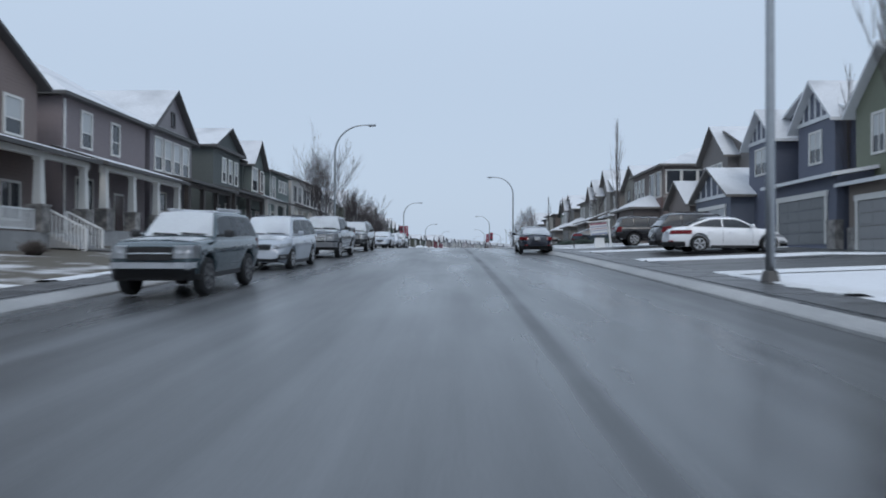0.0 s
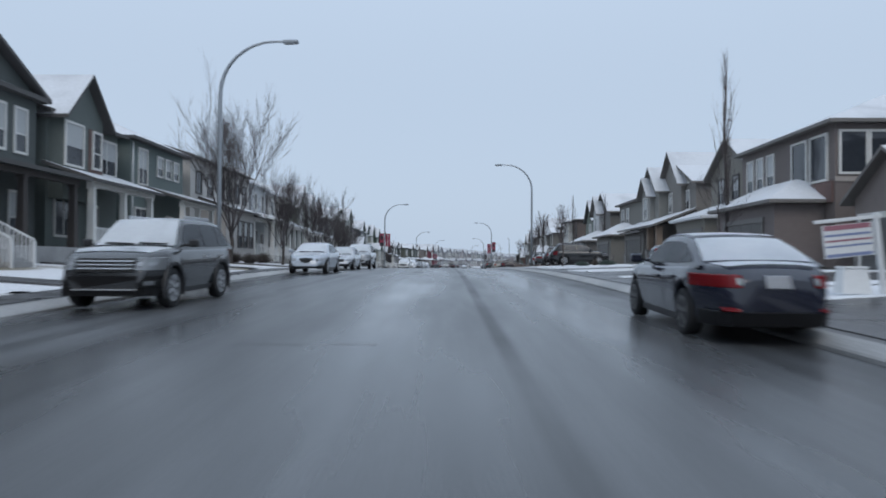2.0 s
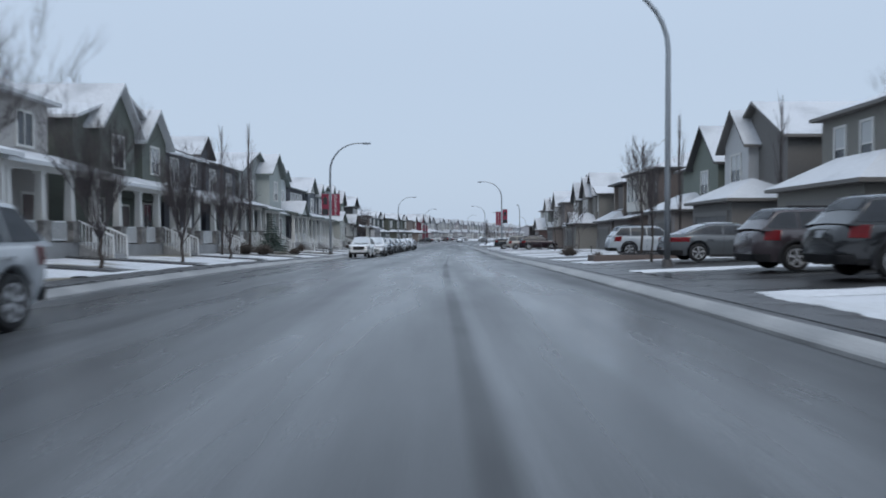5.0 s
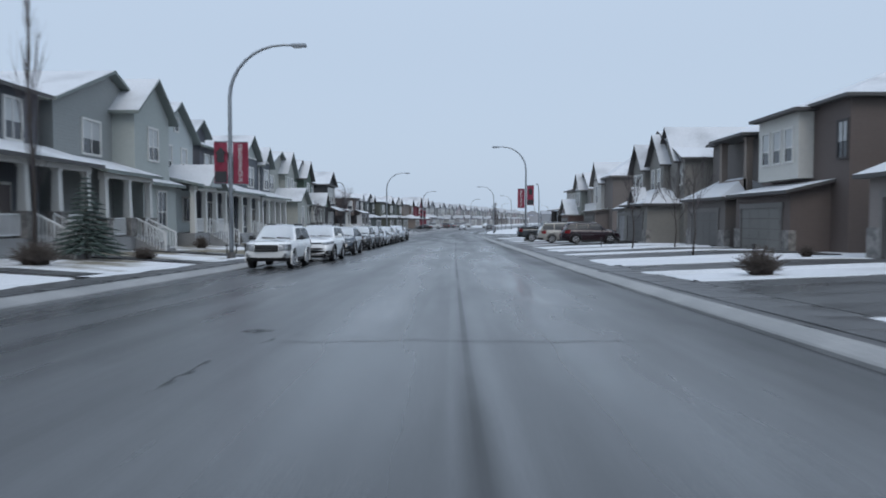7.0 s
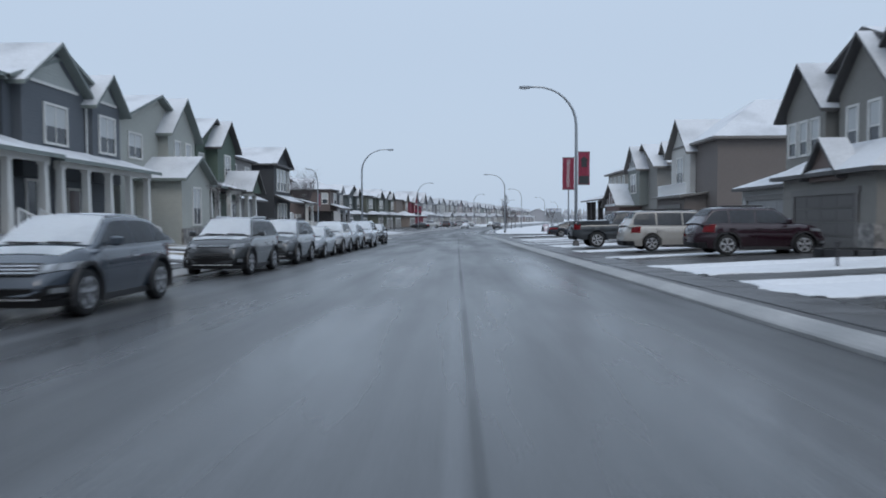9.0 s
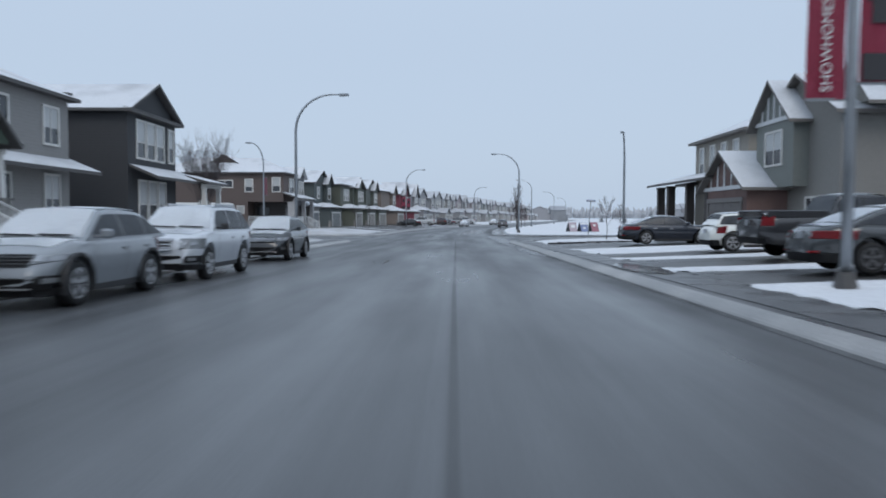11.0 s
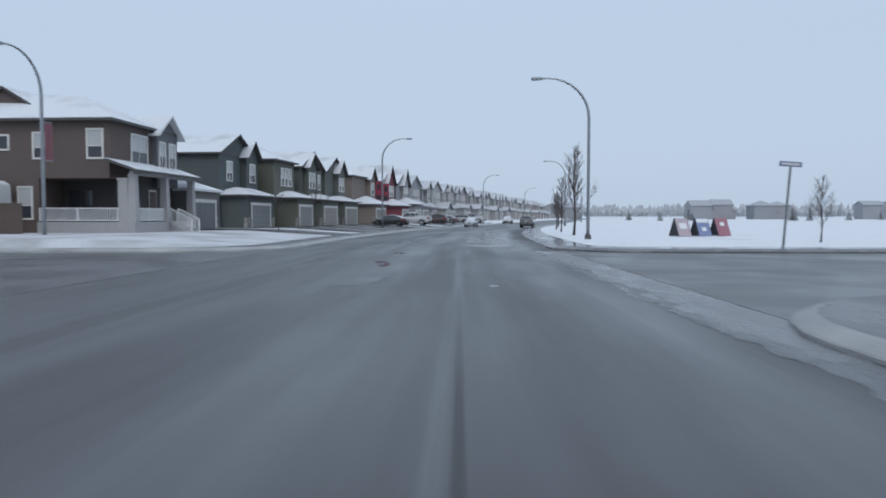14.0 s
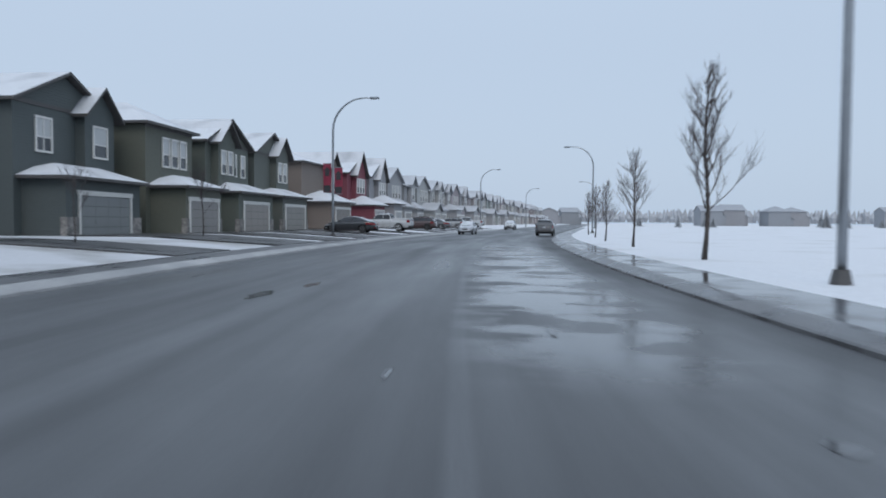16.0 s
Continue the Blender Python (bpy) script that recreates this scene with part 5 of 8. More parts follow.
    h.window(-0.0, 5.8, 0.9, 1.2, 8.0, "n", blind=1)
    h.garage(1.0, 8.4, 2.6, 3.4, "hip", 1.3, None, (0.105, 0.099, 0.094), back=1)
    h.wing(3.2, 5.6, -2.8, -2.0, 3.2, 3.5, "gable", 1.3, (0.11, 0.08, 0.07), over=0.25)
    h.garage(9.0, 15.6, 1.6, 3.2, "hip", 1.3, (0.26, 0.26, 0.25), (0.24, 0.24, 0.24), back=4)
    # brown house with white balcony
    h = right_house(181.4, 190.4, 16.4, (0.105, 0.09, 0.083), "brown house with white balcony and tall front gable", "hip", 7.1, 3.1)
    h.wing(4.2, 8.6, -0.4, 6, 3.4, 6.9, "gable", 2.2, (0.36, 0.35, 0.33)), h.window(6.4, 5.4, 1.4, 1.9, -0.4, blind=1)
    h.railing(2.0, 8.6, -1.4, 3.5), h.garage(2.0, 8.6, 1.5, 3.4, "shed", 0.2, None, (0.110, 0.105, 0.099), back=0.1)
    # grey house with boarded gables
    h = right_house(199.6, 207.2, 17.6, (0.15, 0.145, 0.135), "grey-green house with boarded gables and brick garage", "gable", 6.9, 2.2)
    h.wing(3.0, 7.4, -0.8, 6, 3.4, 7.0, "gable", 2.0, (0.13, 0.14, 0.13)), h.sticks(3.0, 7.4, -0.8, 7.0, 2.0)
    h.window(5.2, 5.5, 1.9, 1.7, -0.8, blind=1)
    h.wing(-0.8, 2.2, 1.0, 5, 7.2, 7.4, "gable", 1.6)
    h.garage(5.2, 11.6, 2.2, 3.5, "gable", 2.0, M_BRICK, (0.121, 0.110, 0.105), sticks=True, back=4)
    h.window(2.6, 2.0, 1.0, 1.5)
    # corner house with tall timber porch
    h = right_house(209.6, 219.0, 17.4, (0.19, 0.175, 0.15), "taupe corner house with dark timber wraparound porch", "hip", 7.2, 2.2, "dark")
    h.dark = False
    h.row(0.8, 9.0, 5.9, 4, 0.8, 1.8, blind=1)
    h.wing(0.6, 12.4, -2.2, 0.0, 3.9, 4.3, "shed", 0.6, walls=False, fascia=M_FASCIA)
    h.wing(9.4, 12.4, -0.0, 9, 3.9, 4.3, "hip", 0.4, walls=False, fascia=M_FASCIA)
    bm = bmesh.new()
    h.slab(bm, 1.0, 12.2, -2.1, -0.02, 0.0, 1.0)
    h.slab(bm, 9.42, 12.2, -0.02, 8.8, 0.0, 1.0)
    part("porch_deck", bm, M_CONC, h.root)
    for u, v in ((1.4, -1.8), (5.2, -1.8), (9.4, -1.8), (11.9, -1.8), (11.9, 3.4), (11.9, 8.4)):
        h.post(u, v, 1.0, 4.2, 0.5, 1.0, M_POST)
    h.railing(5.6, 9.2, -1.8, 1.0, 0.95, M_BLACK), h.railing(9.7, 11.6, -1.8, 1.0, 0.95, M_BLACK)
    h.steps(2.0, 4.6, -2.1, 1.0, 0.3, 4, False)


build_right()


def build_far_left():
    # brown corner house past the side street
    h = House(-1, 255.0, 9.4, off=-22.2, label="long brown corner house with pale porch and white railings", color=(0.075, 0.056, 0.05), trim="dark")
    h.wing(0, 9.0, 0, 17, 3.95, 7.5, "hip", 2.2)
    bm = bmesh.new()
    h.slab(bm, 0, 9.0, 4.6, 17, 0.2, 3.95)
    part("wall", bm, siding(h.color), h.root)
    # set-back lower wall, the recess's shade put into a darker siding colour
    bm = bmesh.new()
    h.slab(bm, 2.6, 9.0, 0, 4.59, 0.2, 3.95)
    part("wall", bm, siding((0.05, 0.045, 0.045)), h.root)
    bm = bmesh.new()
    h.slab(bm, -0.3, 2.58, 0.0, 4.58, 0.1, 1.2)
    part("corner_deck", bm, M_PORCH, h.root)
    h.post(0.05, -0.95, 1.2, 3.95, 0.62, 1.0, M_PORCH)
    h.railing(-0.6, 2.0, -0.2, 1.2, axis="v")
    h.railing(2.02, 4.5, -0.2, 1.2, axis="v")
    h.window(2.6, 2.5, 1.6, 1.5, 3.4, "n", "v")
    h.wing(5.6, 8.9, -0.4, 5, 3.6, 7.45, "gable", 1.2, (0.08, 0.084, 0.092), fascia=M_FASCIA_W)
    h.window(3.8, 6.0, 2.1, 1.9, -0.02, mull="v", blind=1, dark=False), h.window(6.4, 5.9, 0.8, 1.7, -0.4, blind=1, dark=False), h.window(8.0, 5.9, 0.9, 1.7, -0.4, blind=1, dark=False)
    h.window(0, 6.1, 0.9, 1.7, 0.9, "n", "h", blind=1, dark=False), h.window(0, 6.2, 1.9, 0.8, 7.5, "n", "v", dark=False), h.window(0, 6.0, 0.9, 1.5, 4.4, "n", "h", blind=1, dark=False), h.window(0, 2.4, 0.8, 1.9, 5.5, "n", "h", blind=1, dark=False)
    h.wing(2.6, 6.6, 6, 11, 7.7, 8.5, "side", 1.5, over=0.3)
    h.porch(-0.3, 9.0, 1.7, 1.2, 4.4, 3, color=M_PORCH, step_u=1, pier=0.0, rise=0.7, post_w=0.55, mat_post=M_PORCH)
    h.window(1.6, 2.6, 1.4, 1.7), h.door(5.6, 1.2)
    h.dark = False
    h.garage(9.3, 14.6, 1.2, 3.5, "hip", 1.1, (0.13, 0.125, 0.12), (0.13, 0.14, 0.15), back=4, fascia=M_FASCIA_W)
    specs = [
        (275.0, 283.4, (0.05, 0.06, 0.06), "dark grey-green house with twin front gables and garage", "gable", ((5.2, 8.2, 1.4),), (0.2, 0.21, 0.21)),
        (284.4, 290.8, (0.075, 0.08, 0.064), "olive house with shallow hip roof and garage", "hip", (), (0.24, 0.23, 0.22)),
        (292.4, 300.4, (0.068, 0.077, 0.066), "dark green house with a steep gable and garage", "gable", ((1.0, 4.0, 1.4),), (0.28, 0.26, 0.24)),
        (301.2, 308.6, (0.08, 0.088, 0.078), "grey-green house with a steep gable and garage", "gable", ((3.6, 6.6, 1.5),), (0.26, 0.25, 0.23)),
        (312.0, 322.4, (0.14, 0.115, 0.10), "brown house with low hip roof and stone front", "hip", ((6.8, 9.8, 1.6),), (0.24, 0.22, 0.2)),
        (326.0, 333.6, (0.13, 0.035, 0.048), "red house with steep gable and white garage", "gable", ((1.6, 5.4, 2.6),), (0.4, 0.4, 0.4)),
        (334.8, 342.0, (0.20, 0.20, 0.21), "grey gabled house with pale garage door", "gable", ((2.2, 5.8, 2.6),), (0.4, 0.4, 0.4)),
    ]
    rnd = random.Random(7)
    y = 343.4
    # walls of the far row, paled in colour in place of haze
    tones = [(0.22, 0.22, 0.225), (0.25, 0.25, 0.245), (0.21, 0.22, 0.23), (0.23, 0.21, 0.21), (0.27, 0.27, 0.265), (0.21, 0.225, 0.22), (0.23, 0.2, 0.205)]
    while y < 640:
        w = rnd.uniform(7.0, 9.4)
        g0 = rnd.uniform(0.4, w - 3.6)
        g = ((g0, g0 + rnd.uniform(2.4, 3.6), rnd.uniform(1.2, 1.9)),) if rnd.random() < 0.5 else ()
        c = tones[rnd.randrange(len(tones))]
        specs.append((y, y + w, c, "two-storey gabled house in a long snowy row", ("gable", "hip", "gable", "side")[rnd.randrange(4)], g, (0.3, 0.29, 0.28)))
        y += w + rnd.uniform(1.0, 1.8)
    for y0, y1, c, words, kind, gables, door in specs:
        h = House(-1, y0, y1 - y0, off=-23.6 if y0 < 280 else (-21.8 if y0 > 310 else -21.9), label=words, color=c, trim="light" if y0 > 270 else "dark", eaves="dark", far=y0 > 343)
        h.wing(0, h.w, 0, 11, 0.2, 7.5 if y0 < 343 else 6.9 + 0.9 * ((y0 * 7) % 1), kind, 1.7 if kind == "hip" else 1.9)
        for a, b, r in gables:
            h.wing(a, b, -0.6, 5, 3.4, 7.6, "gable", r)
            n = {292.4: 2, 301.2: 2}.get(y0, 3 if r > 2.3 else 1)
            h.row(a + 0.3, b - 0.3, 5.9, n, 0.75 if n > 1 else 1.3, 1.7, -0.6, blind=1)
        if kind == "gable" and gables:
            if y0 < 290 or y0 > 310:
                h.window(2.4 if gables[0][0] > 3 else h.w - 2.4, 5.9, 1.2, 1.7, mull="vh", blind=1)
        if not gables:
            h.row(2.0, h.w - 0.8, 5.9, 3, 0.8, 1.8, blind=1)
        if y0 < 310:
            h.garage(0.6, h.w - 0.5, 2.4, 3.45, "hip", 0.75, None, door, back=1)
            h.belt(0, h.w, 0, 7.35, M_FASCIA)
        else:
            g0 = 0.4 if y0 < 343 else 0.4 + (y0 * 3) % 2
            h.garage(g0, g0 + min(5.8, h.w * 0.6), 3.4 if y0 < 343 else 1.4 + (y0 * 5) % 2, 3.3 + 0.5 * ((y0 * 11) % 1), "hip" if (y0 * 13) % 1 < 0.5 or y0 < 343 else "gable", 1.2, None, door, back=1, stone=y0 < 320)
        if 290 < y0 < 310:
            h.row(4.3, h.w - 0.3, 5.9, 2, 0.7, 1.7, mull="h", blind=1)


build_far_left()

# ---- street lamps ----
def street_lamp(y, off_x, side, height=9.7, reach=3.2, label="tall galvanised street lamp with curved arm", z_base=None, rz=0.0):
    """A pole with a curved arm that reaches over the road: side -1 stands on the left and reaches right."""
    z = yard(y, off_x - cx(y)) if z_base is None else z_base
    root = thing("street_lamp", pose(off_x, y, z, 0, 0, rz), label, "street lamp", group="street lamps")
    s = -side
    verts, faces = [], []
    r = 2.4
    path = [Vector((0, 0, 0.1)), Vector((0, 0, 2.5)), Vector((0, 0, 5.0)), Vector((0, 0, height - r))]
    for k in range(1, 9):
        a = math.pi / 2 * k / 8
        path.append(Vector((s * (r - r * math.cos(a)) * reach * 0.78 / r, 0, height - r + r * math.sin(a))))
    path.append(Vector((s * reach * 0.95, 0, height - 0.02)))
    radii = [0.105 - 0.06 * i / (len(path) - 1) for i in range(len(path))]
    tube(verts, faces, path, radii, 10)
    from_lists("pole", verts, faces, M_METAL, root)
    bm = bmesh.new()
    x0, x1 = sorted((s * (reach - 0.35), s * (reach + 0.35)))
    box(bm, x0, x1, -0.14, 0.14, height - 0.1, height + 0.06, 0, 0.04)
    head = part("lamp_head", bm, M_METAL, root)
    bm = bmesh.new()
    box(bm, x0 + 0.08, x1 - 0.25, -0.1, 0.1, height - 0.125, height - 0.1)
    part("lens", bm, M_HEAD, head)
    bm = bmesh.new()
    solid(bm, [(0.24 * math.cos(a), 0.24 * math.sin(a), -0.1) for a in frange(0, 5.5, 0.785)], [(0.16 * math.cos(a), 0.16 * math.sin(a), 0.28) for a in frange(0, 5.5, 0.785)])
    part("base", bm, M_FASCIA, root, "dark base cover")
    return root


def banner(root, side, lo, hi, w, words, letters, cloth=None):
    """A hanging banner on a lamp, between two brackets."""
    x0, x1 = (0.13, 0.13 + w) if side > 0 else (-0.13 - w, -0.13)
    bm = bmesh.new()
    n = 6
    grid = [[bm.verts.new((x0 + (x1 - x0) * i / 3, -0.012 + 0.02 * math.sin(i * 1.7 + k * 0.9), lo + (hi - lo) * k / n)) for i in range(4)] for k in range(n + 1)]
    for k in range(n):
        for i in range(3):
            bm.faces.new((grid[k][i], grid[k][i + 1], grid[k + 1][i + 1], grid[k + 1][i]))
    bmesh.ops.solidify(bm, geom=bm.faces[:], thickness=0.012)
    fab = part("banner", bm, cloth or M_RED, root, words)
    for z in (lo, hi):
        bm = bmesh.new()
        box(bm, min(x0, x1, 0), max(x0, x1, 0), -0.02, 0.02, z - 0.025, z + 0.025)
        part("bracket", bm, M_METAL, root)
    xm, zm = (x0 + x1) / 2, (lo + hi) / 2
    if letters:
        cu = bpy.data.curves.new("lettering", "FONT")
        cu.body, cu.size, cu.extrude, cu.align_x, cu.align_y = letters, 0.275, 0.004, "CENTER", "CENTER"
        tmp = new("tmp_text", cu)
        me = bpy.data.meshes.new_from_object(tmp.evaluated_get(bpy.context.evaluated_depsgraph_get()))
        bpy.data.objects.remove(tmp)
        me.materials.clear()
        me.materials.append(M_WHITE)
        ob = new("lettering", me)
        ob.parent = fab
        ob.matrix_basis = pose(xm, -0.06, zm, 90, -90, 0)
    else:
        bm = bmesh.new()
        z = hi - 0.55
        solid(bm, [(xm + a, -0.05, z + b) for a, b in ((-0.26, 0.0), (0.26, 0.0), (0.0, 0.3))], [(xm + a, -0.06, z + b) for a, b in ((-0.26, 0.0), (0.26, 0.0), (0.0, 0.3))])
        box(bm, xm - 0.17, xm + 0.17, -0.06, -0.05, z - 0.4, z)
        part("house_mark", bm, M_BLACK, fab)
        bm = bmesh.new()
        box(bm, x0 + 0.04, x1 - 0.04, -0.06, -0.05, lo + 0.05, lo + 0.55)
        part("picture_patch", bm, M_BLACK, fab)


def build_lamps():
    for y, x, side in ((-10, -9.8, -1), (61.4, -11.0, -1), (136.3, -11.2, -1), (213.3, -11.05, -1), (16.0, 6.8, 1), (98.6, 6.95, 1), (179.1, 6.75, 1), (255.8, 7.8, 1)):
        ob = street_lamp(y, x, side, {61.4: 10.4, 255.8: 9.8, 179.1: 9.9, 98.6: 9.9}.get(y, 9.75))
        if y == 136.3:
            banner(ob, -1, 3.45, 5.36, 0.62, "red banner with a dark house mark", "")
            banner(ob, 1, 3.42, 5.34, 0.70, "red banner lettered in white", "SHOWHOMES")
        if y == 179.1:
            banner(ob, -1, 3.5, 5.5, 0.72, "red banner lettered in white", "SHOWHOMES")
            banner(ob, 1, 3.8, 5.85, 0.72, "red banner with a dark house mark", "")
    for y, off, side in ((294, -12.4, -1), (330, 8.2, 1), (366, -11.5, -1), (405, 8.2, 1), (437, -10.5, -1), (480, 8.2, 1)):
        x, yy, rz = spot(y, off)
        ob = street_lamp(yy, x, side, 10.5, z_base=gz(y) + 0.15, rz=rz)
        if y == 294:
            banner(ob, -1, 3.4, 5.6, 0.62, "red banner with a dark house mark", "")
            banner(ob, 1, 3.3, 5.3, 0.62, "red banner with a dark house mark", "")
    # lamps of the side street, seen end on
    street_lamp(226.0, 13.8, 1, 8.9, 1.5, "street lamp on the side street", gz(222), 70)
    ob = street_lamp(250.6, -23.0, -1, 10.6, 2.2, "street lamp on the side street with red banners", gz(251), -125)
    banner(ob, -1, 4.6, 6.7, 0.42, "faded pink banner", "", M_PINK)


build_lamps()

# ---- vehicles ----
# length, width, height, wheelbase, wheel radius, hood height, belt height, hood end, roof start, roof end, tail end, tail height; shares of the length from the nose
KINDS = {
    "suv": dict(L=4.60, W=1.86, H=1.69, wb=2.68, r=0.36, hood=1.09, belt=1.10, c=(0.245, 0.40, 0.87, 0.985), tail=1.12, nose=0.97, deck=0.0, plan=(0.66, 0.66), rake=(0.24, 0.11)),
    "boxy": dict(L=4.55, W=1.75, H=1.72, wb=2.66, r=0.38, hood=1.12, belt=1.14, c=(0.30, 0.42, 0.92, 0.99), tail=1.14, nose=1.06, deck=0.0, plan=(0.34, 0.80), rake=(0.08, 0.08)),
    "two_door": dict(L=4.45, W=1.74, H=1.67, wb=2.55, r=0.36, hood=1.06, belt=1.10, c=(0.31, 0.44, 0.92, 0.99), tail=1.10, nose=0.99, deck=0.0, plan=(0.40, 0.76), rake=(0.12, 0.08)),
    "big_suv": dict(L=4.92, W=1.98, H=1.80, wb=2.82, r=0.39, hood=1.16, belt=1.18, c=(0.26, 0.41, 0.85, 0.985), tail=1.18, nose=1.03, deck=0.0, plan=(0.62, 0.68), rake=(0.22, 0.14)),
    "minivan": dict(L=5.15, W=1.98, H=1.75, wb=3.08, r=0.34, hood=1.06, belt=1.10, c=(0.19, 0.36, 0.91, 0.99), tail=1.10, nose=0.86, deck=0.0, plan=(0.70, 0.64), rake=(0.30, 0.12)),
    "sedan": dict(L=4.90, W=1.85, H=1.47, wb=2.82, r=0.34, hood=0.96, belt=0.97, c=(0.26, 0.44, 0.68, 0.88), tail=1.04, nose=0.78, deck=1.0, plan=(0.90, 0.56), rake=(0.30, 0.14)),
    "small_sedan": dict(L=4.45, W=1.72, H=1.43, wb=2.62, r=0.31, hood=0.90, belt=0.93, c=(0.25, 0.42, 0.70, 0.90), tail=0.98, nose=0.72, deck=1.0, plan=(0.80, 0.58), rake=(0.30, 0.12)),
    "hatch": dict(L=3.9, W=1.72, H=1.45, wb=2.5, r=0.33, hood=0.97, belt=0.98, c=(0.27, 0.38, 0.90, 0.985), tail=0.98, nose=0.82, deck=0.0, plan=(0.55, 0.66), rake=(0.2, 0.12)),
    "crossover": dict(L=4.72, W=1.89, H=1.62, wb=2.76, r=0.37, hood=1.05, belt=1.08, c=(0.235, 0.43, 0.76, 0.985), tail=1.12, nose=0.88, deck=0.0, plan=(0.85, 0.58), rake=(0.36, 0.20)),
    "pickup": dict(L=5.75, W=2.0, H=1.90, wb=3.55, r=0.41, hood=1.24, belt=1.26, c=(0.27, 0.37, 0.59, 0.645), tail=1.26, nose=1.15, deck=1.0, plan=(0.42, 0.78), rake=(0.10, 0.05)),
}
CAR = {}


def car_master(kind, color, snowy, chrome):
    """One vehicle at the origin, nose towards -y, with its parts."""
    k = KINDS[kind]
    L, W, H, r = k["L"], k["W"], k["H"], k["r"]
    pm = paint(color)
    glass = M_SIDEGLASS
    root = thing("car", Matrix.Identity(4), "car", "car")
    hw, y0 = W / 2, -L / 2
    fx = y0 + (L - k["wb"]) * (0.44 if kind != "pickup" else 0.42)
    wheels = (fx, fx + k["wb"])
    c = [y0 + L * q for q in k["c"]]
    zb, ra = r * {"boxy": 1.0, "pickup": 1.0, "two_door": 0.95, "big_suv": 0.8}.get(kind, 0.66), r + 0.075
    round_l, q_end = k["plan"]

    def warp(bm_):
        """Leans the nose and the tail back above the bumpers and tucks them under below."""
        zm_ = zb + 0.32 * (k["nose"] - zb)
        for v in bm_.verts:
            for s_, rk, zt_ in ((-1, k["rake"][0], k["nose"]), (1, k["rake"][1], k["tail"])):
                e_ = L / 2 - s_ * v.co.y
                if e_ < 0.9:
                    f_ = 1 - max(0.0, e_) / 0.9
                    up = max(0.0, min(1.25, (v.co.z - zm_) / (zt_ - zm_)))
                    dn = max(0.0, min(1.0, (zm_ - v.co.z) / (zm_ - zb)))
                    v.co.y -= s_ * f_ * (rk * up ** 1.6 + 0.09 * dn)

    def cpart(name, bm_, material, parent=None, label="", smooth_angle=None):
        warp(bm_)
        return part(name, bm_, material, parent, label, smooth_angle)

    def low(y):
        e = min(y - y0, -y0 - y)
        z = zb + 0.10 * max(0.0, 1 - e / 0.4)
        for w in wheels:
            d = abs(y - w)
            if d < ra:
                z = max(z, r + math.sqrt(ra * ra - d * d))
        return z

    def top(y):
        q = (y - y0) / L
        q0, q1, q2, q3 = k["c"]
        if q < q0:
            e = max(0.0, q / q0)
            return k["nose"] + (k["hood"] - k["nose"]) * (1 - (1 - e) ** 2.2)
        if q > q3:
            return k["tail"] - 0.05 * (q - q3) / (1.001 - q3)
        return k["hood"] + (k["tail"] - k["hood"]) * (q - q0) / (q3 - q0)

    def half(y):
        e = max(0.0, min(y - y0, -y0 - y))
        return hw * (q_end + (1 - q_end) * math.sqrt(min(1.0, e / round_l))) if e < round_l else hw

    def end_y(x, s):
        """Plan of the nose (s -1) or the tail (s 1) at x."""
        q = abs(x) / hw
        d = round_l * (max(0.0, q - q_end) / (1 - q_end)) ** 2
        return s * (L / 2 - d)

    ys = sorted(set(frange(y0 + 0.5, -y0 - 0.5, L / 20) + [w + ra * q for w in wheels for q in (-1.03, -0.99, -0.93, -0.8, -0.6, -0.3, 0, 0.3, 0.6, 0.8, 0.93, 0.99, 1.03)] + [s * (L / 2 - d) for s in (-1, 1) for d in (0.0, 0.006, 0.02, 0.05, 0.09, 0.14, 0.2, 0.28, 0.36, 0.42)]))
    tall = kind in ("pickup", "big_suv", "boxy", "two_door")
    bm = bmesh.new()
    rings = []
    for y in ys:
        e = min(y - y0, -y0 - y)
        w, zl, zt = half(y), low(y), top(y)
        drop = (0.10 if tall else 0.17) * max(0.0, 1 - e / 0.30) ** 2
        zl = max(zl, zb + 0.10 * max(0.0, 1 - e / 0.2) ** 2)
        zt -= drop
        zs = zb + (zt - zb) * 0.60
        zm = max(zl + 0.02, zb + (zt - zb) * 0.36)
        zs = max(zs, zm + 0.03)
        zt = max(zt, zs + 0.06)
        pts = [(0, zb + 0.03), (w - 0.3, zb + 0.03), (w - 0.28, zl), (w - 0.10, zl), (w - 0.065, min(zm, zl + 0.10)), (w - 0.03, zm), (w, zs), (w - 0.025, zt - 0.09), (w - 0.075, zt - 0.025), (w * 0.86, zt), (w * 0.5, zt + 0.025), (0, zt + 0.035)]
        rings.append([bm.verts.new((x, y, z)) for x, z in pts] + [bm.verts.new((-x, y, z)) for x, z in pts[-2:0:-1]])
    n = len(rings[0])
    for a, b in zip(rings, rings[1:]):
        for i in range(n):
            bm.faces.new((a[i], a[(i + 1) % n], b[(i + 1) % n], b[i]))
    bm.faces.new(rings[0]), bm.faces.new(rings[-1][::-1])
    cpart("body", bm, pm, root, "", 36)

    # cabin: one height field over the belt, with sides that lean in
    wb_, wt, zr = hw * 0.94, hw * 0.71, H - 0.03

    def ztop(y):
        if y < c[1]:
            t = (y - c[0]) / (c[1] - c[0])
            za = top(c[0]) - 0.02
            return za + (zr - za) * (t + 0.16 * t * (1 - t)) * 0.985
        if y > c[2]:
            t = (c[3] - y) / (c[3] - c[2])
            za = top(min(c[3], -y0 - 0.03)) - 0.02
            return za + (zr - 0.03 - za) * (t + 0.22 * t * (1 - t)) * 0.985
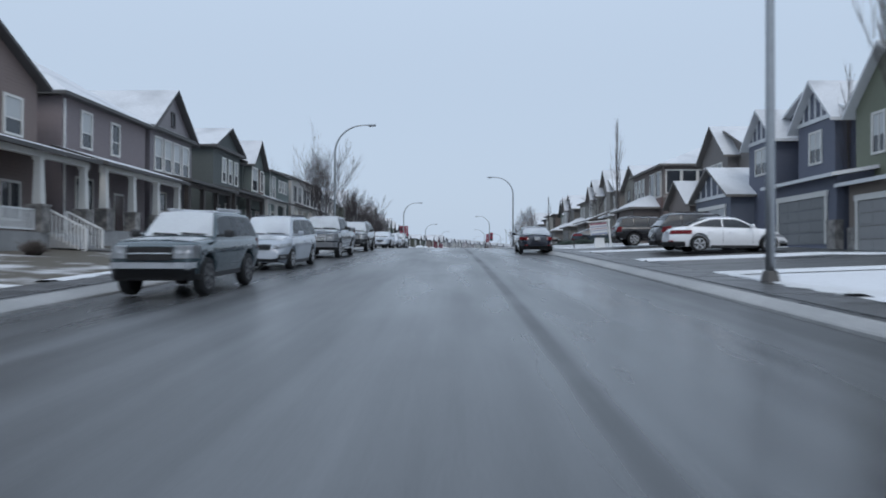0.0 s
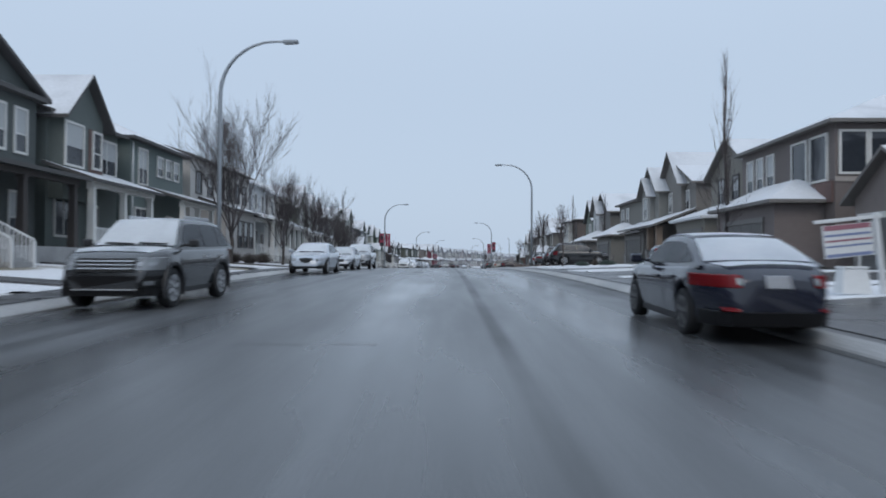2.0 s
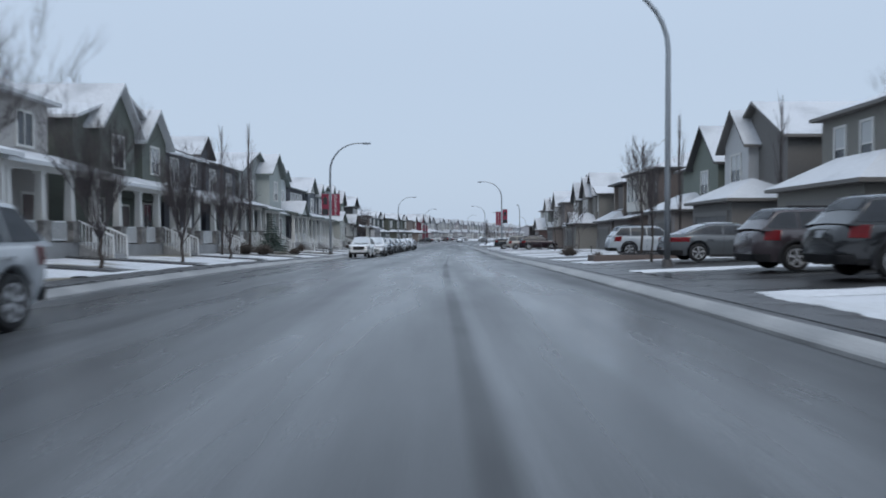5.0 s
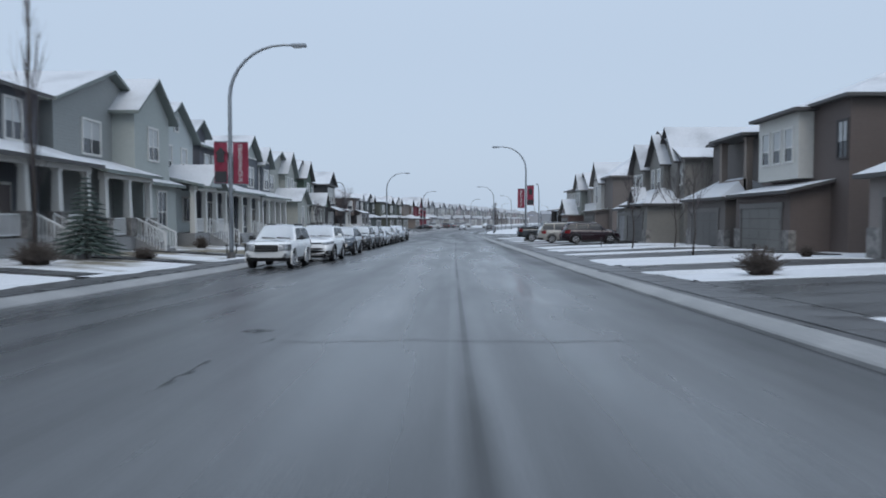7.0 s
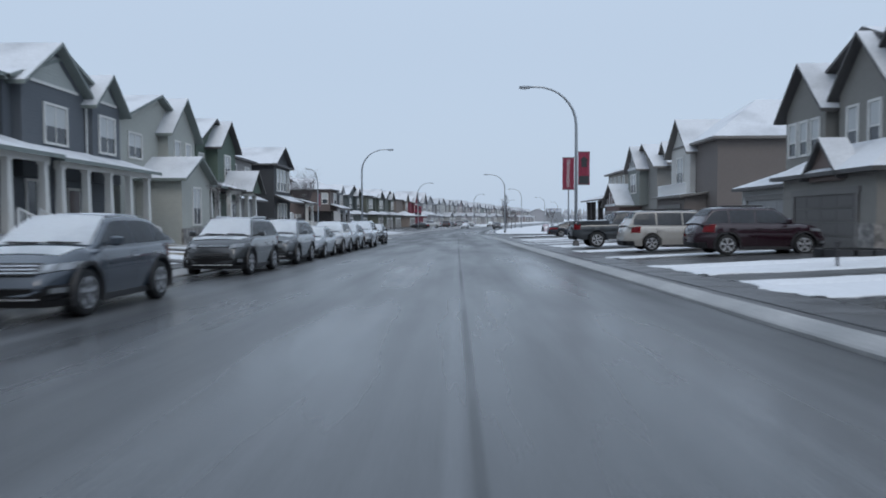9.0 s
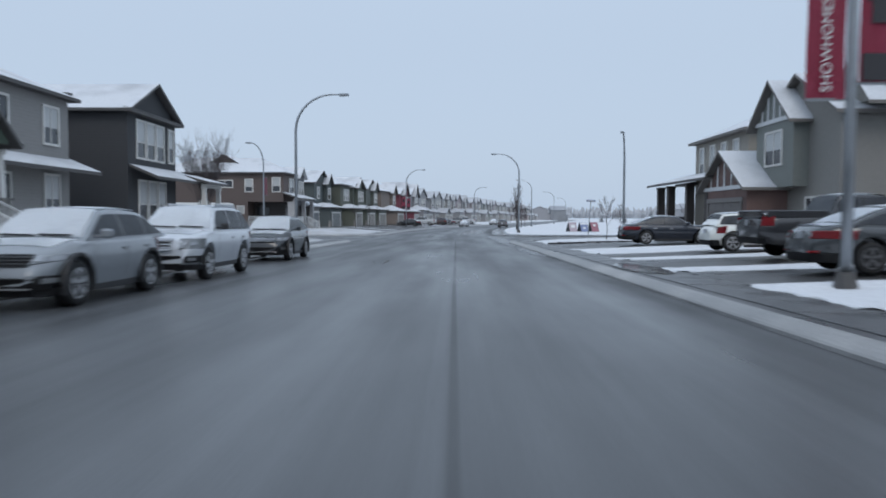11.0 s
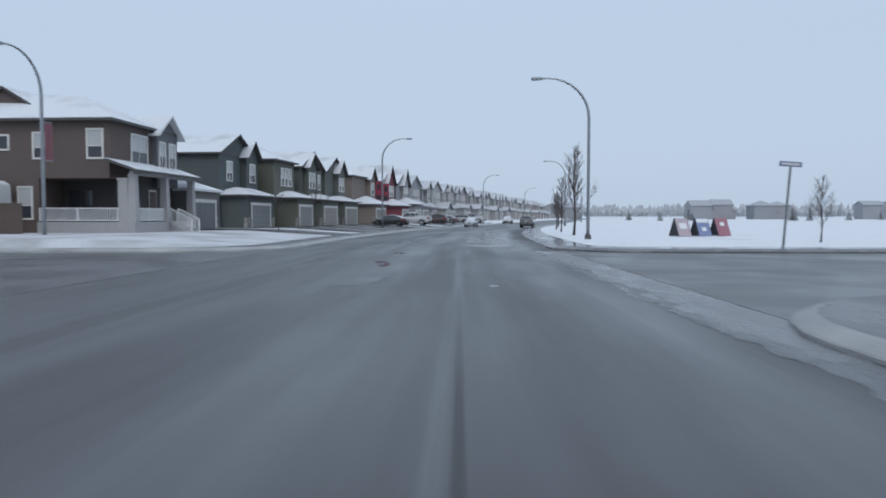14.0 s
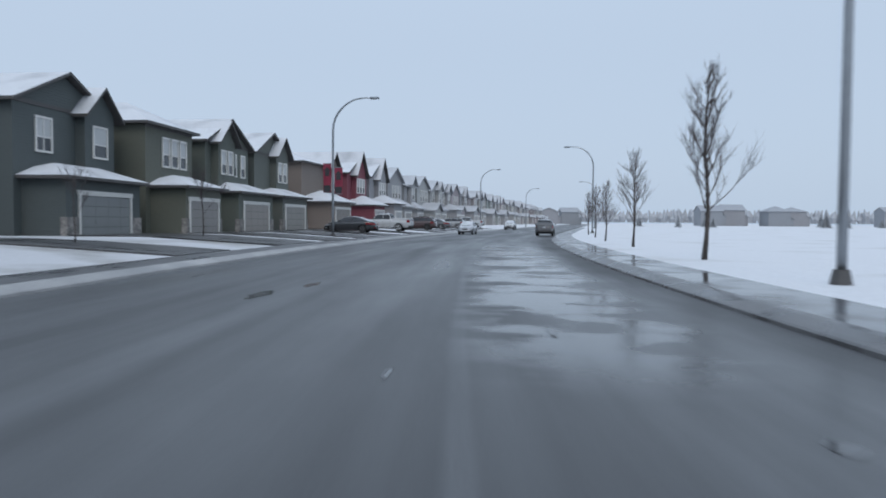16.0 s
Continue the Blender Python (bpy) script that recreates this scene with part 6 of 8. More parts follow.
        t = (y - c[1]) / (c[2] - c[1])
        return zr * 0.985 + 0.055 * 4 * t * (1 - t) * 0.7 + (0.985 * -0.03 + 0.02) * t

    def wide(y, z):
        zb_ = top(y) - 0.04
        t = max(0.0, min(1.0, (z - zb_) / max(0.05, zr - zb_)))
        taper = 1 - 0.05 * abs((y - (c[1] + c[2]) / 2) / (L / 2)) ** 2
        return (wb_ + (wt - wb_) * t ** 1.15) * taper

    bm = bmesh.new()
    prev = None
    for y in sorted(set(frange(c[0], c[1], (c[1] - c[0]) / 5) + frange(c[1], c[2], (c[2] - c[1]) / 6) + frange(c[2], c[3], (c[3] - c[2]) / 5))):
        zl, zt = top(y) - 0.06, max(ztop(y), top(y) - 0.045)
        hgt = zt - zl
        zs = [zl, zl + hgt * 0.35, zl + hgt * 0.7, zt - min(0.075, hgt * 0.2), zt - min(0.02, hgt * 0.1)]
        pts = [(wide(y, z), z) for z in zs[:4]] + [(wide(y, zs[3]) - min(0.05, hgt), zs[4])] + [(wide(y, zt) * 0.5, zt + 0.018), (0, zt + 0.026)]
        row = [bm.verts.new((x, y, z)) for x, z in pts] + [bm.verts.new((-x, y, z)) for x, z in pts[-2::-1]]
        if prev:
            for i in range(len(row) - 1):
                bm.faces.new((prev[i], prev[i + 1], row[i + 1], row[i]))
        prev = row
    cpart("cabin", bm, pm, root, "", 34)

    def patch(name, ya, yb, xq, material, label="", lift=0.012, inset=0.0):
        """A panel that lies on the cabin's top: windshield, rear window, roof snow."""
        b = bmesh.new()
        prev_ = None
        for y in frange(ya, yb, abs(yb - ya) / 6):
            dz = (ztop(y + 0.01) - ztop(y - 0.01)) / 0.02
            nn = Vector((0, -dz, 1)).normalized() * lift
            z = ztop(y)
            w = (wide(y, z - 0.03) - 0.05) * xq - inset
            row_ = []
            for q in (-1, -0.6, 0, 0.6, 1):
                zz = z + 0.026 * (1 - q * q * xq * xq) - 0.004
                row_.append(b.verts.new(Vector((q * w, y, zz)) + nn))
            if prev_:
                for i in range(4):
                    b.faces.new((prev_[i], prev_[i + 1], row_[i + 1], row_[i]))
            prev_ = row_
        bmesh.ops.solidify(b, geom=b.faces[:], thickness=0.02)
        return cpart(name, b, material, root, label, 40)

    d0, d3 = c[1] - c[0], c[3] - c[2]
    patch("windshield", c[0] + 0.10 * d0, c[1] - 0.02 * d0, 0.97, M_SLUSH if snowy else M_SIDEGLASS, "windshield under a film of slush" if snowy else "")
    patch("rear_window", c[2] + 0.06 * d3, c[3] - (0.10 if k["deck"] else 0.45) * d3, 0.95, M_CSNOW if k["deck"] and kind != "pickup" and snowy else glass, "rear window under a film of snow" if k["deck"] and kind != "pickup" and snowy else "")
    patch("roof_snow", c[1] + 0.05, c[2] - 0.04, 0.96, M_CSNOW, "thin snow on the roof", 0.025)

    def fascia(name, x0, x1, z0, z1, s, material, parent=root, lift=0.02, label="", wrap=0.0, arch=0.0, droop=0.0):
        """A panel that follows the plan of the nose or the tail."""
        b = bmesh.new()
        prev_ = None
        m = 12 if abs(x1 - x0) > hw * 0.7 else 6
        for i in range(m + 1):
            x = x0 + (x1 - x0) * i / m
            y = end_y(x, s) + s * lift
            q_ = (abs(x) / max(abs(x0), abs(x1))) ** 2
            za, zc = z0 + wrap * 0.5 * abs(i / m) + arch * q_, z1 - droop * q_ + wrap * 0.35 * abs(i / m)
            zc = max(zc, za + 0.012)
            row_ = [b.verts.new((x, y - s * 0.035, za - 0.012)), b.verts.new((x, y, za)), b.verts.new((x, y - s * 0.015, zc)), b.verts.new((x, y - s * 0.06, zc + 0.012))]
            if prev_:
                for j in range(3):
                    b.faces.new((prev_[j], prev_[j + 1], row_[j + 1], row_[j]))
            prev_ = row_
        bmesh.ops.solidify(b, geom=b.faces[:], thickness=0.012)
        return cpart(name, b, material, parent, label)

    zn = top(y0 + 0.10) - 0.02
    tall_nose = kind in ("pickup", "big_suv", "boxy", "two_door")
    dark = sum(color) < 0.3
    gh = (0.30 if kind == "pickup" else 0.22) if tall_nose else 0.13
    gw = 0.50 if tall_nose else (0.34 if k["deck"] else 0.42)
    gz0, gz1 = zn - gh - 0.09, zn - 0.07
    if kind in ("sedan",):
        gz0, gz1 = zn - 0.27, zn - 0.06
    elif kind == "suv":
        gz0, gz1 = zn - 0.15, zn - 0.095
        gw = 0.47
    elif kind == "crossover":
        gz0, gz1 = zn - 0.22, zn - 0.05
        gw = 0.56
    elif kind == "big_suv":
        gz0, gz1 = zn - 0.30, zn - 0.06
        gw = 0.56 if dark else 0.38
    grille = fascia("grille", -hw * gw, hw * gw, gz0, gz1, -1, M_BLACKP, arch=0.15 if kind == "sedan" else 0.0, droop=0.02 if kind == "sedan" else 0.0)
    bars = {"pickup": 4, "boxy": 1, "two_door": 2, "suv": 1}.get(kind, 3)
    for i in range(bars):
        z = gz0 + (gz1 - gz0) * (i + 0.7) / (bars + 0.5)
        qw = (gw - 0.02) * (0.6 + 0.4 * (i + 1) / bars if kind == "sedan" else 1.0)
        fascia("grille_bar", -hw * qw, hw * qw, z, z + (0.035 if kind == "pickup" else 0.022 if chrome else 0.012), -1, M_CHROME if chrome else M_DARKBAR, grille, 0.034)
    if kind == "pickup":
        for x0_, x1_ in ((-gw, -gw + 0.07), (gw - 0.07, gw)):
            fascia("grille_surround", hw * x0_, hw * x1_, gz0, gz1, -1, M_CHROME, grille, 0.04)
    if kind == "big_suv" and not dark:
        for x0_, x1_, z0_, z1_ in ((-gw, -gw + 0.05, gz0, gz1), (gw - 0.05, gw, gz0, gz1), (-gw, gw, gz0 - 0.01, gz0 + 0.03), (-gw, gw, gz1 - 0.03, gz1 + 0.01)):
            fascia("grille_surround", hw * x0_, hw * x1_, z0_, z1_, -1, M_CHROME, grille, 0.042)
    if kind == "suv":
        fascia("upper_intake", -hw * 0.52, hw * 0.52, zb + 0.345, zb + 0.395, -1, M_BLACKP, lift=0.014)
    lg = {"sedan": (0.86, 0.05, 0.13), "small_sedan": (0.72, 0.05, 0.16), "suv": (0.66, 0.05, 0.29), "boxy": (0.93, 0.0, 0.19), "crossover": (0.84, 0.07, 0.24), "minivan": (0.70, 0.05, 0.15), "hatch": (0.6, 0.05, 0.15), "big_suv": (0.93 if dark else 0.60, 0.02, 0.33 if dark else 0.28)}.get(kind, (0.8, 0.02, 0.10))
    fascia("lower_grille", -hw * lg[0], hw * lg[0], zb + lg[1], zb + lg[2], -1, M_BLACKP, lift=0.014, droop=0.03 if kind == "suv" else 0.0)
    if kind in ("suv", "crossover", "big_suv", "hatch", "boxy", "two_door", "pickup"):
        fascia("front_valance", -hw * 0.985, hw * 0.985, zb - 0.03, zb + 0.07, -1, M_BLACKP, lift=0.012)
    if kind in ("suv", "crossover") or kind == "big_suv" and dark:
        fascia("skid_strip", -hw * 0.62, hw * 0.62, zb + 0.075, zb + 0.095, -1, M_RIM, lift=0.026)
    if chrome and kind in ("pickup", "boxy"):
        fascia("front_bumper", -hw * 0.96, hw * 0.96, zb + (0.20 if kind == "boxy" else 0.10), zb + 0.30, -1, M_CHROME, root, 0.06, "chrome front bumper")
    fascia("rear_bumper", -hw * 0.92, hw * 0.92, zb + 0.02, zb + 0.20, 1, M_BLACKP, root, 0.03)
    zt = k["tail"]
    fascia("number_plate", -0.16, 0.16, zt - 0.30, zt - 0.15, 1, M_PLATE)
    for s in (-1, 1):
        if tall_nose:
            lz0, lz1, la = gz0 + 0.03, zn - 0.05, (gw if dark or kind != "big_suv" else 0.52) + 0.02
        else:
            lz0, lz1, la = zn - 0.20, zn - 0.09, 0.50
        lamp = fascia("headlight", s * hw * la, s * hw * 0.985, lz0, lz1, -1, M_HEAD, root, 0.014, "", 0.0 if tall_nose else 0.16)
        for q in (0.66, 0.84):
            fascia("lamp_bowl", s * hw * (q - 0.05), s * hw * (q + 0.05), (lz0 + lz1) / 2 - 0.03 + (0 if tall_nose else 0.03), (lz0 + lz1) / 2 + 0.035 + (0 if tall_nose else 0.04), -1, M_CHROME, lamp, 0.02)
        if kind in ("suv", "crossover", "big_suv", "minivan", "small_sedan"):
            fascia("fog_pocket", s * hw * 0.70, s * hw * 0.94, zb + 0.14, zb + 0.27, -1, M_BLACKP, root, 0.018)
        fascia("fog_lamp", s * hw * 0.76, s * hw * 0.88, zb + 0.17, zb + 0.24, -1, M_HEAD, root, 0.03)
        if k["deck"] and kind != "pickup":
            fascia("tail_light", s * hw * 0.50, s * hw * 0.985, zt - 0.29, zt - 0.14, 1, M_TAIL, root, 0.016)
            fascia("reverse_lamp", s * hw * 0.50, s * hw * 0.58, zt - 0.26, zt - 0.17, 1, M_HEAD, root, 0.024)
            fascia("reflector", s * hw * 0.55, s * hw * 0.75, zb + 0.22, zb + 0.25, 1, M_TAIL, root, 0.03)
        else:
            fascia("tail_light", s * hw * 0.86, s * hw * 0.99, zt - 0.30, zt - 0.05, 1, M_TAIL, root, 0.016)
        # side windows
        cuts = {"sedan": (0.10, 0.50, 0.90), "small_sedan": (0.10, 0.50, 0.90), "pickup": (0.12, 0.56, 0.93), "hatch": (0.11, 0.58, 0.95), "two_door": (0.10, 0.46, 0.94)}.get(kind, (0.09, 0.41, 0.68, 0.95))
        span = c[3] - c[0]
        for a, b2 in zip(cuts, cuts[1:]):
            ya, yb = c[0] + span * a + 0.03, c[0] + span * b2 - 0.03
            b = bmesh.new()
            prev_ = None
            for y in frange(ya, yb, (yb - ya) / 6):
                z0, z1 = top(y) + 0.025, min(zr - 0.085, ztop(y) - 0.085)
                z1 = max(z1, z0 + 0.015)
                row_ = [b.verts.new((s * (wide(y, z) + 0.008), y, z)) for z in (z0, (z0 + z1) / 2, z1)]
                if prev_:
                    for i in range(2):
                        b.faces.new((prev_[i], prev_[i + 1], row_[i + 1], row_[i]))
                prev_ = row_
            bmesh.ops.solidify(b, geom=b.faces[:], thickness=0.012)
            cpart("side_window", b, M_FROST if snowy and sum(color) > 0.9 and kind in ("sedan", "small_sedan") else glass, root)
        # door seams and arch trims
        for q in cuts:
            ys_ = c[0] + span * q
            if wheels[0] + ra < ys_ < wheels[1] - ra * 0.4:
                b = bmesh.new()
                zt_ = top(ys_)
                line = [(0.057, zb + 0.12), (0.028, zb + (zt_ - zb) * 0.36), (-0.002, zb + (zt_ - zb) * 0.60), (0.022, zt_ - 0.09)]
                rows = [[b.verts.new((s * (hw - dx), ys_ + e, z)) for e in (-0.006, 0.006)] for dx, z in line]
                for r0, r1 in zip(rows, rows[1:]):
                    b.faces.new((r0[0], r0[1], r1[1], r1[0]))
                bmesh.ops.solidify(b, geom=b.faces[:], thickness=0.004)
                part("door_seam", b, M_BLACKP, root)
        if kind in ("suv", "crossover", "two_door") or kind == "big_suv" and dark:
            for wy in wheels:
                b = bmesh.new()
                arc = frange(-0.35, math.pi + 0.35, 0.25)
                rows = [[b.verts.new((s * (hw + dx), wy + (ra + dr) * math.cos(a), r + (ra + dr) * math.sin(a))) for dx, dr in ((-0.06, -0.01), (0.012, -0.01), (0.012, 0.045), (-0.03, 0.055))] for a in arc]
                for r0, r1 in zip(rows, rows[1:]):
                    for i in range(3):
                        b.faces.new((r0[i], r0[i + 1], r1[i + 1], r1[i]))
                part("arch_trim", b, pm if kind == "two_door" else M_BLACKP, root)
        # mirror, handles, sill
        bm = bmesh.new()
        my, mz = c[0] + 0.42 * d0, top(c[0]) + 0.03
        box(bm, *sorted((s * (hw + 0.03), s * (hw + 0.22))), my - 0.06, my + 0.08, mz, mz + 0.16, 0, 0.035)
        box(bm, *sorted((s * (hw - 0.16), s * (hw + 0.06))), my, my + 0.05, mz + 0.02, mz + 0.06)
        part("mirror", bm, pm if not tall_nose else M_BLACKP, root)
        for q in (0.36, 0.63)[: 1 if kind in ("hatch", "two_door") else 2]:
            bm = bmesh.new()
            yh = c[0] + span * q
            box(bm, *sorted((s * (hw - 0.04), s * (hw + 0.022))), yh, yh + 0.2, top(yh) - 0.20, top(yh) - 0.165)
            part("door_handle", bm, M_CHROME if chrome else pm, root)
        bm = bmesh.new()
        box(bm, *sorted((s * (hw - 0.16), s * (hw - 0.075))), wheels[0] + ra + 0.03, wheels[1] - ra - 0.03, zb - 0.05, zb + 0.07, 0, 0.015)
        part("sill", bm, M_BLACKP, root)
        for wy in wheels:
            verts, faces = [], []
            ring = [(0.0, r * 0.97), (0.02, r), (0.17, r), (0.205, r * 0.96), (0.215, r * 0.80), (0.205, r * 0.68)]
            m = 20
            xo = s * (hw - 0.235)
            for x, rr in ring:
                for i in range(m):
                    a = 2 * math.pi * i / m
                    verts.append((xo + s * x, wy + rr * math.cos(a), r + rr * math.sin(a)))
            for j in range(len(ring) - 1):
                faces.extend((j * m + i, j * m + (i + 1) % m, j * m + m + (i + 1) % m, j * m + m + i) for i in range(m))
            faces.append(tuple(range(m)))
            faces.append(tuple(range((len(ring) - 1) * m, len(ring) * m)))
            wheel = from_lists("wheel", verts, faces, M_RUBBER, root)
            bm = bmesh.new()
            R = r * 0.68
            xa, xb = xo + s * 0.185, xo + s * 0.214
            spokes = 6 if tall_nose else 5
            for i in range(spokes):
                a = 2 * math.pi * i / spokes + 0.3
                p = [(R * q * math.cos(a + d), R * q * math.sin(a + d)) for q, d in ((0.14, -0.6), (0.97, -0.19), (0.97, 0.19), (0.14, 0.6))]
                solid(bm, [(xa, wy + u, r + v) for u, v in p], [(xb, wy + u, r + v) for u, v in p])
            ringo = [(R * math.cos(2 * math.pi * i / 20), R * math.sin(2 * math.pi * i / 20)) for i in range(20)]
            for i in range(20):
                (u0, v0), (u1, v1) = ringo[i], ringo[(i + 1) % 20]
                quad = ((u0, v0, 1), (u1, v1, 1), (u1, v1, 0.88), (u0, v0, 0.88))
                solid(bm, [(xa, wy + u * f, r + v * f) for u, v, f in quad], [(xb, wy + u * f, r + v * f) for u, v, f in quad])
            part("rim", bm, M_RIM if sum(color) > 0.25 or not snowy or chrome and kind != "boxy" else M_DARKRIM, wheel)
        # wiper
        bm = bmesh.new()
        x0, x1 = (-0.62 * hw, -0.02 * hw) if s < 0 else (0.06 * hw, 0.66 * hw)
        yw = c[0] + 0.10 * d0
        solid(bm, [(x0, yw, ztop(yw) + 0.03), (x0, yw + 0.03, ztop(yw + 0.03) + 0.03), (x0, yw + 0.03, ztop(yw + 0.03) + 0.05), (x0, yw, ztop(yw) + 0.05)],
              [(x1, yw - 0.03, ztop(yw) + 0.035), (x1, yw, ztop(yw) + 0.035), (x1, yw, ztop(yw) + 0.055), (x1, yw - 0.03, ztop(yw) + 0.055)])
        part("wiper", bm, M_BLACKP, root)
        if kind in ("boxy", "big_suv", "suv", "minivan", "two_door"):
            bm = bmesh.new()
            box(bm, *sorted((s * wt * 0.84, s * (wt * 0.84 + 0.035))), c[1] + 0.35, c[2] - 0.35, zr + 0.02, zr + 0.085, 0, 0.01)
            part("roof_rail", bm, M_RIM if chrome else M_BLACKP, root)
    if snowy:
        for a, b2 in ((y0 + 0.20, c[0] - 0.03),) + (((c[3] + 0.03, -y0 - 0.16),) if k["deck"] and kind != "pickup" else ()):
            bm = bmesh.new()
            prev = None
            for y in frange(a, b2, 0.15):
                w = half(y)
                z = top(y) - 0.10 * max(0.0, 1 - min(y - y0, -y0 - y) / 0.17) ** 2
                row = [bm.verts.new((x * w, y, z + dz + 0.014)) for x, dz in ((-0.84, 0.0), (-0.5, 0.025), (0, 0.035), (0.5, 0.025), (0.84, 0.0))]
                if prev:
                    for i in range(4):
                        bm.faces.new((prev[i], prev[i + 1], row[i + 1], row[i]))
                prev = row
            bmesh.ops.solidify(bm, geom=bm.faces[:], thickness=0.02)
            cpart("hood_snow" if a < 0 else "boot_snow", bm, M_HOODSNOW if a < 0 else M_CSNOW, root, "thin film of snow", 40)
    if kind == "pickup":
        ya = c[3] + 0.10
        for x0, x1, ya_, yb_ in ((-hw * 0.96, -hw * 0.84, ya, -y0 - 0.22), (hw * 0.84, hw * 0.96, ya, -y0 - 0.22), (-hw * 0.8, hw * 0.8, -y0 - 0.16, -y0 - 0.06)):
            bm = bmesh.new()
            box(bm, x0, x1, ya_, yb_, zt - 0.08, zt + 0.14, 0, 0.025)
            part("bed_rail", bm, pm, root)
        bm = bmesh.new()
        box(bm, -hw * 0.83, hw * 0.83, ya, -y0 - 0.17, zt + 0.01, zt + 0.06)
        part("bed_snow", bm, M_CSNOW, root, "snow in the open bed")
        for s in (-1, 1):
            bm = bmesh.new()
            box(bm, *sorted((s * (hw - 0.02), s * (hw + 0.12))), wheels[0] + ra + 0.15, c[3] + 0.2, zb - 0.02, zb + 0.03, 0, 0.012)
            part("running_board", bm, M_RIM, root)
    return root


def car(kind, color, m, label, snowy=True, chrome=False, group=""):
    """A vehicle at the pose m. The first of its look is built, the others are copies."""
    key = (kind, color, snowy, chrome)
    if key not in CAR:
        ob = car_master(*key)
        ob.matrix_basis = m
        CAR[key] = ob
    else:
        ob = copy_thing(CAR[key], m)
    words = {"pickup": "pickup truck", "minivan": "minivan", "sedan": "sedan", "small_sedan": "sedan", "hatch": "hatchback"}.get(kind, "suv")
    ob["label"], ob["category"], ob["group"] = label, words, group or "parked vehicles"
    ob.name = words.replace(" ", "_")
    return ob


STREET_SIDE = -6.25      # the parked cars' street side, from the seam


def parked_left(kind, y, color, label, chrome=False, snowy=True, dx=0.0):
    w = KINDS[kind]["W"] / 2
    x = cx(y) + STREET_SIDE - w + dx
    tilt = math.degrees(math.atan((gz(y + 1.4) - gz(y - 1.4)) / 2.8))
    car(kind, color, pose(x, y, gz(y) + 0.01, tilt, 0, 0), label, snowy, chrome)


def parked_drive(kind, x_rear_wheel, y, color, label, chrome=False, snowy=True, dy=0.0):
    """A vehicle on a driveway on the right, its tail to the road."""
    k = KINDS[kind]
    x = x_rear_wheel + k["wb"] * 0.5
    car(kind, color, pose(x, y, yard(y, x - cx(y)) + 0.03, 0, 0, 90 + dy) @ pose(0, 0, 0, 0, 0, 0), label, snowy, chrome)


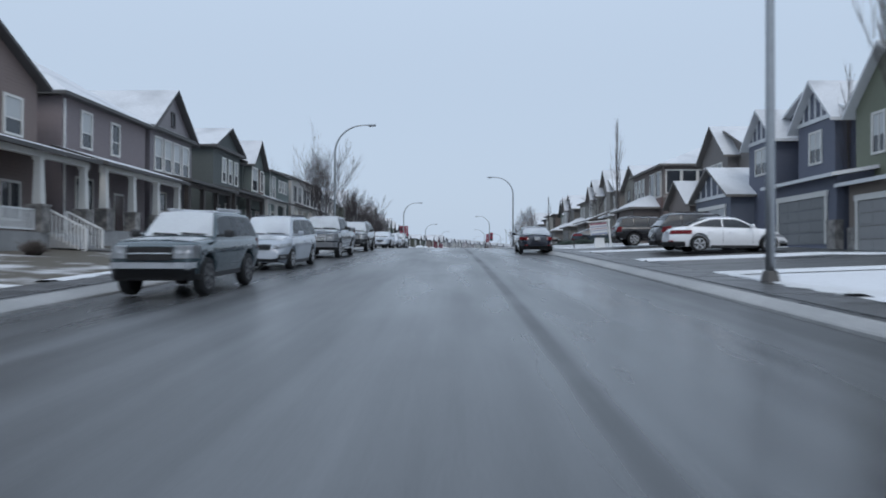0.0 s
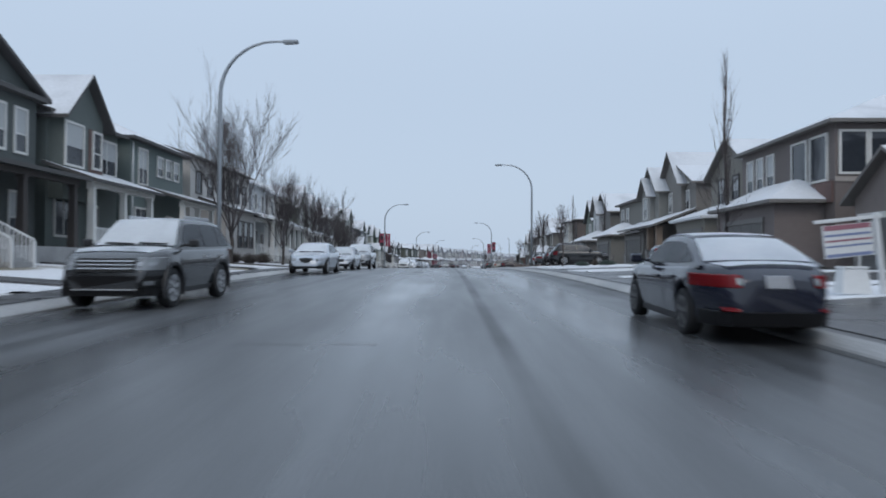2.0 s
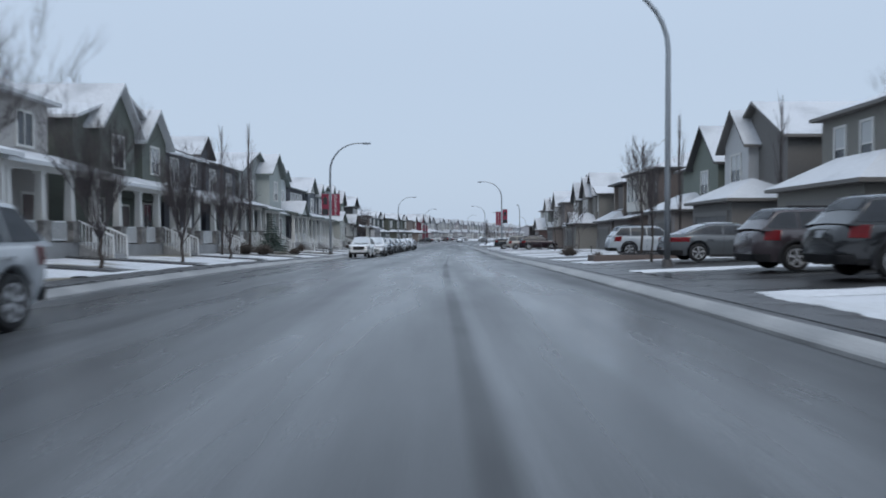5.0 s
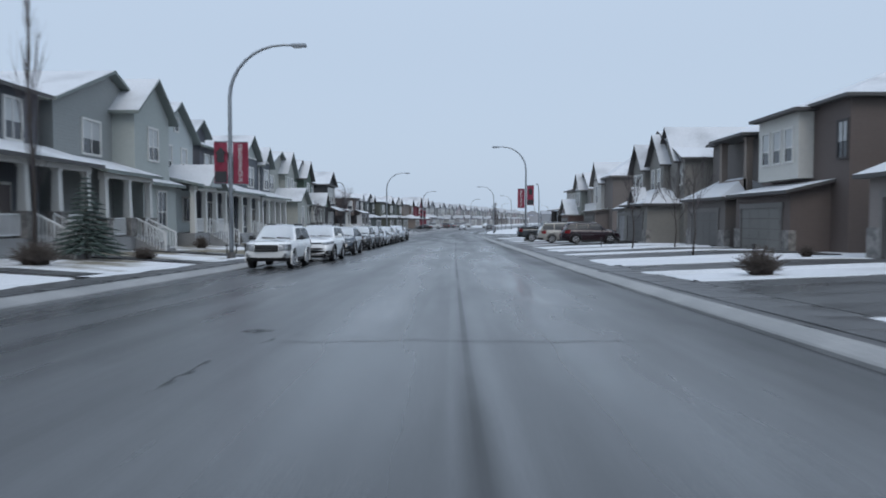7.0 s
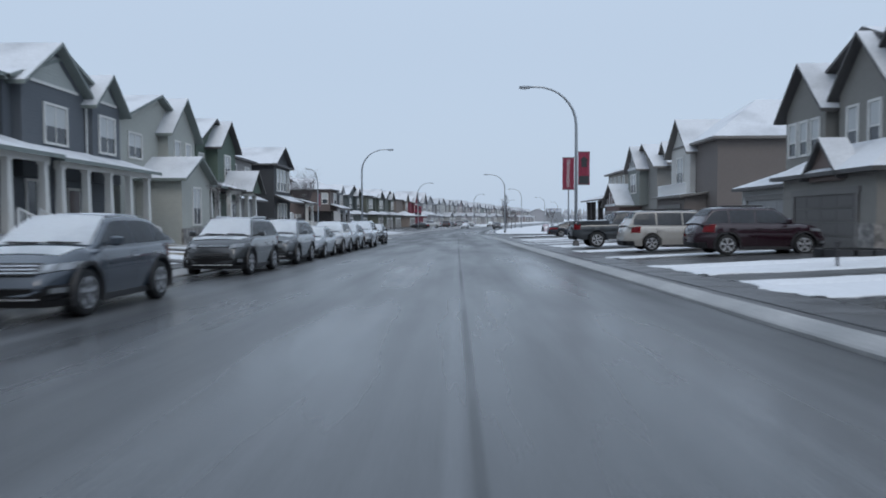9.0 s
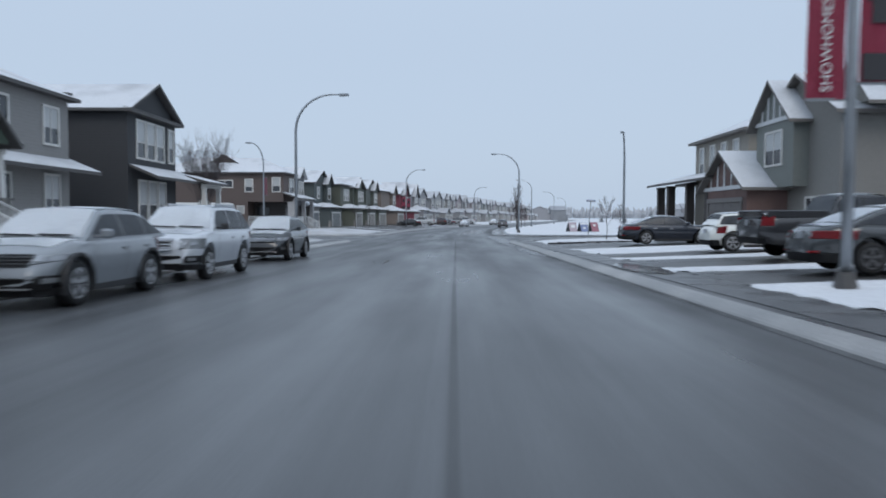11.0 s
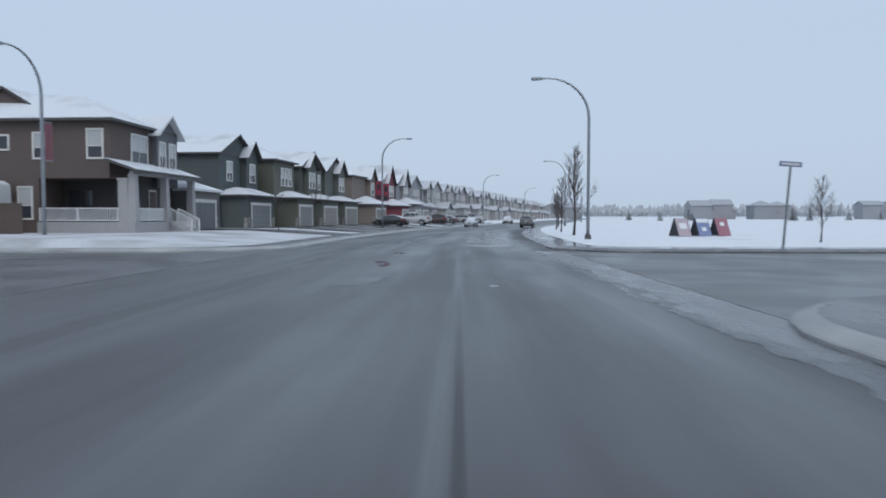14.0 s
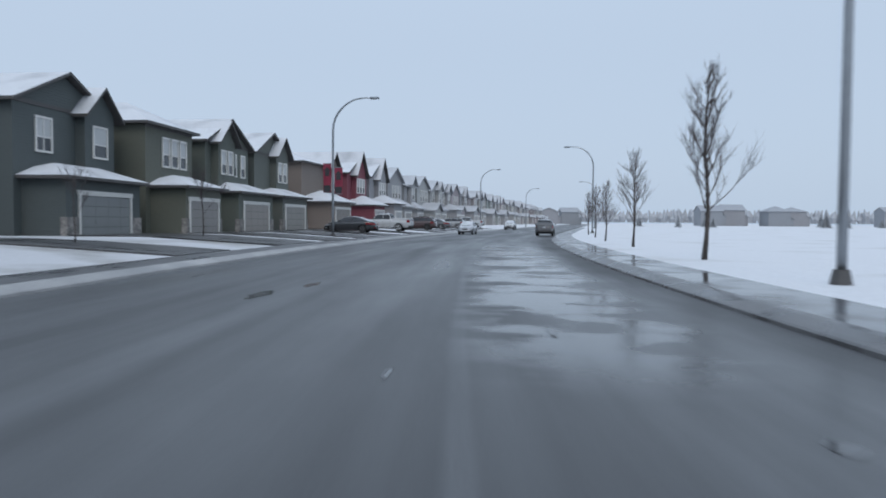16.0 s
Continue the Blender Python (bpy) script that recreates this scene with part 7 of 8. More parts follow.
def build_cars():
    parked_left("boxy", 15.65, (0.03, 0.05, 0.06), "older dark teal SUV with chrome bumper parked at the kerb", True, dx=0.3)
    parked_left("minivan", 24.9, (0.30, 0.33, 0.37), "silver minivan with snowy windshield parked at the kerb")
    parked_left("pickup", 34.2, (0.03, 0.037, 0.05), "dark slate pickup truck with chrome grille and bumper", True, dx=0.2)
    parked_left("big_suv", 44.7, (0.034, 0.036, 0.039), "dark grey large SUV with chrome grille bars", True, dx=0.22)
    parked_left("sedan", 64.5, (0.36, 0.40, 0.45), "silver-blue sedan dusted with snow at the kerb")
    parked_left("small_sedan", 74.4, (0.42, 0.45, 0.49), "small silver sedan dusted with snow at the kerb")
    parked_left("big_suv", 81.8, (0.38, 0.40, 0.42), "large silver SUV with dark grille at the kerb", dx=0.3)
    parked_left("two_door", 131.9, (0.74, 0.75, 0.75), "white two-door SUV with roof rails at the kerb")
    parked_left("suv", 138.2, (0.78, 0.79, 0.80), "white compact SUV with black lower grille", dx=0.5)
    parked_left("crossover", 146.5, (0.05, 0.062, 0.08), "dark blue-grey crossover at the kerb", True, dx=0.3)
    parked_left("suv", 156.3, (0.05, 0.053, 0.057), "dark grey SUV with pale windshield at the kerb", True)
    parked_left("suv", 162.4, (0.10, 0.11, 0.12), "grey SUV parked in the row at the kerb")
    parked_left("small_sedan", 167.9, (0.2, 0.22, 0.24), "grey sedan parked in the row at the kerb")
    parked_left("suv", 173.0, (0.42, 0.43, 0.44), "silver SUV parked in the row at the kerb")
    parked_left("crossover", 178.5, (0.22, 0.24, 0.26), "grey crossover parked in the row at the kerb")
    parked_left("big_suv", 184.1, (0.50, 0.53, 0.57), "pale silver SUV with black-framed grille at the kerb", True, dx=0.2)
    parked_left("crossover", 193.3, (0.02, 0.023, 0.027), "dark grey compact SUV with silver grille strip at the kerb", True)
    y = 41.5
    tilt = math.degrees(math.atan((gz(y + 1.4) - gz(y - 1.4)) / 2.8))
    car("sedan", (0.010, 0.012, 0.024), pose(cx(y) + 3.62, y - 0.6, gz(y - 0.8) + 0.01, -tilt, 0, 180), "dark navy sedan with red tail lights and snowy roof")
    parked_drive("sedan", 9.6, 30.5, (0.78, 0.79, 0.81), "white sedan backed by the garage on its driveway", snowy=False)
    parked_drive("suv", 9.6, 33.0, (0.05, 0.052, 0.058), "dark grey SUV beside a white sedan on the driveway", snowy=False)
    parked_drive("boxy", 9.9, 42.8, (0.018, 0.018, 0.021), "black boxy SUV on a driveway behind a leaning sign", snowy=False)
    parked_drive("sedan", 11.4, 68.4, (0.045, 0.062, 0.08), "blue-grey fastback sedan on its driveway")
    parked_drive("big_suv", 8.5, 89.4, (0.015, 0.016, 0.018), "black SUV on a driveway beside shrubs", snowy=False)
    parked_drive("suv", 8.4, 93.4, (0.05, 0.04, 0.045), "dark SUV with red tail lights on a driveway", snowy=False)
    parked_drive("sedan", 8.6, 101.5, (0.10, 0.11, 0.12), "grey sedan on a snowy driveway")
    parked_drive("suv", 9.3, 114.8, (0.40, 0.43, 0.46), "silver compact SUV on its driveway", snowy=False)
    parked_drive("suv", 8.5, 160.0, (0.022, 0.008, 0.013), "maroon SUV with silver rims on its driveway", snowy=False)
    parked_drive("minivan", 7.4, 165.6, (0.36, 0.345, 0.32), "champagne minivan on its driveway", snowy=False)
    parked_drive("pickup", 6.4, 172.5, (0.04, 0.045, 0.05), "dark pickup truck with snowy bed on its driveway", snowy=False)
    parked_drive("sedan", 8.0, 181.5, (0.05, 0.055, 0.06), "dark sedan on a driveway")
    parked_drive("pickup", 9.2, 187.0, (0.035, 0.036, 0.04), "black pickup truck on its driveway", snowy=False)
    parked_drive("hatch", 9.5, 192.6, (0.72, 0.73, 0.70), "white hatchback with black roof trim on its driveway", snowy=False)
    parked_drive("sedan", 9.2, 203.3, (0.025, 0.03, 0.042), "dark navy sedan with silver rims by the corner house", chrome=True)
    # past the side street
    for kind, y, off, turn, color, label in (
            ("sedan", 304.5, -14.0, -90, (0.03, 0.032, 0.036), "black sedan on a driveway past the side street"),
            ("pickup", 315.5, -13.6, -90, (0.5, 0.51, 0.52), "white pickup truck on a driveway past the side street"),
            ("small_sedan", 321, -5.6, 0, (0.35, 0.36, 0.38), "small silver sedan stopped on the far road"),
            ("suv", 318, 3.2, 180, (0.10, 0.10, 0.105), "dark SUV parked by the snowy field"),
            ("suv", 372, -6.9, 0, (0.55, 0.56, 0.57), "white SUV on the far bend"),
            ("sedan", 338, -13.5, -90, (0.12, 0.12, 0.13), "dark sedan on a far driveway"),
            ("suv", 350, -13.5, -90, (0.4, 0.41, 0.42), "silver SUV on a far driveway"),
            ("suv", 330, -13.5, -90, (0.09, 0.06, 0.06), "dark red SUV on a far driveway"),
            ("pickup", 364, -13.5, -90, (0.45, 0.46, 0.47), "pale pickup truck on a far driveway")):
        x, yy, rz = spot(y, off)
        car(kind, color, pose(x, yy, gz(y) + (0.35 if abs(off) > 9 else 0.02), 0, 0, turn + rz), label)


build_cars()

# ---- trees and shrubs ----
TREE = {}


def tree_meshes(kind, seed):
    """Trunk and crown of a bare tree at the origin: vase, poplar or young."""
    key = (kind, seed)
    if key in TREE:
        return TREE[key]
    rnd = random.Random(seed * 31 + len(kind))
    spec = {"vase": dict(h=7.6, trunk=1.8, r=0.125, spread=0.54, n=12, lev=4), "poplar": dict(h=10.0, trunk=1.2, r=0.07, spread=0.10, n=20, lev=2),
            "young": dict(h=4.4, trunk=1.4, r=0.045, spread=0.60, n=8, lev=3), "upright": dict(h=7.4, trunk=1.7, r=0.10, spread=0.17, n=11, lev=4), "oval": dict(h=6.6, trunk=1.7, r=0.075, spread=0.40, n=18, lev=3), "field": dict(h=6.8, trunk=1.5, r=0.085, spread=0.5, n=22, lev=3)}[kind]
    tv, tf, cv, cf = [], [], [], []
    h = spec["h"]

    def grow(p, d, length, r, lev, verts, faces):
        steps = 4 if lev > 1 else 3
        path, rad = [p], [r]
        for i in range(steps):
            wob = Vector((rnd.uniform(-1, 1), rnd.uniform(-1, 1), rnd.uniform(-0.3, 0.8))) * (0.13 if kind != "field" else 0.2)
            d = (d + wob).normalized()
            p = p + d * length / steps
            path.append(p)
            rad.append(r * (1 - 0.75 * (i + 1) / steps))
        tube(verts, faces, path, rad, 5 if lev > 2 else 3)
        if lev > 0:
            m = {4: 5, 3: 8, 2: 8, 1: 6}[lev]
            for i in range(m):
                q = rnd.uniform(0.25, 1.0)
                j = min(steps - 1, int(q * steps))
                base = path[j].lerp(path[j + 1], q * steps - j)
                ax = Vector((rnd.uniform(-1, 1), rnd.uniform(-1, 1), rnd.uniform(-0.2, 0.6)))
                nd = (d * (1.0 if kind != "field" else 0.6) + ax * {"poplar": 0.3, "upright": 0.3, "vase": 0.62}.get(kind, 0.55) + Vector((0, 0, 0.25))).normalized()
                grow(base, nd, length * rnd.uniform(0.38, 0.62), max(0.0055, rad[j] * 0.6), lev - 1, cv, cf)

    top = spec["trunk"] if kind in ("vase", "upright") else h * 0.93
    n = 8
    path = [Vector((0.06 * math.sin(i * 0.9), 0.05 * math.cos(i * 1.3) - 0.05, top * i / n)) for i in range(n + 1)]
    radii = [spec["r"] * (1.25 if i == 0 else 1) * (1 - (0.25 if kind in ("vase", "upright") else 0.85) * i / n) for i in range(n + 1)]
    tube(tv, tf, path, radii, 8)
    for i in range(spec["n"]):
        a = i * 2.4 + rnd.uniform(-0.3, 0.3)
        if kind in ("vase", "upright"):
            z0, ln = rnd.uniform(spec["trunk"] * 0.75, spec["trunk"]), (h - spec["trunk"]) * rnd.uniform(0.6, 0.88)
        else:
            z0 = spec["trunk"] + (h * 0.85 - spec["trunk"]) * i / spec["n"]
            ln = (h - z0) * (0.32 if kind == "poplar" else 0.42 if kind in ("young", "oval") else 0.26) + 0.45
        s = spec["spread"] * (rnd.uniform(0.15, 1.25) if kind == "vase" else rnd.uniform(0.7, 1.3))
        d = Vector((math.cos(a) * s, math.sin(a) * s, 1.0 if kind != "field" else 0.7)).normalized()
        grow(Vector((0, 0, z0)), d, ln, spec["r"] * (0.36 if kind in ("vase", "upright") else 0.34), spec["lev"] - 1, cv, cf)
    tm, cm = bpy.data.meshes.new("trunk"), bpy.data.meshes.new("crown")
    for me, v, f, m in ((tm, tv, tf, M_BARK), (cm, cv, cf, M_TWIG)):
        me.from_pydata([tuple(q) for q in v], [], f)
        me.materials.append(m)
        me.shade_smooth()
    TREE[key] = (tm, cm)
    return TREE[key]


def tree(kind, seed, x, y, scale, turn, label, z=None):
    tm, cm = tree_meshes(kind, seed)
    zz = yard(y, x - cx(y)) - 0.05 if z is None else z
    root = thing("tree", pose(x, y, zz, 0, 0, turn) @ Matrix.Diagonal((scale, scale, scale, 1)), label, "tree", group="bare trees")
    a, b = new("trunk", tm), new("crown", cm)
    a.parent = b.parent = root
    tagged(b, "bare snow-dusted twigs", kind="stuff")


def build_trees():
    v, p, f, g = "bare street tree with a vase-shaped crown", "tall narrow bare poplar", "bare young tree in a snowy lawn", "bare spreading tree on the snowy field"
    for k, s, x, y, sc, t, lab in (
            ("vase", 1, -14.5, 74.2, 1.10, 200, v), ("vase", 2, -12.9, 81.0, 0.80, 140, v), ("vase", 3, -12.4, 89.3, 0.74, 250, v), ("vase", 1, -12.2, 97.2, 0.60, 90, v), ("vase", 2, -12.6, 105.5, 0.6, 0, v),
            ("vase", 3, -12.8, 113.0, 0.6, 60, v), ("vase", 1, -33.0, 130.0, 1.5, 200, "bare tree rising behind a dark house"), ("poplar", 1, -16.4, 129.5, 1.08, 30, p), ("poplar", 2, -15.5, 120.0, 0.9, 100, p),
            ("young", 1, -14.6, 175.6, 0.9, 0, f), ("vase", 2, -19.0, 218.6, 0.84, 40, v),
            ("poplar", 1, 15.1, 70.2, 1.32, 0, p), ("young", 2, 11.4, 61.0, 1.0, 0, f), ("oval", 3, 8.2, 86.6, 0.75, 0, f), ("poplar", 2, 16.5, 111, 0.9, 50, p), ("oval", 2, 7.9, 104.0, 0.66, 80, f),
            ("oval", 1, 9.6, 112.2, 0.98, 60, f), ("poplar", 1, 14.6, 121.5, 1.0, 0, p), ("young", 2, 9.8, 135.6, 1.0, 70, f), ("young", 1, 10.0, 147.2, 1.1, 0, f), ("young", 2, 12.2, 146.0, 1.0, 10, f),
            ("upright", 2, 15.8, 25.4, 1.25, 0, v), ("poplar", 2, 19.4, 36.5, 1.0, 0, p),
            ("young", 2, 10.3, 216.4, 0.7, 0, f),
            ("field", 1, 8.6, 265.8, 1.05, 0, g), ("field", 2, 9.6, 279.0, 0.8, 90, g), ("field", 1, 10.8, 291.0, 0.66, 30, g), ("field", 2, 12.8, 304.0, 0.7, 10, g), ("field", 1, 15.0, 318.0, 0.7, 200, g),
            ("field", 2, 19.3, 250.4, 0.56, 30, g), ("young", 1, 27.6, 251.5, 0.8, 0, g),
            ("young", 2, -14.5, 268.5, 0.7, 0, f), ("young", 1, -14.0, 281.5, 0.9, 0, f), ("poplar", 1, -27, 287, 1.0, 0, p), ("poplar", 2, -22, 304, 0.9, 0, p)):
        tree(k, s, x, y, sc, t, lab)


build_trees()

# ---- driveways, seams and patches ----
STRIPS = [(13.0, 19.5), (26.2, 27.6), (36.0, 37.6), (44.2, 48.6), (54.6, 56.2), (63.0, 66.4), (72.6, 77.0), (81.0, 87.4), (95.6, 96.8), (105.0, 107.0), (110.6, 113.4), (121.4, 125.4), (129.6, 134.6), (140.0, 141.6),
          (146.0, 149.4), (151.6, 155.6), (161.0, 162.0), (167.4, 169.6), (175.6, 179.6), (183.6, 185.0), (189.6, 190.8), (194.6, 200.0), (209.4, 213.6), (214.4, 230.0)]


def driveway(y0, y1, x0, x1, z_add=0.025, side=1):
    """A concrete drive in broom-finished slabs between two lawns."""
    n = 3
    root = thing("driveway", pose(0, (y0 + y1) / 2, 0), "wet dark concrete driveway up to a garage", "driveway", kind="structure")
    for i in range(n):
        bm = bmesh.new()
        a, b = x0 + (x1 - x0) * i / n + 0.008, x0 + (x1 - x0) * (i + 1) / n - 0.008
        ym = (y0 + y1) / 2
        for ya, yb in ((y0, ym - 0.008), (ym + 0.008, y1)):
            low = [(a, ya), (b, ya), (b, yb), (a, yb)]
            solid(bm, [(x, y - ym, yard(y, x - cx(y)) - 0.1) for x, y in low], [(x, y - ym, yard(y, x - cx(y)) + z_add) for x, y in low])
        part("slab", bm, M_DRIVE, root)


def build_drives():
    for (a, b), (c, d) in zip(STRIPS, STRIPS[1:]):
        ym = (b + c) / 2
        x1 = 16.6 if ym < 100 else (14.6 if ym < 135 else (15.9 if ym < 158 else 14.2))
        driveway(b, c, cx(ym) + KERB_R + 1.64 + kerb_shift(ym, 5), x1)
    for y0, y1 in ((264.9, 269.6), (275.8, 282.4), (285.2, 290.2), (293.2, 299.6), (302.0, 307.8), (312.6, 318.6), (326.6, 331.4), (335.4, 340.0), (345.0, 350.0), (355.4, 360.4), (366.0, 371.0)):
        strip("driveway", frange(y0, y1, 3), frange(-21.4, KERB_L - 1.78, 3), lambda y, off: yard(y, off) + 0.03, M_DRIVE, "wet dark concrete driveway past the side street", "driveway", 0.15)
    # apron of the lane behind the black house
    bm = bmesh.new()
    for xa, xb in ((-19.5, -14.5), (-14.48, -10.4)):
        low = [(xa, 204.6), (xb, 204.6), (xb, 205.4), (xa, 205.4)]
        solid(bm, [(x, y, yard(y, x - cx(y)) - 0.1) for x, y in low], [(x, y, yard(y, x - cx(y)) + 0.03) for x, y in low])
    tagged(part("garden_path", bm, M_DRIVE), "narrow wet concrete path beside the black house", "path", kind="structure")
    for y, w in ((28.6, 1.3), (39.0, 1.3), (48.0, 1.3), (58.0, 1.3), (66.2, 1.3), (75.0, 1.3), (88.0, 1.6), (97.0, 1.3), (104.0, 1.3), (114.6, 1.4), (123.4, 1.3), (132.0, 1.3), (139.0, 1.3), (150.4, 1.4), (160.0, 1.3), (168.0, 1.3), (180.6, 1.3), (188.6, 1.3)):
        bm = bmesh.new()
        xs = frange(-17.0, cx(y) + KERB_L - 1.64, 1.5)
        for a, b in zip(xs, xs[1:]):
            low = [(a + 0.01, y - w / 2), (b - 0.01, y - w / 2), (b - 0.01, y + w / 2), (a + 0.01, y + w / 2)]
            solid(bm, [(q, r, yard(r, q - cx(r)) - 0.1) for q, r in low], [(q, r, yard(r, q - cx(r)) + 0.03) for q, r in low])
        tagged(part("garden_path", bm, M_WALK), "wet concrete path from the sidewalk to a porch", "path", kind="structure")


build_drives()


def road_patch(name, ys, lo, hi, material, label, lift=0.006, seed=0, wob=0.03):
    """A thin irregular layer on the road: a sealed seam, a patch, a film of water."""
    rnd = random.Random(seed)
    verts, faces = [], []
    for i, y in enumerate(ys):
        a, b = lo(y) + rnd.uniform(-wob, wob), hi(y) + rnd.uniform(-wob, wob)
        offs = [a + (b - a) * k / 4 for k in range(5)]
        for off in offs:
            x, yy, _ = spot(y, off)
            verts.append((x, yy, road_h_fine(y, off) + lift))
    for i in range(len(ys) - 1):
        for k in range(4):
            q = i * 5 + k
            faces.append((q, q + 1, q + 6, q + 5))
    ob = from_lists(name, verts, faces, material)
    tagged(ob, label, "road surface", kind="structure")


ROAD_OFFS = [KERB_L - 0.2, -7, -5, -3, -1.5, 0, 1.5, 3, KERB_R + 0.1]


def road_h_fine(y, off):
    """The road's height as its facets lie."""
    i = max(0, min(len(ALONG) - 2, int(np.searchsorted(ALONG, y)) - 1))
    t = (y - ALONG[i]) / (ALONG[i + 1] - ALONG[i])
    j = max(0, min(len(ROAD_OFFS) - 2, int(np.searchsorted(ROAD_OFFS, off)) - 1))
    s = (off - ROAD_OFFS[j]) / (ROAD_OFFS[j + 1] - ROAD_OFFS[j])
    h = [[road_h(ALONG[i + a], ROAD_OFFS[j + b]) for b in (0, 1)] for a in (0, 1)]
    return (h[0][0] * (1 - s) + h[0][1] * s) * (1 - t) + (h[1][0] * (1 - s) + h[1][1] * s) * t




def build_seams():
    # cracks across the road
    for k, (y, a, b) in enumerate(((66.6, -1.6, 2.6), (112.15, -2.3, 2.4), (55.0, -2.0, 0.9), (38.0, -3.4, -1.6))):
        rnd = random.Random(50 + k)
        verts, faces = [], []
        n = 22
        yy = y
        for i in range(n + 1):
            off = a + (b - a) * i / n
            yy += rnd.uniform(-0.07, 0.07)
            w = 0.013 * rnd.uniform(0.4, 1.6)
            for d in (-w, w):
                x, y2, _ = spot(yy + d, off)
                verts.append((x, y2, road_h_fine(yy + d, off) + 0.007))
        faces = [(2 * i, 2 * i + 2, 2 * i + 3, 2 * i + 1) for i in range(n)]
        tagged(from_lists("road_crack", verts, faces, M_TAR), "dark sealed crack across the road", "road surface", kind="structure")
    # the gritty gutter along the right kerb, and the concrete pan that carries it across the side street
    def gutter_edge(y):
        return 3.12 + 0.10 * math.sin(y * 0.31) + 0.07 * math.sin(y * 1.3 + 1.0) + 0.04 * math.sin(y * 3.7) + 0.8 * max(0.0, (199 - y) / 3)

    road_patch("gutter_right", frange(196, 218.4, 0.2), gutter_edge, lambda q: KERB_R - 0.148 + kerb_shift(q, 1), M_GUTTER, "dark gritty wet gutter beside the kerb", 0.0015, 301, 0.06)
    road_patch("gutter_grit", frange(218.4, 240.6, 0.2), lambda q: 2.96 + 0.05 * math.sin(q * 1.7), lambda q: 3.3 + 0.12 * math.sin(q * 0.9) + 0.07 * math.sin(q * 3.1), M_GUTTER, "dark gritty edge of the gutter across the side street", 0.004, 302, 0.09)
    road_patch("valley_gutter", frange(218.4, 243.0, 0.4), lambda q: 3.1, lambda q: 4.32, M_VALLEY, "pale damp concrete gutter across the side street", 0.002, 303, 0.03)
    for k, (y, off, ln, w) in enumerate(((109.3, -2.72, 1.5, 0.07), (112.0, -2.46, 0.35, 0.10), (112.9, -2.85, 0.3, 0.45), (189.45, -2.62, 0.5, 0.20), (190.0, -2.62, 1.5, 0.07), (189.8, -3.0, 0.45, 0.12), (231.9, -2.45, 2.0, 0.34), (233.9, -2.7, 0.9, 0.5), (226.0, 0.5, 0.34, 0.24))):
        road_patch("road_puddle", frange(y, y + ln, 0.12), lambda q, y=y, ln=ln, off=off, w=w: off - w / 2 * math.sin(max(0.05, min(3.09, (q - y) / ln * math.pi))), lambda q, y=y, ln=ln, off=off, w=w: off + w / 2 * math.sin(max(0.05, min(3.09, (q - y) / ln * math.pi))), M_PUDDLE, "shallow puddle on the asphalt", 0.004, 90 + k, 0.05)


    rnd = random.Random(5)
    for k, (y0, off, ln, w) in enumerate(((245.3, 2.1, 0.35, 0.25), (245.2, 2.5, 0.4, 0.2), (253.2, -3.9, 1.6, 0.35), (255.4, -3.4, 1.4, 0.25), (247.1, -0.85, 0.5, 0.12), (249.5, 0.9, 0.9, 0.1))):
        road_patch("road_puddle", frange(y0, y0 + ln, 0.08), lambda q, y0=y0, ln=ln, off=off, w=w: off - w / 2 * math.sin(max(0.05, min(3.09, (q - y0) / ln * math.pi))),
                   lambda q, y0=y0, ln=ln, off=off, w=w: off + w / 2 * math.sin(max(0.05, min(3.09, (q - y0) / ln * math.pi))), M_PUDDLE, "shallow puddle on the asphalt", 0.004, 160 + k, 0.05)
    # water standing on the sidewalk before a driveway
    verts, faces = [], []
    for i, y in enumerate(frange(182.6, 187.4, 0.16)):
        q = math.sin((y - 182.6) / 4.8 * math.pi) ** 0.5 if 182.6 < y < 187.4 else 0.0
        a, b = 4.78 - 0.5 * q + rnd.uniform(-0.08, 0.08), 4.82 + 0.55 * q + rnd.uniform(-0.1, 0.1)
        for off in (a, (a + b) / 2, b):
            verts.append((cx(y) + off, y, gz(y) + 0.179))
    faces = [(3 * i + k, 3 * i + k + 1, 3 * i + k + 4, 3 * i + k + 3) for i in range(len(verts) // 3 - 1) for k in (0, 1)]
    tagged(from_lists("sidewalk_puddle", verts, faces, M_PUDDLE), "puddle on the sidewalk before a driveway", "puddle", kind="structure")
    road_patch("road_patch", frange(226.2, 229.8, 0.18), lambda y: -3.0 + 0.14 * (y - 226.2), lambda y: -2.2 + 0.12 * (y - 226.2), M_STREET, "uneven patched asphalt in the road", 0.005, 77, 0.07)


build_seams()


def manhole(y, off, label="round iron manhole cover in the road"):
    x, yy, _ = spot(y, off)
    z = road_h_fine(y, off)
    root = thing("manhole_cover", pose(x, yy, z), label, "manhole cover")
    bm = bmesh.new()
    solid(bm, [(0.31 * math.cos(a), 0.31 * math.sin(a), -0.02) for a in frange(0, 5.98, 0.299)], [(0.30 * math.cos(a), 0.30 * math.sin(a), 0.012) for a in frange(0, 5.98, 0.299)])
    part("lid", bm, M_IRON, root)
    bm = bmesh.new()
    for i in range(-2, 3):
        box(bm, -0.2, 0.2, i * 0.09 - 0.015, i * 0.1 + 0.015, 0.01, 0.018)
    part("tread", bm, M_TAR, root)


for y, off in ((66.0, -2.15), (240.2, -2.64)):
    manhole(y, off)


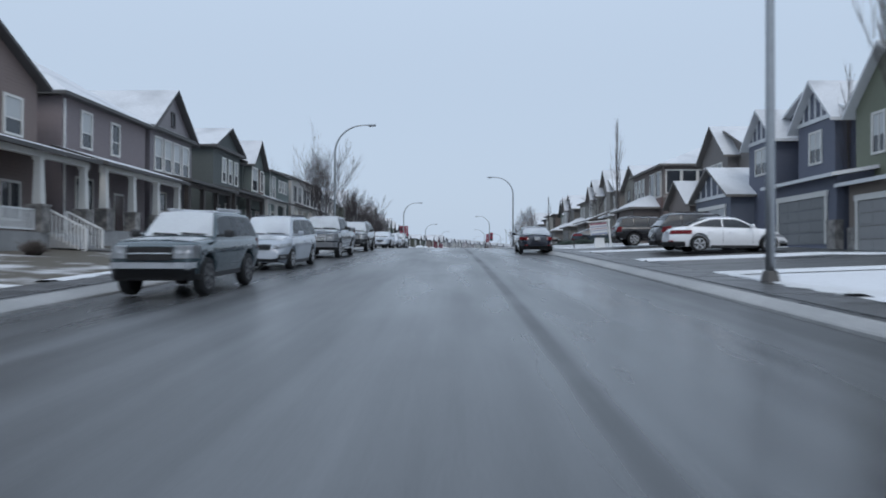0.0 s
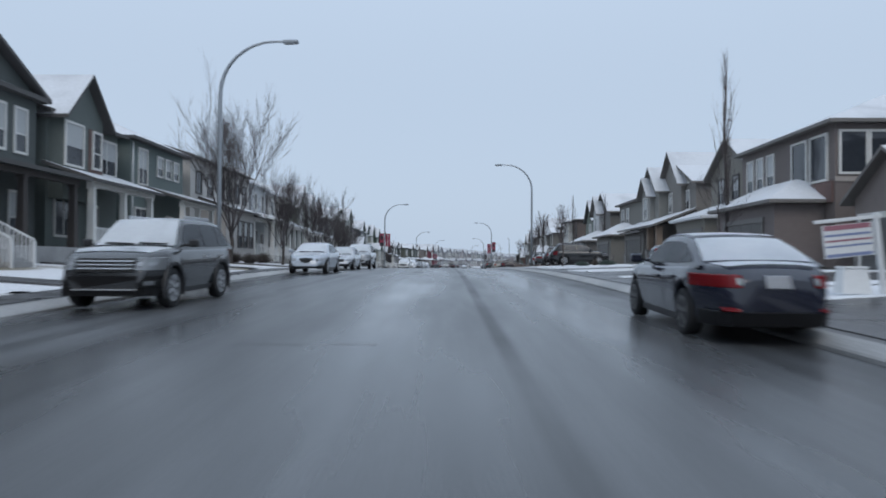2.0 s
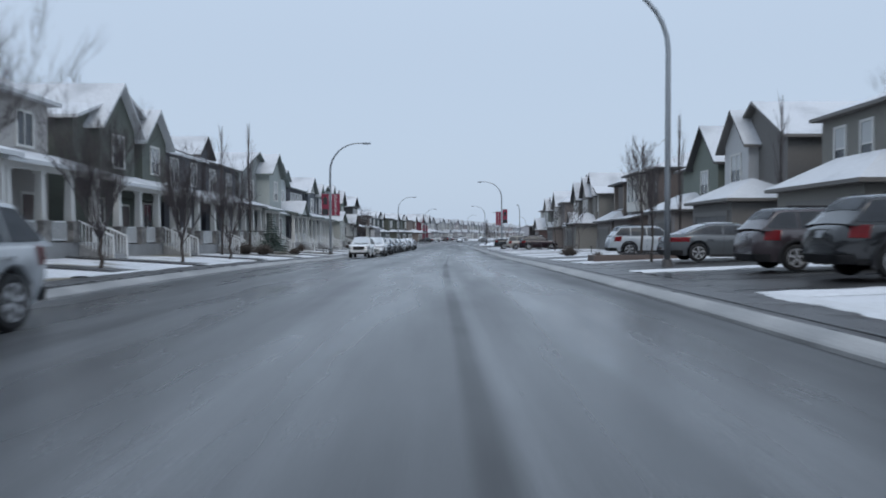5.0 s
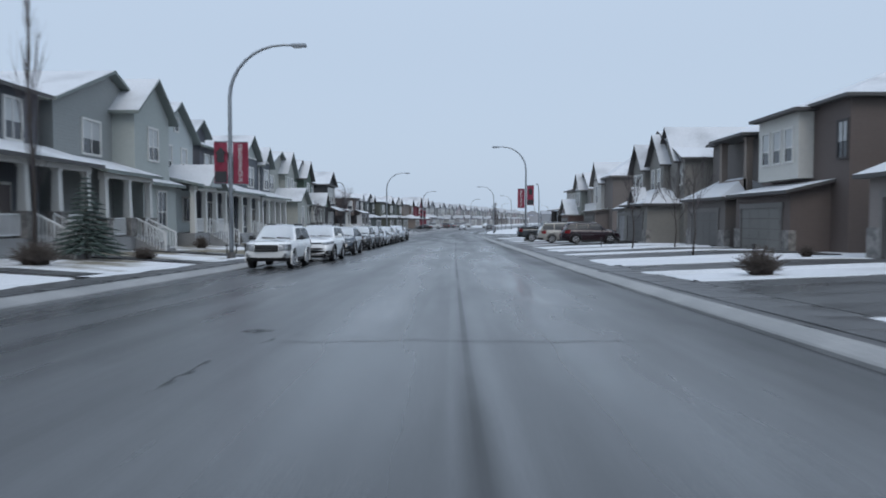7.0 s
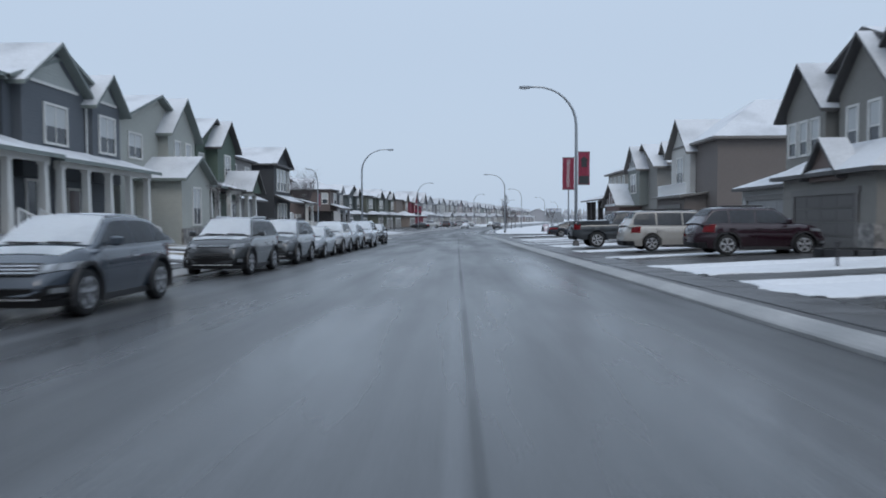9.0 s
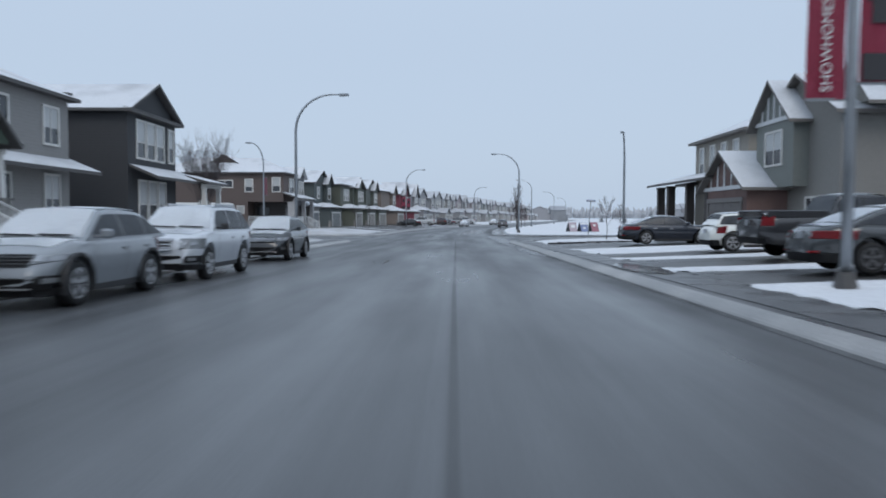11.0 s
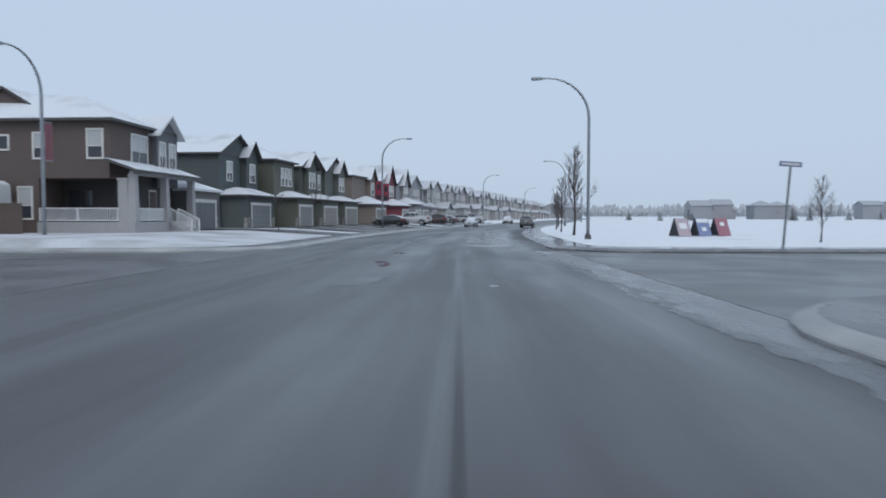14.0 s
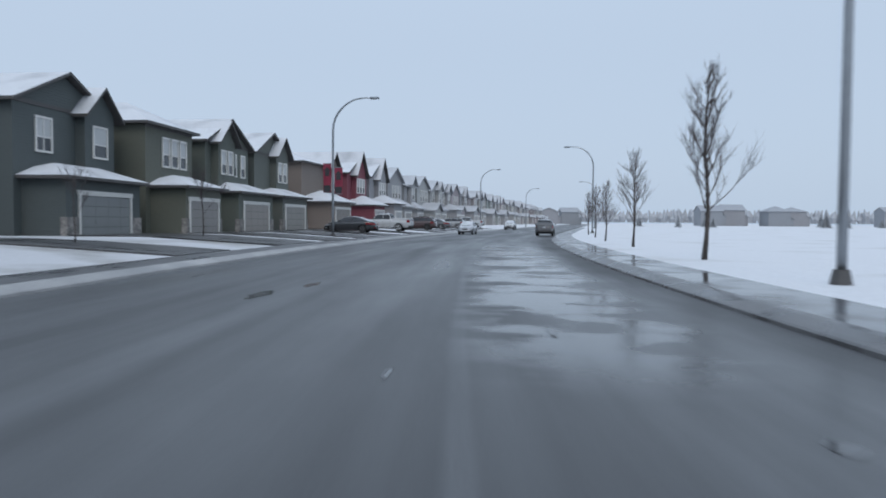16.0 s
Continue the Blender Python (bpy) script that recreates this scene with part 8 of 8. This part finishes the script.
def storm_drain(y, off):
    x, yy, rz = spot(y, off)
    root = thing("storm_drain", pose(x, yy, road_h_fine(y, off), 0, 0, rz), "dark iron storm drain grate at the kerb", "drain")
    bm = bmesh.new()
    ring_frame(bm, lambda a, b, c: (a, b, c), -0.25, 0.25, -0.45, 0.45, 0.05, -0.02, 0.012)
    part("grate_frame", bm, M_IRON, root)
    # thin black plate that stands for the shade in the pit
    bm = bmesh.new()
    box(bm, -0.2, 0.2, -0.4, 0.4, -0.02, 0.003)
    part("sump", bm, M_BLACKP, root)
    me = None
    for i in range(6):
        if me is None:
            bm = bmesh.new()
            box(bm, -0.2, 0.2, -0.02, 0.02, -0.01, 0.01)
            ob = part("grate_bar", bm, M_IRON, root)
            me = ob.data
        else:
            ob = new("grate_bar", me)
            ob.parent = root
        ob.matrix_basis = pose(0, -0.35 + i * 0.14, 0)


storm_drain(250.6, -8.0)


# ---- yards ----
def shrub(x, y, r, h, seed, needle=False, label="dry brown shrub in a snowy bed"):
    """A clump of many bare stems, or of needled twigs."""
    rnd = random.Random(seed)
    verts, faces = [], []
    for i in range(420 if r > 0.5 else 240):
        a, e = rnd.uniform(0, 6.283), rnd.uniform(0.15, 1.0)
        d = Vector((math.cos(a) * math.cos(e * 1.4) * r, math.sin(a) * math.cos(e * 1.4) * r, math.sin(e * 1.4) * h)) * rnd.uniform(0.55, 1.05)
        base = Vector((rnd.uniform(-0.3, 0.3) * r, rnd.uniform(-0.3, 0.3) * r, 0))
        path = [base, base.lerp(d, 0.55) + Vector((rnd.uniform(-0.05, 0.05), rnd.uniform(-0.05, 0.05), 0.05)), d + Vector((rnd.uniform(-0.1, 0.1), rnd.uniform(-0.1, 0.1), rnd.uniform(-0.05, 0.1)))]
        w = 0.03 if needle else 0.014
        tube(verts, faces, path, [w, w * 0.8, w * 0.4], 3)
    ob = from_lists("shrub", verts, faces, M_NEEDLE if needle else M_SHRUB)
    ob.matrix_basis = pose(x, y, yard(y, x - cx(y)) - 0.02)
    tagged(ob, label, "shrub", group="shrubs in the yards")


def spruce(x, y, h, r, seed, label="small frosted spruce in a front yard", z=None, needles=None):
    """A conifer of drooping whorls, each branch with its needled twigs."""
    rnd = random.Random(seed)
    z = yard(y, x - cx(y)) if z is None else z
    root = thing("spruce", pose(x, y, z), label, "tree", group="conifers")
    verts, faces = [], []
    tube(verts, faces, [Vector((0, 0, 0)), Vector((0, 0, h * 0.5)), Vector((0, 0, h))], [0.07, 0.045, 0.01], 6)
    from_lists("trunk", verts, faces, M_BARK, root)
    verts, faces = [], []
    lev = int(h * 5)
    for i in range(lev):
        q = (i + 1) / (lev + 1)
        for k in range(9):
            a = k * 0.698 + i * 1.1 + rnd.uniform(-0.2, 0.2)
            ln = r * (1 - q) * rnd.uniform(0.75, 1.15) + 0.06
            p0 = Vector((0, 0, h * (0.06 + 0.92 * q)))
            tip = p0 + Vector((math.cos(a) * ln, math.sin(a) * ln, -ln * 0.18))
            tube(verts, faces, [p0, p0.lerp(tip, 0.5) + Vector((0, 0, 0.03)), tip], [0.03, 0.06 * min(1, ln), 0.012], 4)
            for j in range(3):
                b = p0.lerp(tip, 0.35 + 0.2 * j)
                s = Vector((-math.sin(a), math.cos(a), -0.2)) * ln * 0.28 * (1 if j % 2 else -1)
                tube(verts, faces, [b, b + s], [0.04, 0.012], 3)
    ob = from_lists("needles", verts, faces, needles or M_NEEDLE, root)
    tagged(ob, "grey-green needled branches", kind="stuff")


def build_yards():
    for i, (x, y, r, h) in enumerate(((-14.5, 126.4, 1.0, 0.8), (-15.0, 123.5, 0.9, 0.9), (-13.4, 132.0, 0.6, 0.5), (-15.6, 144.8, 0.6, 0.7), (-15.8, 152.6, 0.5, 0.8), (-15.2, 76.8, 0.9, 0.8), (-14.8, 79.2, 0.8, 0.7), (-14.9, 83.0, 0.9, 0.8),
                                     (-14.8, 65.6, 0.8, 0.7), (-14.6, 69.4, 0.7, 0.6), (-15.0, 94.0, 0.7, 0.7), (-15.1, 173.6, 0.5, 0.5), (-15.4, 178.6, 0.5, 0.5), (-14.6, 24.0, 0.6, 0.5), (-15.2, 34.6, 0.5, 0.7), (-15.0, 50.2, 0.7, 0.6),
                                     (10.6, 85.6, 0.4, 0.5), (7.6, 123.4, 0.85, 0.8), (7.3, 112.2, 0.4, 0.4),
                                     (11.8, 96.2, 0.5, 0.5), (13.4, 132.6, 0.5, 0.5))):
        shrub(x, y, r, h, 100 + i, label="dry brown shrub in a snowy bed" if x < 0 else "low brown shrub on a snowy strip by a driveway")
    for i, (x, y, r, h) in enumerate(((9.4, 84.4, 0.6, 0.34), (11.3, 84.2, 0.75, 0.38), (10.9, 64.6, 1.1, 0.6), (9.5, 65.0, 0.9, 0.5), (12.6, 65.0, 1.0, 0.6))):
        shrub(x, y, r, h, 160 + i, True, "low grey-green juniper mound on a snowy strip")
    shrub(14.2, 193.6, 1.2, 2.1, 190, True, "tall frosted rounded shrub beside a driveway")
    spruce(-14.9, 130.4, 3.3, 1.5, 3)
    spruce(-15.6, 64.0, 1.6, 0.7, 4)
    # timber-edged planter and round tree planter
    for x, y, r in ((9.6, 112.2, 0.95), (11.6, 156.6, 1.0)):
        root = thing("planter", pose(x, y, yard(y, x - cx(y))), "low round dark block planter in the snow", "planter")
        for i in range(14):
            a = 2 * math.pi * i / 14
            bm = bmesh.new()
            w = math.pi * r / 14 * 0.93
            pts = [(r - 0.11, -w), (r + 0.11, -w), (r + 0.11, w), (r - 0.11, w)]
            rot = [(p * math.cos(a) - q * math.sin(a), p * math.sin(a) + q * math.cos(a)) for p, q in pts]
            solid(bm, [(p, q, -0.08) for p, q in rot], [(p, q, 0.24) for p, q in rot])
            part("block", bm, M_TAR, root)
        bm = bmesh.new()
        solid(bm, [(0.9 * r * math.cos(t), 0.9 * r * math.sin(t), -0.05) for t in frange(0, 5.9, 0.45)], [(0.88 * r * math.cos(t), 0.88 * r * math.sin(t), 0.15) for t in frange(0, 5.9, 0.45)])
        part("soil", bm, M_GARDEN, root)
    root = thing("timber_edging", pose(6.9, 107.4, yard(107.4, 6.9 - cx(107.4))), "weathered timber box edging beside a driveway", "garden edging")
    for x0, x1, y0, y1 in ((-0.9, 3.2, -0.75, -0.6), (-0.9, 3.2, 0.6, 0.75), (-0.9, -0.75, -0.6, 0.6), (3.05, 3.2, -0.6, 0.6)):
        bm = bmesh.new()
        box(bm, x0, x1, y0, y1, -0.05, 0.28, 0, 0.01)
        part("timber", bm, M_FENCE, root)
    root = thing("stone_edging", pose(cx(209.3) + 5.4, 209.3, yard(209.3, 5.4)), "low dark block edging beside the corner driveway", "garden edging")
    me = None
    for i in range(12):
        if me is None:
            bm = bmesh.new()
            box(bm, 0.01, 0.59, -0.12, 0.12, -0.08, 0.13, 0, 0.015)
            ob = part("block", bm, M_TAR, root)
            me = ob.data
        else:
            ob = new("block", me)
            ob.parent = root
        ob.location = (i * 0.6, 0, 0.02 * min(i, 6) + 0.008 * ((i * 5) % 3))
    # stakes in the snow strips
    for x, y, h in ((7.3, 47.0, 0.5), (9.4, 153.4, 0.55), (10.6, 131.0, 0.5), (-12.4, 141.0, 0.4), (-12.4, 142.6, 0.4), (-12.4, 144.2, 0.4), (-12.4, 139.4, 0.4)):
        bm = bmesh.new()
        box(bm, -0.03, 0.03, -0.03, 0.03, -0.05, h, 0, 0.008)
        box(bm, -0.07, 0.07, -0.035, 0.035, h, h + 0.08, 0, 0.01)
        ob = part("stake", bm, M_BLACKP)
        ob.matrix_basis = pose(x, y, yard(y, x - cx(y)))
        tagged(ob, "short dark stake light in the snow", "garden light", group="stake lights")


build_yards()


# ---- signs ----
def sale_sign(x, y):
    """A leaning white post with a hanging board, and a white box at its foot."""
    z = yard(y, x - cx(y))
    root = thing("sale_sign", pose(x, y, z, 0, -6, 0), "leaning white post sign with red and blue striped board", "sign")
    bm = bmesh.new()
    box(bm, 0.55, 0.66, -0.055, 0.055, -0.1, 1.75, 0, 0.01)
    part("post", bm, M_WHITE, root)
    bm = bmesh.new()
    box(bm, -0.75, 0.72, -0.045, 0.045, 1.62, 1.70, 0, 0.01)
    part("arm", bm, M_WHITE, root)
    bm = bmesh.new()
    box(bm, -0.6, 0.5, -0.015, 0.015, 0.82, 1.56)
    board = part("board", bm, M_WHITE, root)
    for z0, z1, m in ((1.44, 1.56, M_SIGNRED), (1.3, 1.36, M_BLUE), (1.18, 1.23, M_SIGNRED), (1.06, 1.11, M_BLUE), (0.84, 0.92, M_BLUE)):
        bm = bmesh.new()
        box(bm, -0.57, 0.46, -0.022, -0.016, z0, z1 - 0.01)
        part("stripe", bm, m, board)
    root = thing("brochure_box", pose(x - 0.15, y - 0.1, z), "white plastic box standing in the snow by a sign", "box")
    bm = bmesh.new()
    solid(bm, [(-0.32, -0.22, 0), (0.32, -0.22, 0), (0.32, 0.22, 0), (-0.32, 0.22, 0)], [(-0.26, -0.16, 0.55), (0.26, -0.16, 0.55), (0.26, 0.16, 0.55), (-0.26, 0.16, 0.55)])
    part("body", bm, M_WHITE, root)
    bm = bmesh.new()
    box(bm, -0.28, 0.28, -0.18, 0.18, 0.55, 0.6, 0, 0.01)
    part("lid", bm, M_WHITE, root)


sale_sign(8.75, 45.3)


def a_frame(x, y, front, mark, label, rz):
    root = thing("sandwich_board", pose(x, y, yard(y, x - cx(y)), 0, 0, rz), label, "sign", group="sandwich boards on the field")
    w, h, d = 0.62, 1.25, 0.5
    for s in (-1, 1):
        bm = bmesh.new()
        solid(bm, [(-w, s * d, 0), (w, s * d, 0), (w, s * (d - 0.04), 0), (-w, s * (d - 0.04), 0)], [(-w, s * 0.04, h), (w, s * 0.04, h), (w, 0, h), (-w, 0, h)])
        b = part("panel", bm, front if s < 0 else M_BLACK, root)
        if s < 0:
            for z0, z1, hw_, m in mark:
                bm = bmesh.new()
                ya, yb = -d + (d - 0.04) * z0 / h - 0.015, -d + (d - 0.04) * z1 / h - 0.015
                solid(bm, [(-hw_, ya, z0), (hw_, ya, z0), (hw_, ya + 0.02, z0), (-hw_, ya + 0.02, z0)], [(-hw_, yb, z1), (hw_, yb, z1), (hw_, yb + 0.02, z1), (-hw_, yb + 0.02, z1)])
                part("printed_patch", bm, m, b)
    for s in (-1, 1):
        bm = bmesh.new()
        solid(bm, [(s * w, -d, 0.02), (s * w, d, 0.02), (s * (w - 0.02), d, 0.02), (s * (w - 0.02), -d, 0.02)], [(s * w, -0.04, h), (s * w, 0.04, h), (s * (w - 0.02), 0.04, h), (s * (w - 0.02), -0.04, h)])
        part("side_flap", bm, M_BLACK, root)


a_frame(15.6, 262.6, M_SIGNPINK, ((0.52, 0.92, 0.34, M_WHITE),), "dusty pink sandwich board on the snowy field", 28)
a_frame(17.2, 263.1, M_BLUE, ((0.95, 1.22, 0.56, M_WHITE), (0.35, 0.62, 0.2, M_WHITE)), "blue sandwich board on the snowy field", 28)
a_frame(18.7, 263.5, M_SIGNRED, ((0.72, 0.98, 0.2, M_WHITE),), "faded red sandwich board on the snowy field", 28)


def street_sign(x, y):
    root = thing("street_sign", pose(x, y, yard(y, x - cx(y)), 0, 4, 0), "street name sign on a leaning pale post", "sign")
    bm = bmesh.new()
    box(bm, -0.04, 0.04, -0.04, 0.04, -0.1, 3.6)
    part("post", bm, M_METAL, root)
    bm = bmesh.new()
    box(bm, -0.5, 0.5, -0.02, 0.02, 3.55, 3.78, 0, 0.008)
    blade = part("blade", bm, M_BLUE, root)
    bm = bmesh.new()
    box(bm, -0.4, 0.4, -0.028, -0.021, 3.62, 3.71)
    part("lettering_bar", bm, M_WHITE, blade)


street_sign(14.2, 243.6)


# ---- corner lot: fence and trailer ----
def fence_run(x0, x1, y, h, label):
    root = thing("fence", pose(x0, y, gz(y) + 0.1), label, "fence")
    n = int((x1 - x0) / 0.17)
    me = None
    for i in range(n):
        if me is None:
            bm = bmesh.new()
            box(bm, 0, 0.155, -0.02, 0.02, 0, h)
            ob = part("board", bm, M_FENCE, root)
            me = ob.data
        else:
            ob = new("board", me)
            ob.parent = root
            ob.location = (i * 0.17, 0, 0.012 * ((i * 7) % 3))
    for i in range(int((x1 - x0) / 2.4) + 1):
        bm = bmesh.new()
        box(bm, i * 2.4 - 0.06, i * 2.4 + 0.06, 0.03, 0.13, 0, h + 0.08)
        part("fence_post", bm, M_FENCE, root)


fence_run(-38.0, -25.4, 252.6, 2.2, "brown stained board fence along the side street")


def trailer(x, y):
    root = thing("travel_trailer", pose(x, y, gz(y) + 0.6), "white travel trailer with grey stripes behind a fence", "trailer")
    bm = bmesh.new()
    ring = [(-3.6, 0.75), (3.1, 0.75), (3.6, 1.5), (3.55, 2.9), (3.2, 3.15), (-3.3, 3.15), (-3.6, 2.9)]
    solid(bm, [(a, -1.2, b) for a, b in ring], [(a, 1.2, b) for a, b in ring])
    bmesh.ops.bevel(bm, geom=bm.edges[:], offset=0.06, segments=2, affect="EDGES")
    body = part("body", bm, M_WHITE, root, "", 40)
    for a, b, c, d in ((-3.4, 3.3, 1.15, 1.3), (-2.2, 3.4, 1.45, 1.55)):
        bm = bmesh.new()
        box(bm, a, b, -1.22, -1.19, c, d)
        part("stripe", bm, M_RIM, body)
    for a, w in ((-2.6, 0.5), (-0.6, 0.45), (2.2, 0.35), (2.9, 0.3)):
        bm = bmesh.new()
        box(bm, a - w, a + w, -1.23, -1.18, 2.0, 2.65)
        part("trailer_window", bm, M_GLASS, root)
    for a in (-0.7, 0.3):
        verts, faces = [], []
        tube(verts, faces, [Vector((a, -1.1, 0.35)), Vector((a, -0.85, 0.35))], [0.36, 0.36], 18)
        from_lists("wheel", verts, faces, M_RUBBER, root, soft=False)
    bm = bmesh.new()
    box(bm, -0.5, 0.5, -0.4, 0.4, 3.15, 3.4, 0, 0.05)
    part("roof_unit", bm, M_WHITE, root)
    bm = bmesh.new()
    box(bm, -3.5, 3.0, -1.0, 1.0, 0.3, 0.76)
    part("chassis", bm, M_BLACKP, root)


trailer(-31.6, 254.6)


# ---- sidewalk slabs and ragged snow ----
def walk_slabs():
    """Slabs of the sidewalks, each one with its own joints."""
    bm = bmesh.new()
    box(bm, -0.61, 0.61, -0.742, 0.742, -0.06, 0.0, 0, 0.008)
    me = None
    for name, off in (("pavement_left_near", KERB_L - 1.005), ("pavement_right_near", KERB_R + 1.005)):
        root = bpy.data.objects[name]
        for i in range(140):
            y = 8.0 + i * 1.5
            if me is None:
                ob = part("slab", bm, M_WALK, root)
                me = ob.data
            else:
                ob = new("slab", me)
                ob.parent = root
            tilt = math.degrees(math.atan((gz(y + 0.7) - gz(y - 0.7)) / 1.4))
            turn = -math.degrees(math.atan((cx(y + 0.7) - cx(y - 0.7)) / 1.4))
            ob.matrix_basis = pose(cx(y) + off + kerb_shift(y, off), y, gz(y) + 0.166 + 0.003 * ((i * 5) % 3), tilt, 0, turn)


walk_slabs()


def snow_edge(name, pts, inward, wide, seed, label):
    """A thin ragged lip of snow along a line of ground points, spreading to one side of it."""
    rnd = random.Random(seed)
    verts, faces = [], []
    w = wide * 0.5
    for i, (x, y, z) in enumerate(pts):
        w = max(0.02, min(wide, w + rnd.uniform(-0.35, 0.35) * wide))
        for q, h in ((-0.55, -0.05), (-0.3, 0.022), (0.3, 0.024), (0.75, 0.014), (1.0, -0.04)):
            d = w * q if q > 0 else q
            verts.append((x + inward[0] * d, y + inward[1] * d, z + h))
    for i in range(len(pts) - 1):
        for k in range(4):
            a = i * 5 + k
            faces.append((a, a + 1, a + 6, a + 5))
    ob = from_lists(name, verts, faces, M_SNOW)
    tagged(ob, label, "snow", kind="stuff")


def ragged_snow():
    k = 0
    for (a, b), (c, d) in zip(STRIPS, STRIPS[1:]):
        x1 = 16.0 if b < 100 else (14.2 if b < 135 else (15.4 if b < 158 else 13.9))
        for y, s in ((b, 1), (c, -1)):
            pts = [(x, y, yard(y, x - cx(y)) + 0.025) for x in frange(cx(y) + KERB_R + 1.7 + kerb_shift(y, 5), x1, 0.22)]
            snow_edge("snow_lip", pts, (0, s), 0.45, 400 + k, "ragged thin snow over a driveway's edge")
            k += 1
    for a, b in STRIPS[:-1]:
        if b - a > 0.9:
            pts = [(cx(y) + KERB_R + 1.66 + kerb_shift(y, 5), y, gz(y) + 0.17) for y in frange(a, b, 0.22)]
            snow_edge("snow_lip", pts, (-1, 0), 0.4, 500 + k, "ragged thin snow over the sidewalk's edge")
            k += 1
    for a in frange(6, 200, 9.7):
        pts = [(cx(y) + KERB_L - 1.66, y, gz(y) + 0.17) for y in frange(a, a + 7, 0.25)]
        snow_edge("snow_lip", pts, (1, 0), 0.35, 600 + k, "ragged thin snow over the sidewalk's edge")
        k += 1


ragged_snow()


# ---- distance ----
def far_rows():
    rnd = random.Random(21)
    # blue-grey wall colours that carry the haze of the distance
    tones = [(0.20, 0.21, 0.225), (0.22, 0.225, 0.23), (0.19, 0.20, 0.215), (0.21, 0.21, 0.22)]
    spots = []
    spots += [(138, 600), (152, 607), (171, 598), (186, 612), (232, 604), (247, 618), (300, 600), (318, 612), (372, 590)]
    for k in range(12):
        spots.append((-70 + k * 14, 700 + rnd.uniform(-8, 8)))
    for x, y in spots:
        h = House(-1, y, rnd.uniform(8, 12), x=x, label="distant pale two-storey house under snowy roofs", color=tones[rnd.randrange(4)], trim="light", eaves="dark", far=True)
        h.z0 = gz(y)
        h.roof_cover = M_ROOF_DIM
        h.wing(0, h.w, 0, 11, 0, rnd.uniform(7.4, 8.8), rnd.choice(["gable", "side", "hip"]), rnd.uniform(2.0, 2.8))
        h.wing(1, h.w * 0.55, -2, 4, 0, rnd.uniform(3.4, 5.8), "side", 1.6)
    for i in range(9):
        spruce(50 + rnd.uniform(0, 150), 450 + rnd.uniform(0, 90), rnd.uniform(3.5, 6.5), rnd.uniform(1.4, 2.2), 300 + i, "spruce in the distance across the field, coloured pale for haze", 0.1, M_FARNEEDLE)


far_rows()


def woods():
    """A far line of bare woods round the edge of the open ground."""
    rnd = random.Random(9)
    verts, faces = [], []
    for i in range(2600):
        a = rnd.uniform(-0.75, 1.35)
        d = rnd.uniform(760, 900)
        x, y = math.sin(a) * d, 150 + math.cos(a) * d
        h = rnd.uniform(5, 13)
        b = Vector((x, y, 2.0))
        tube(verts, faces, [b, b + Vector((rnd.uniform(-1, 1), 0, h * 0.5)), b + Vector((rnd.uniform(-2, 2), 0, h))], [0.9, rnd.uniform(1.6, 3.0), 0.3], 5)
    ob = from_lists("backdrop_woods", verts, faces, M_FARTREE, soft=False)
    tagged(ob, "far hazy line of bare woods on the horizon", "woods", kind="stuff")


woods()
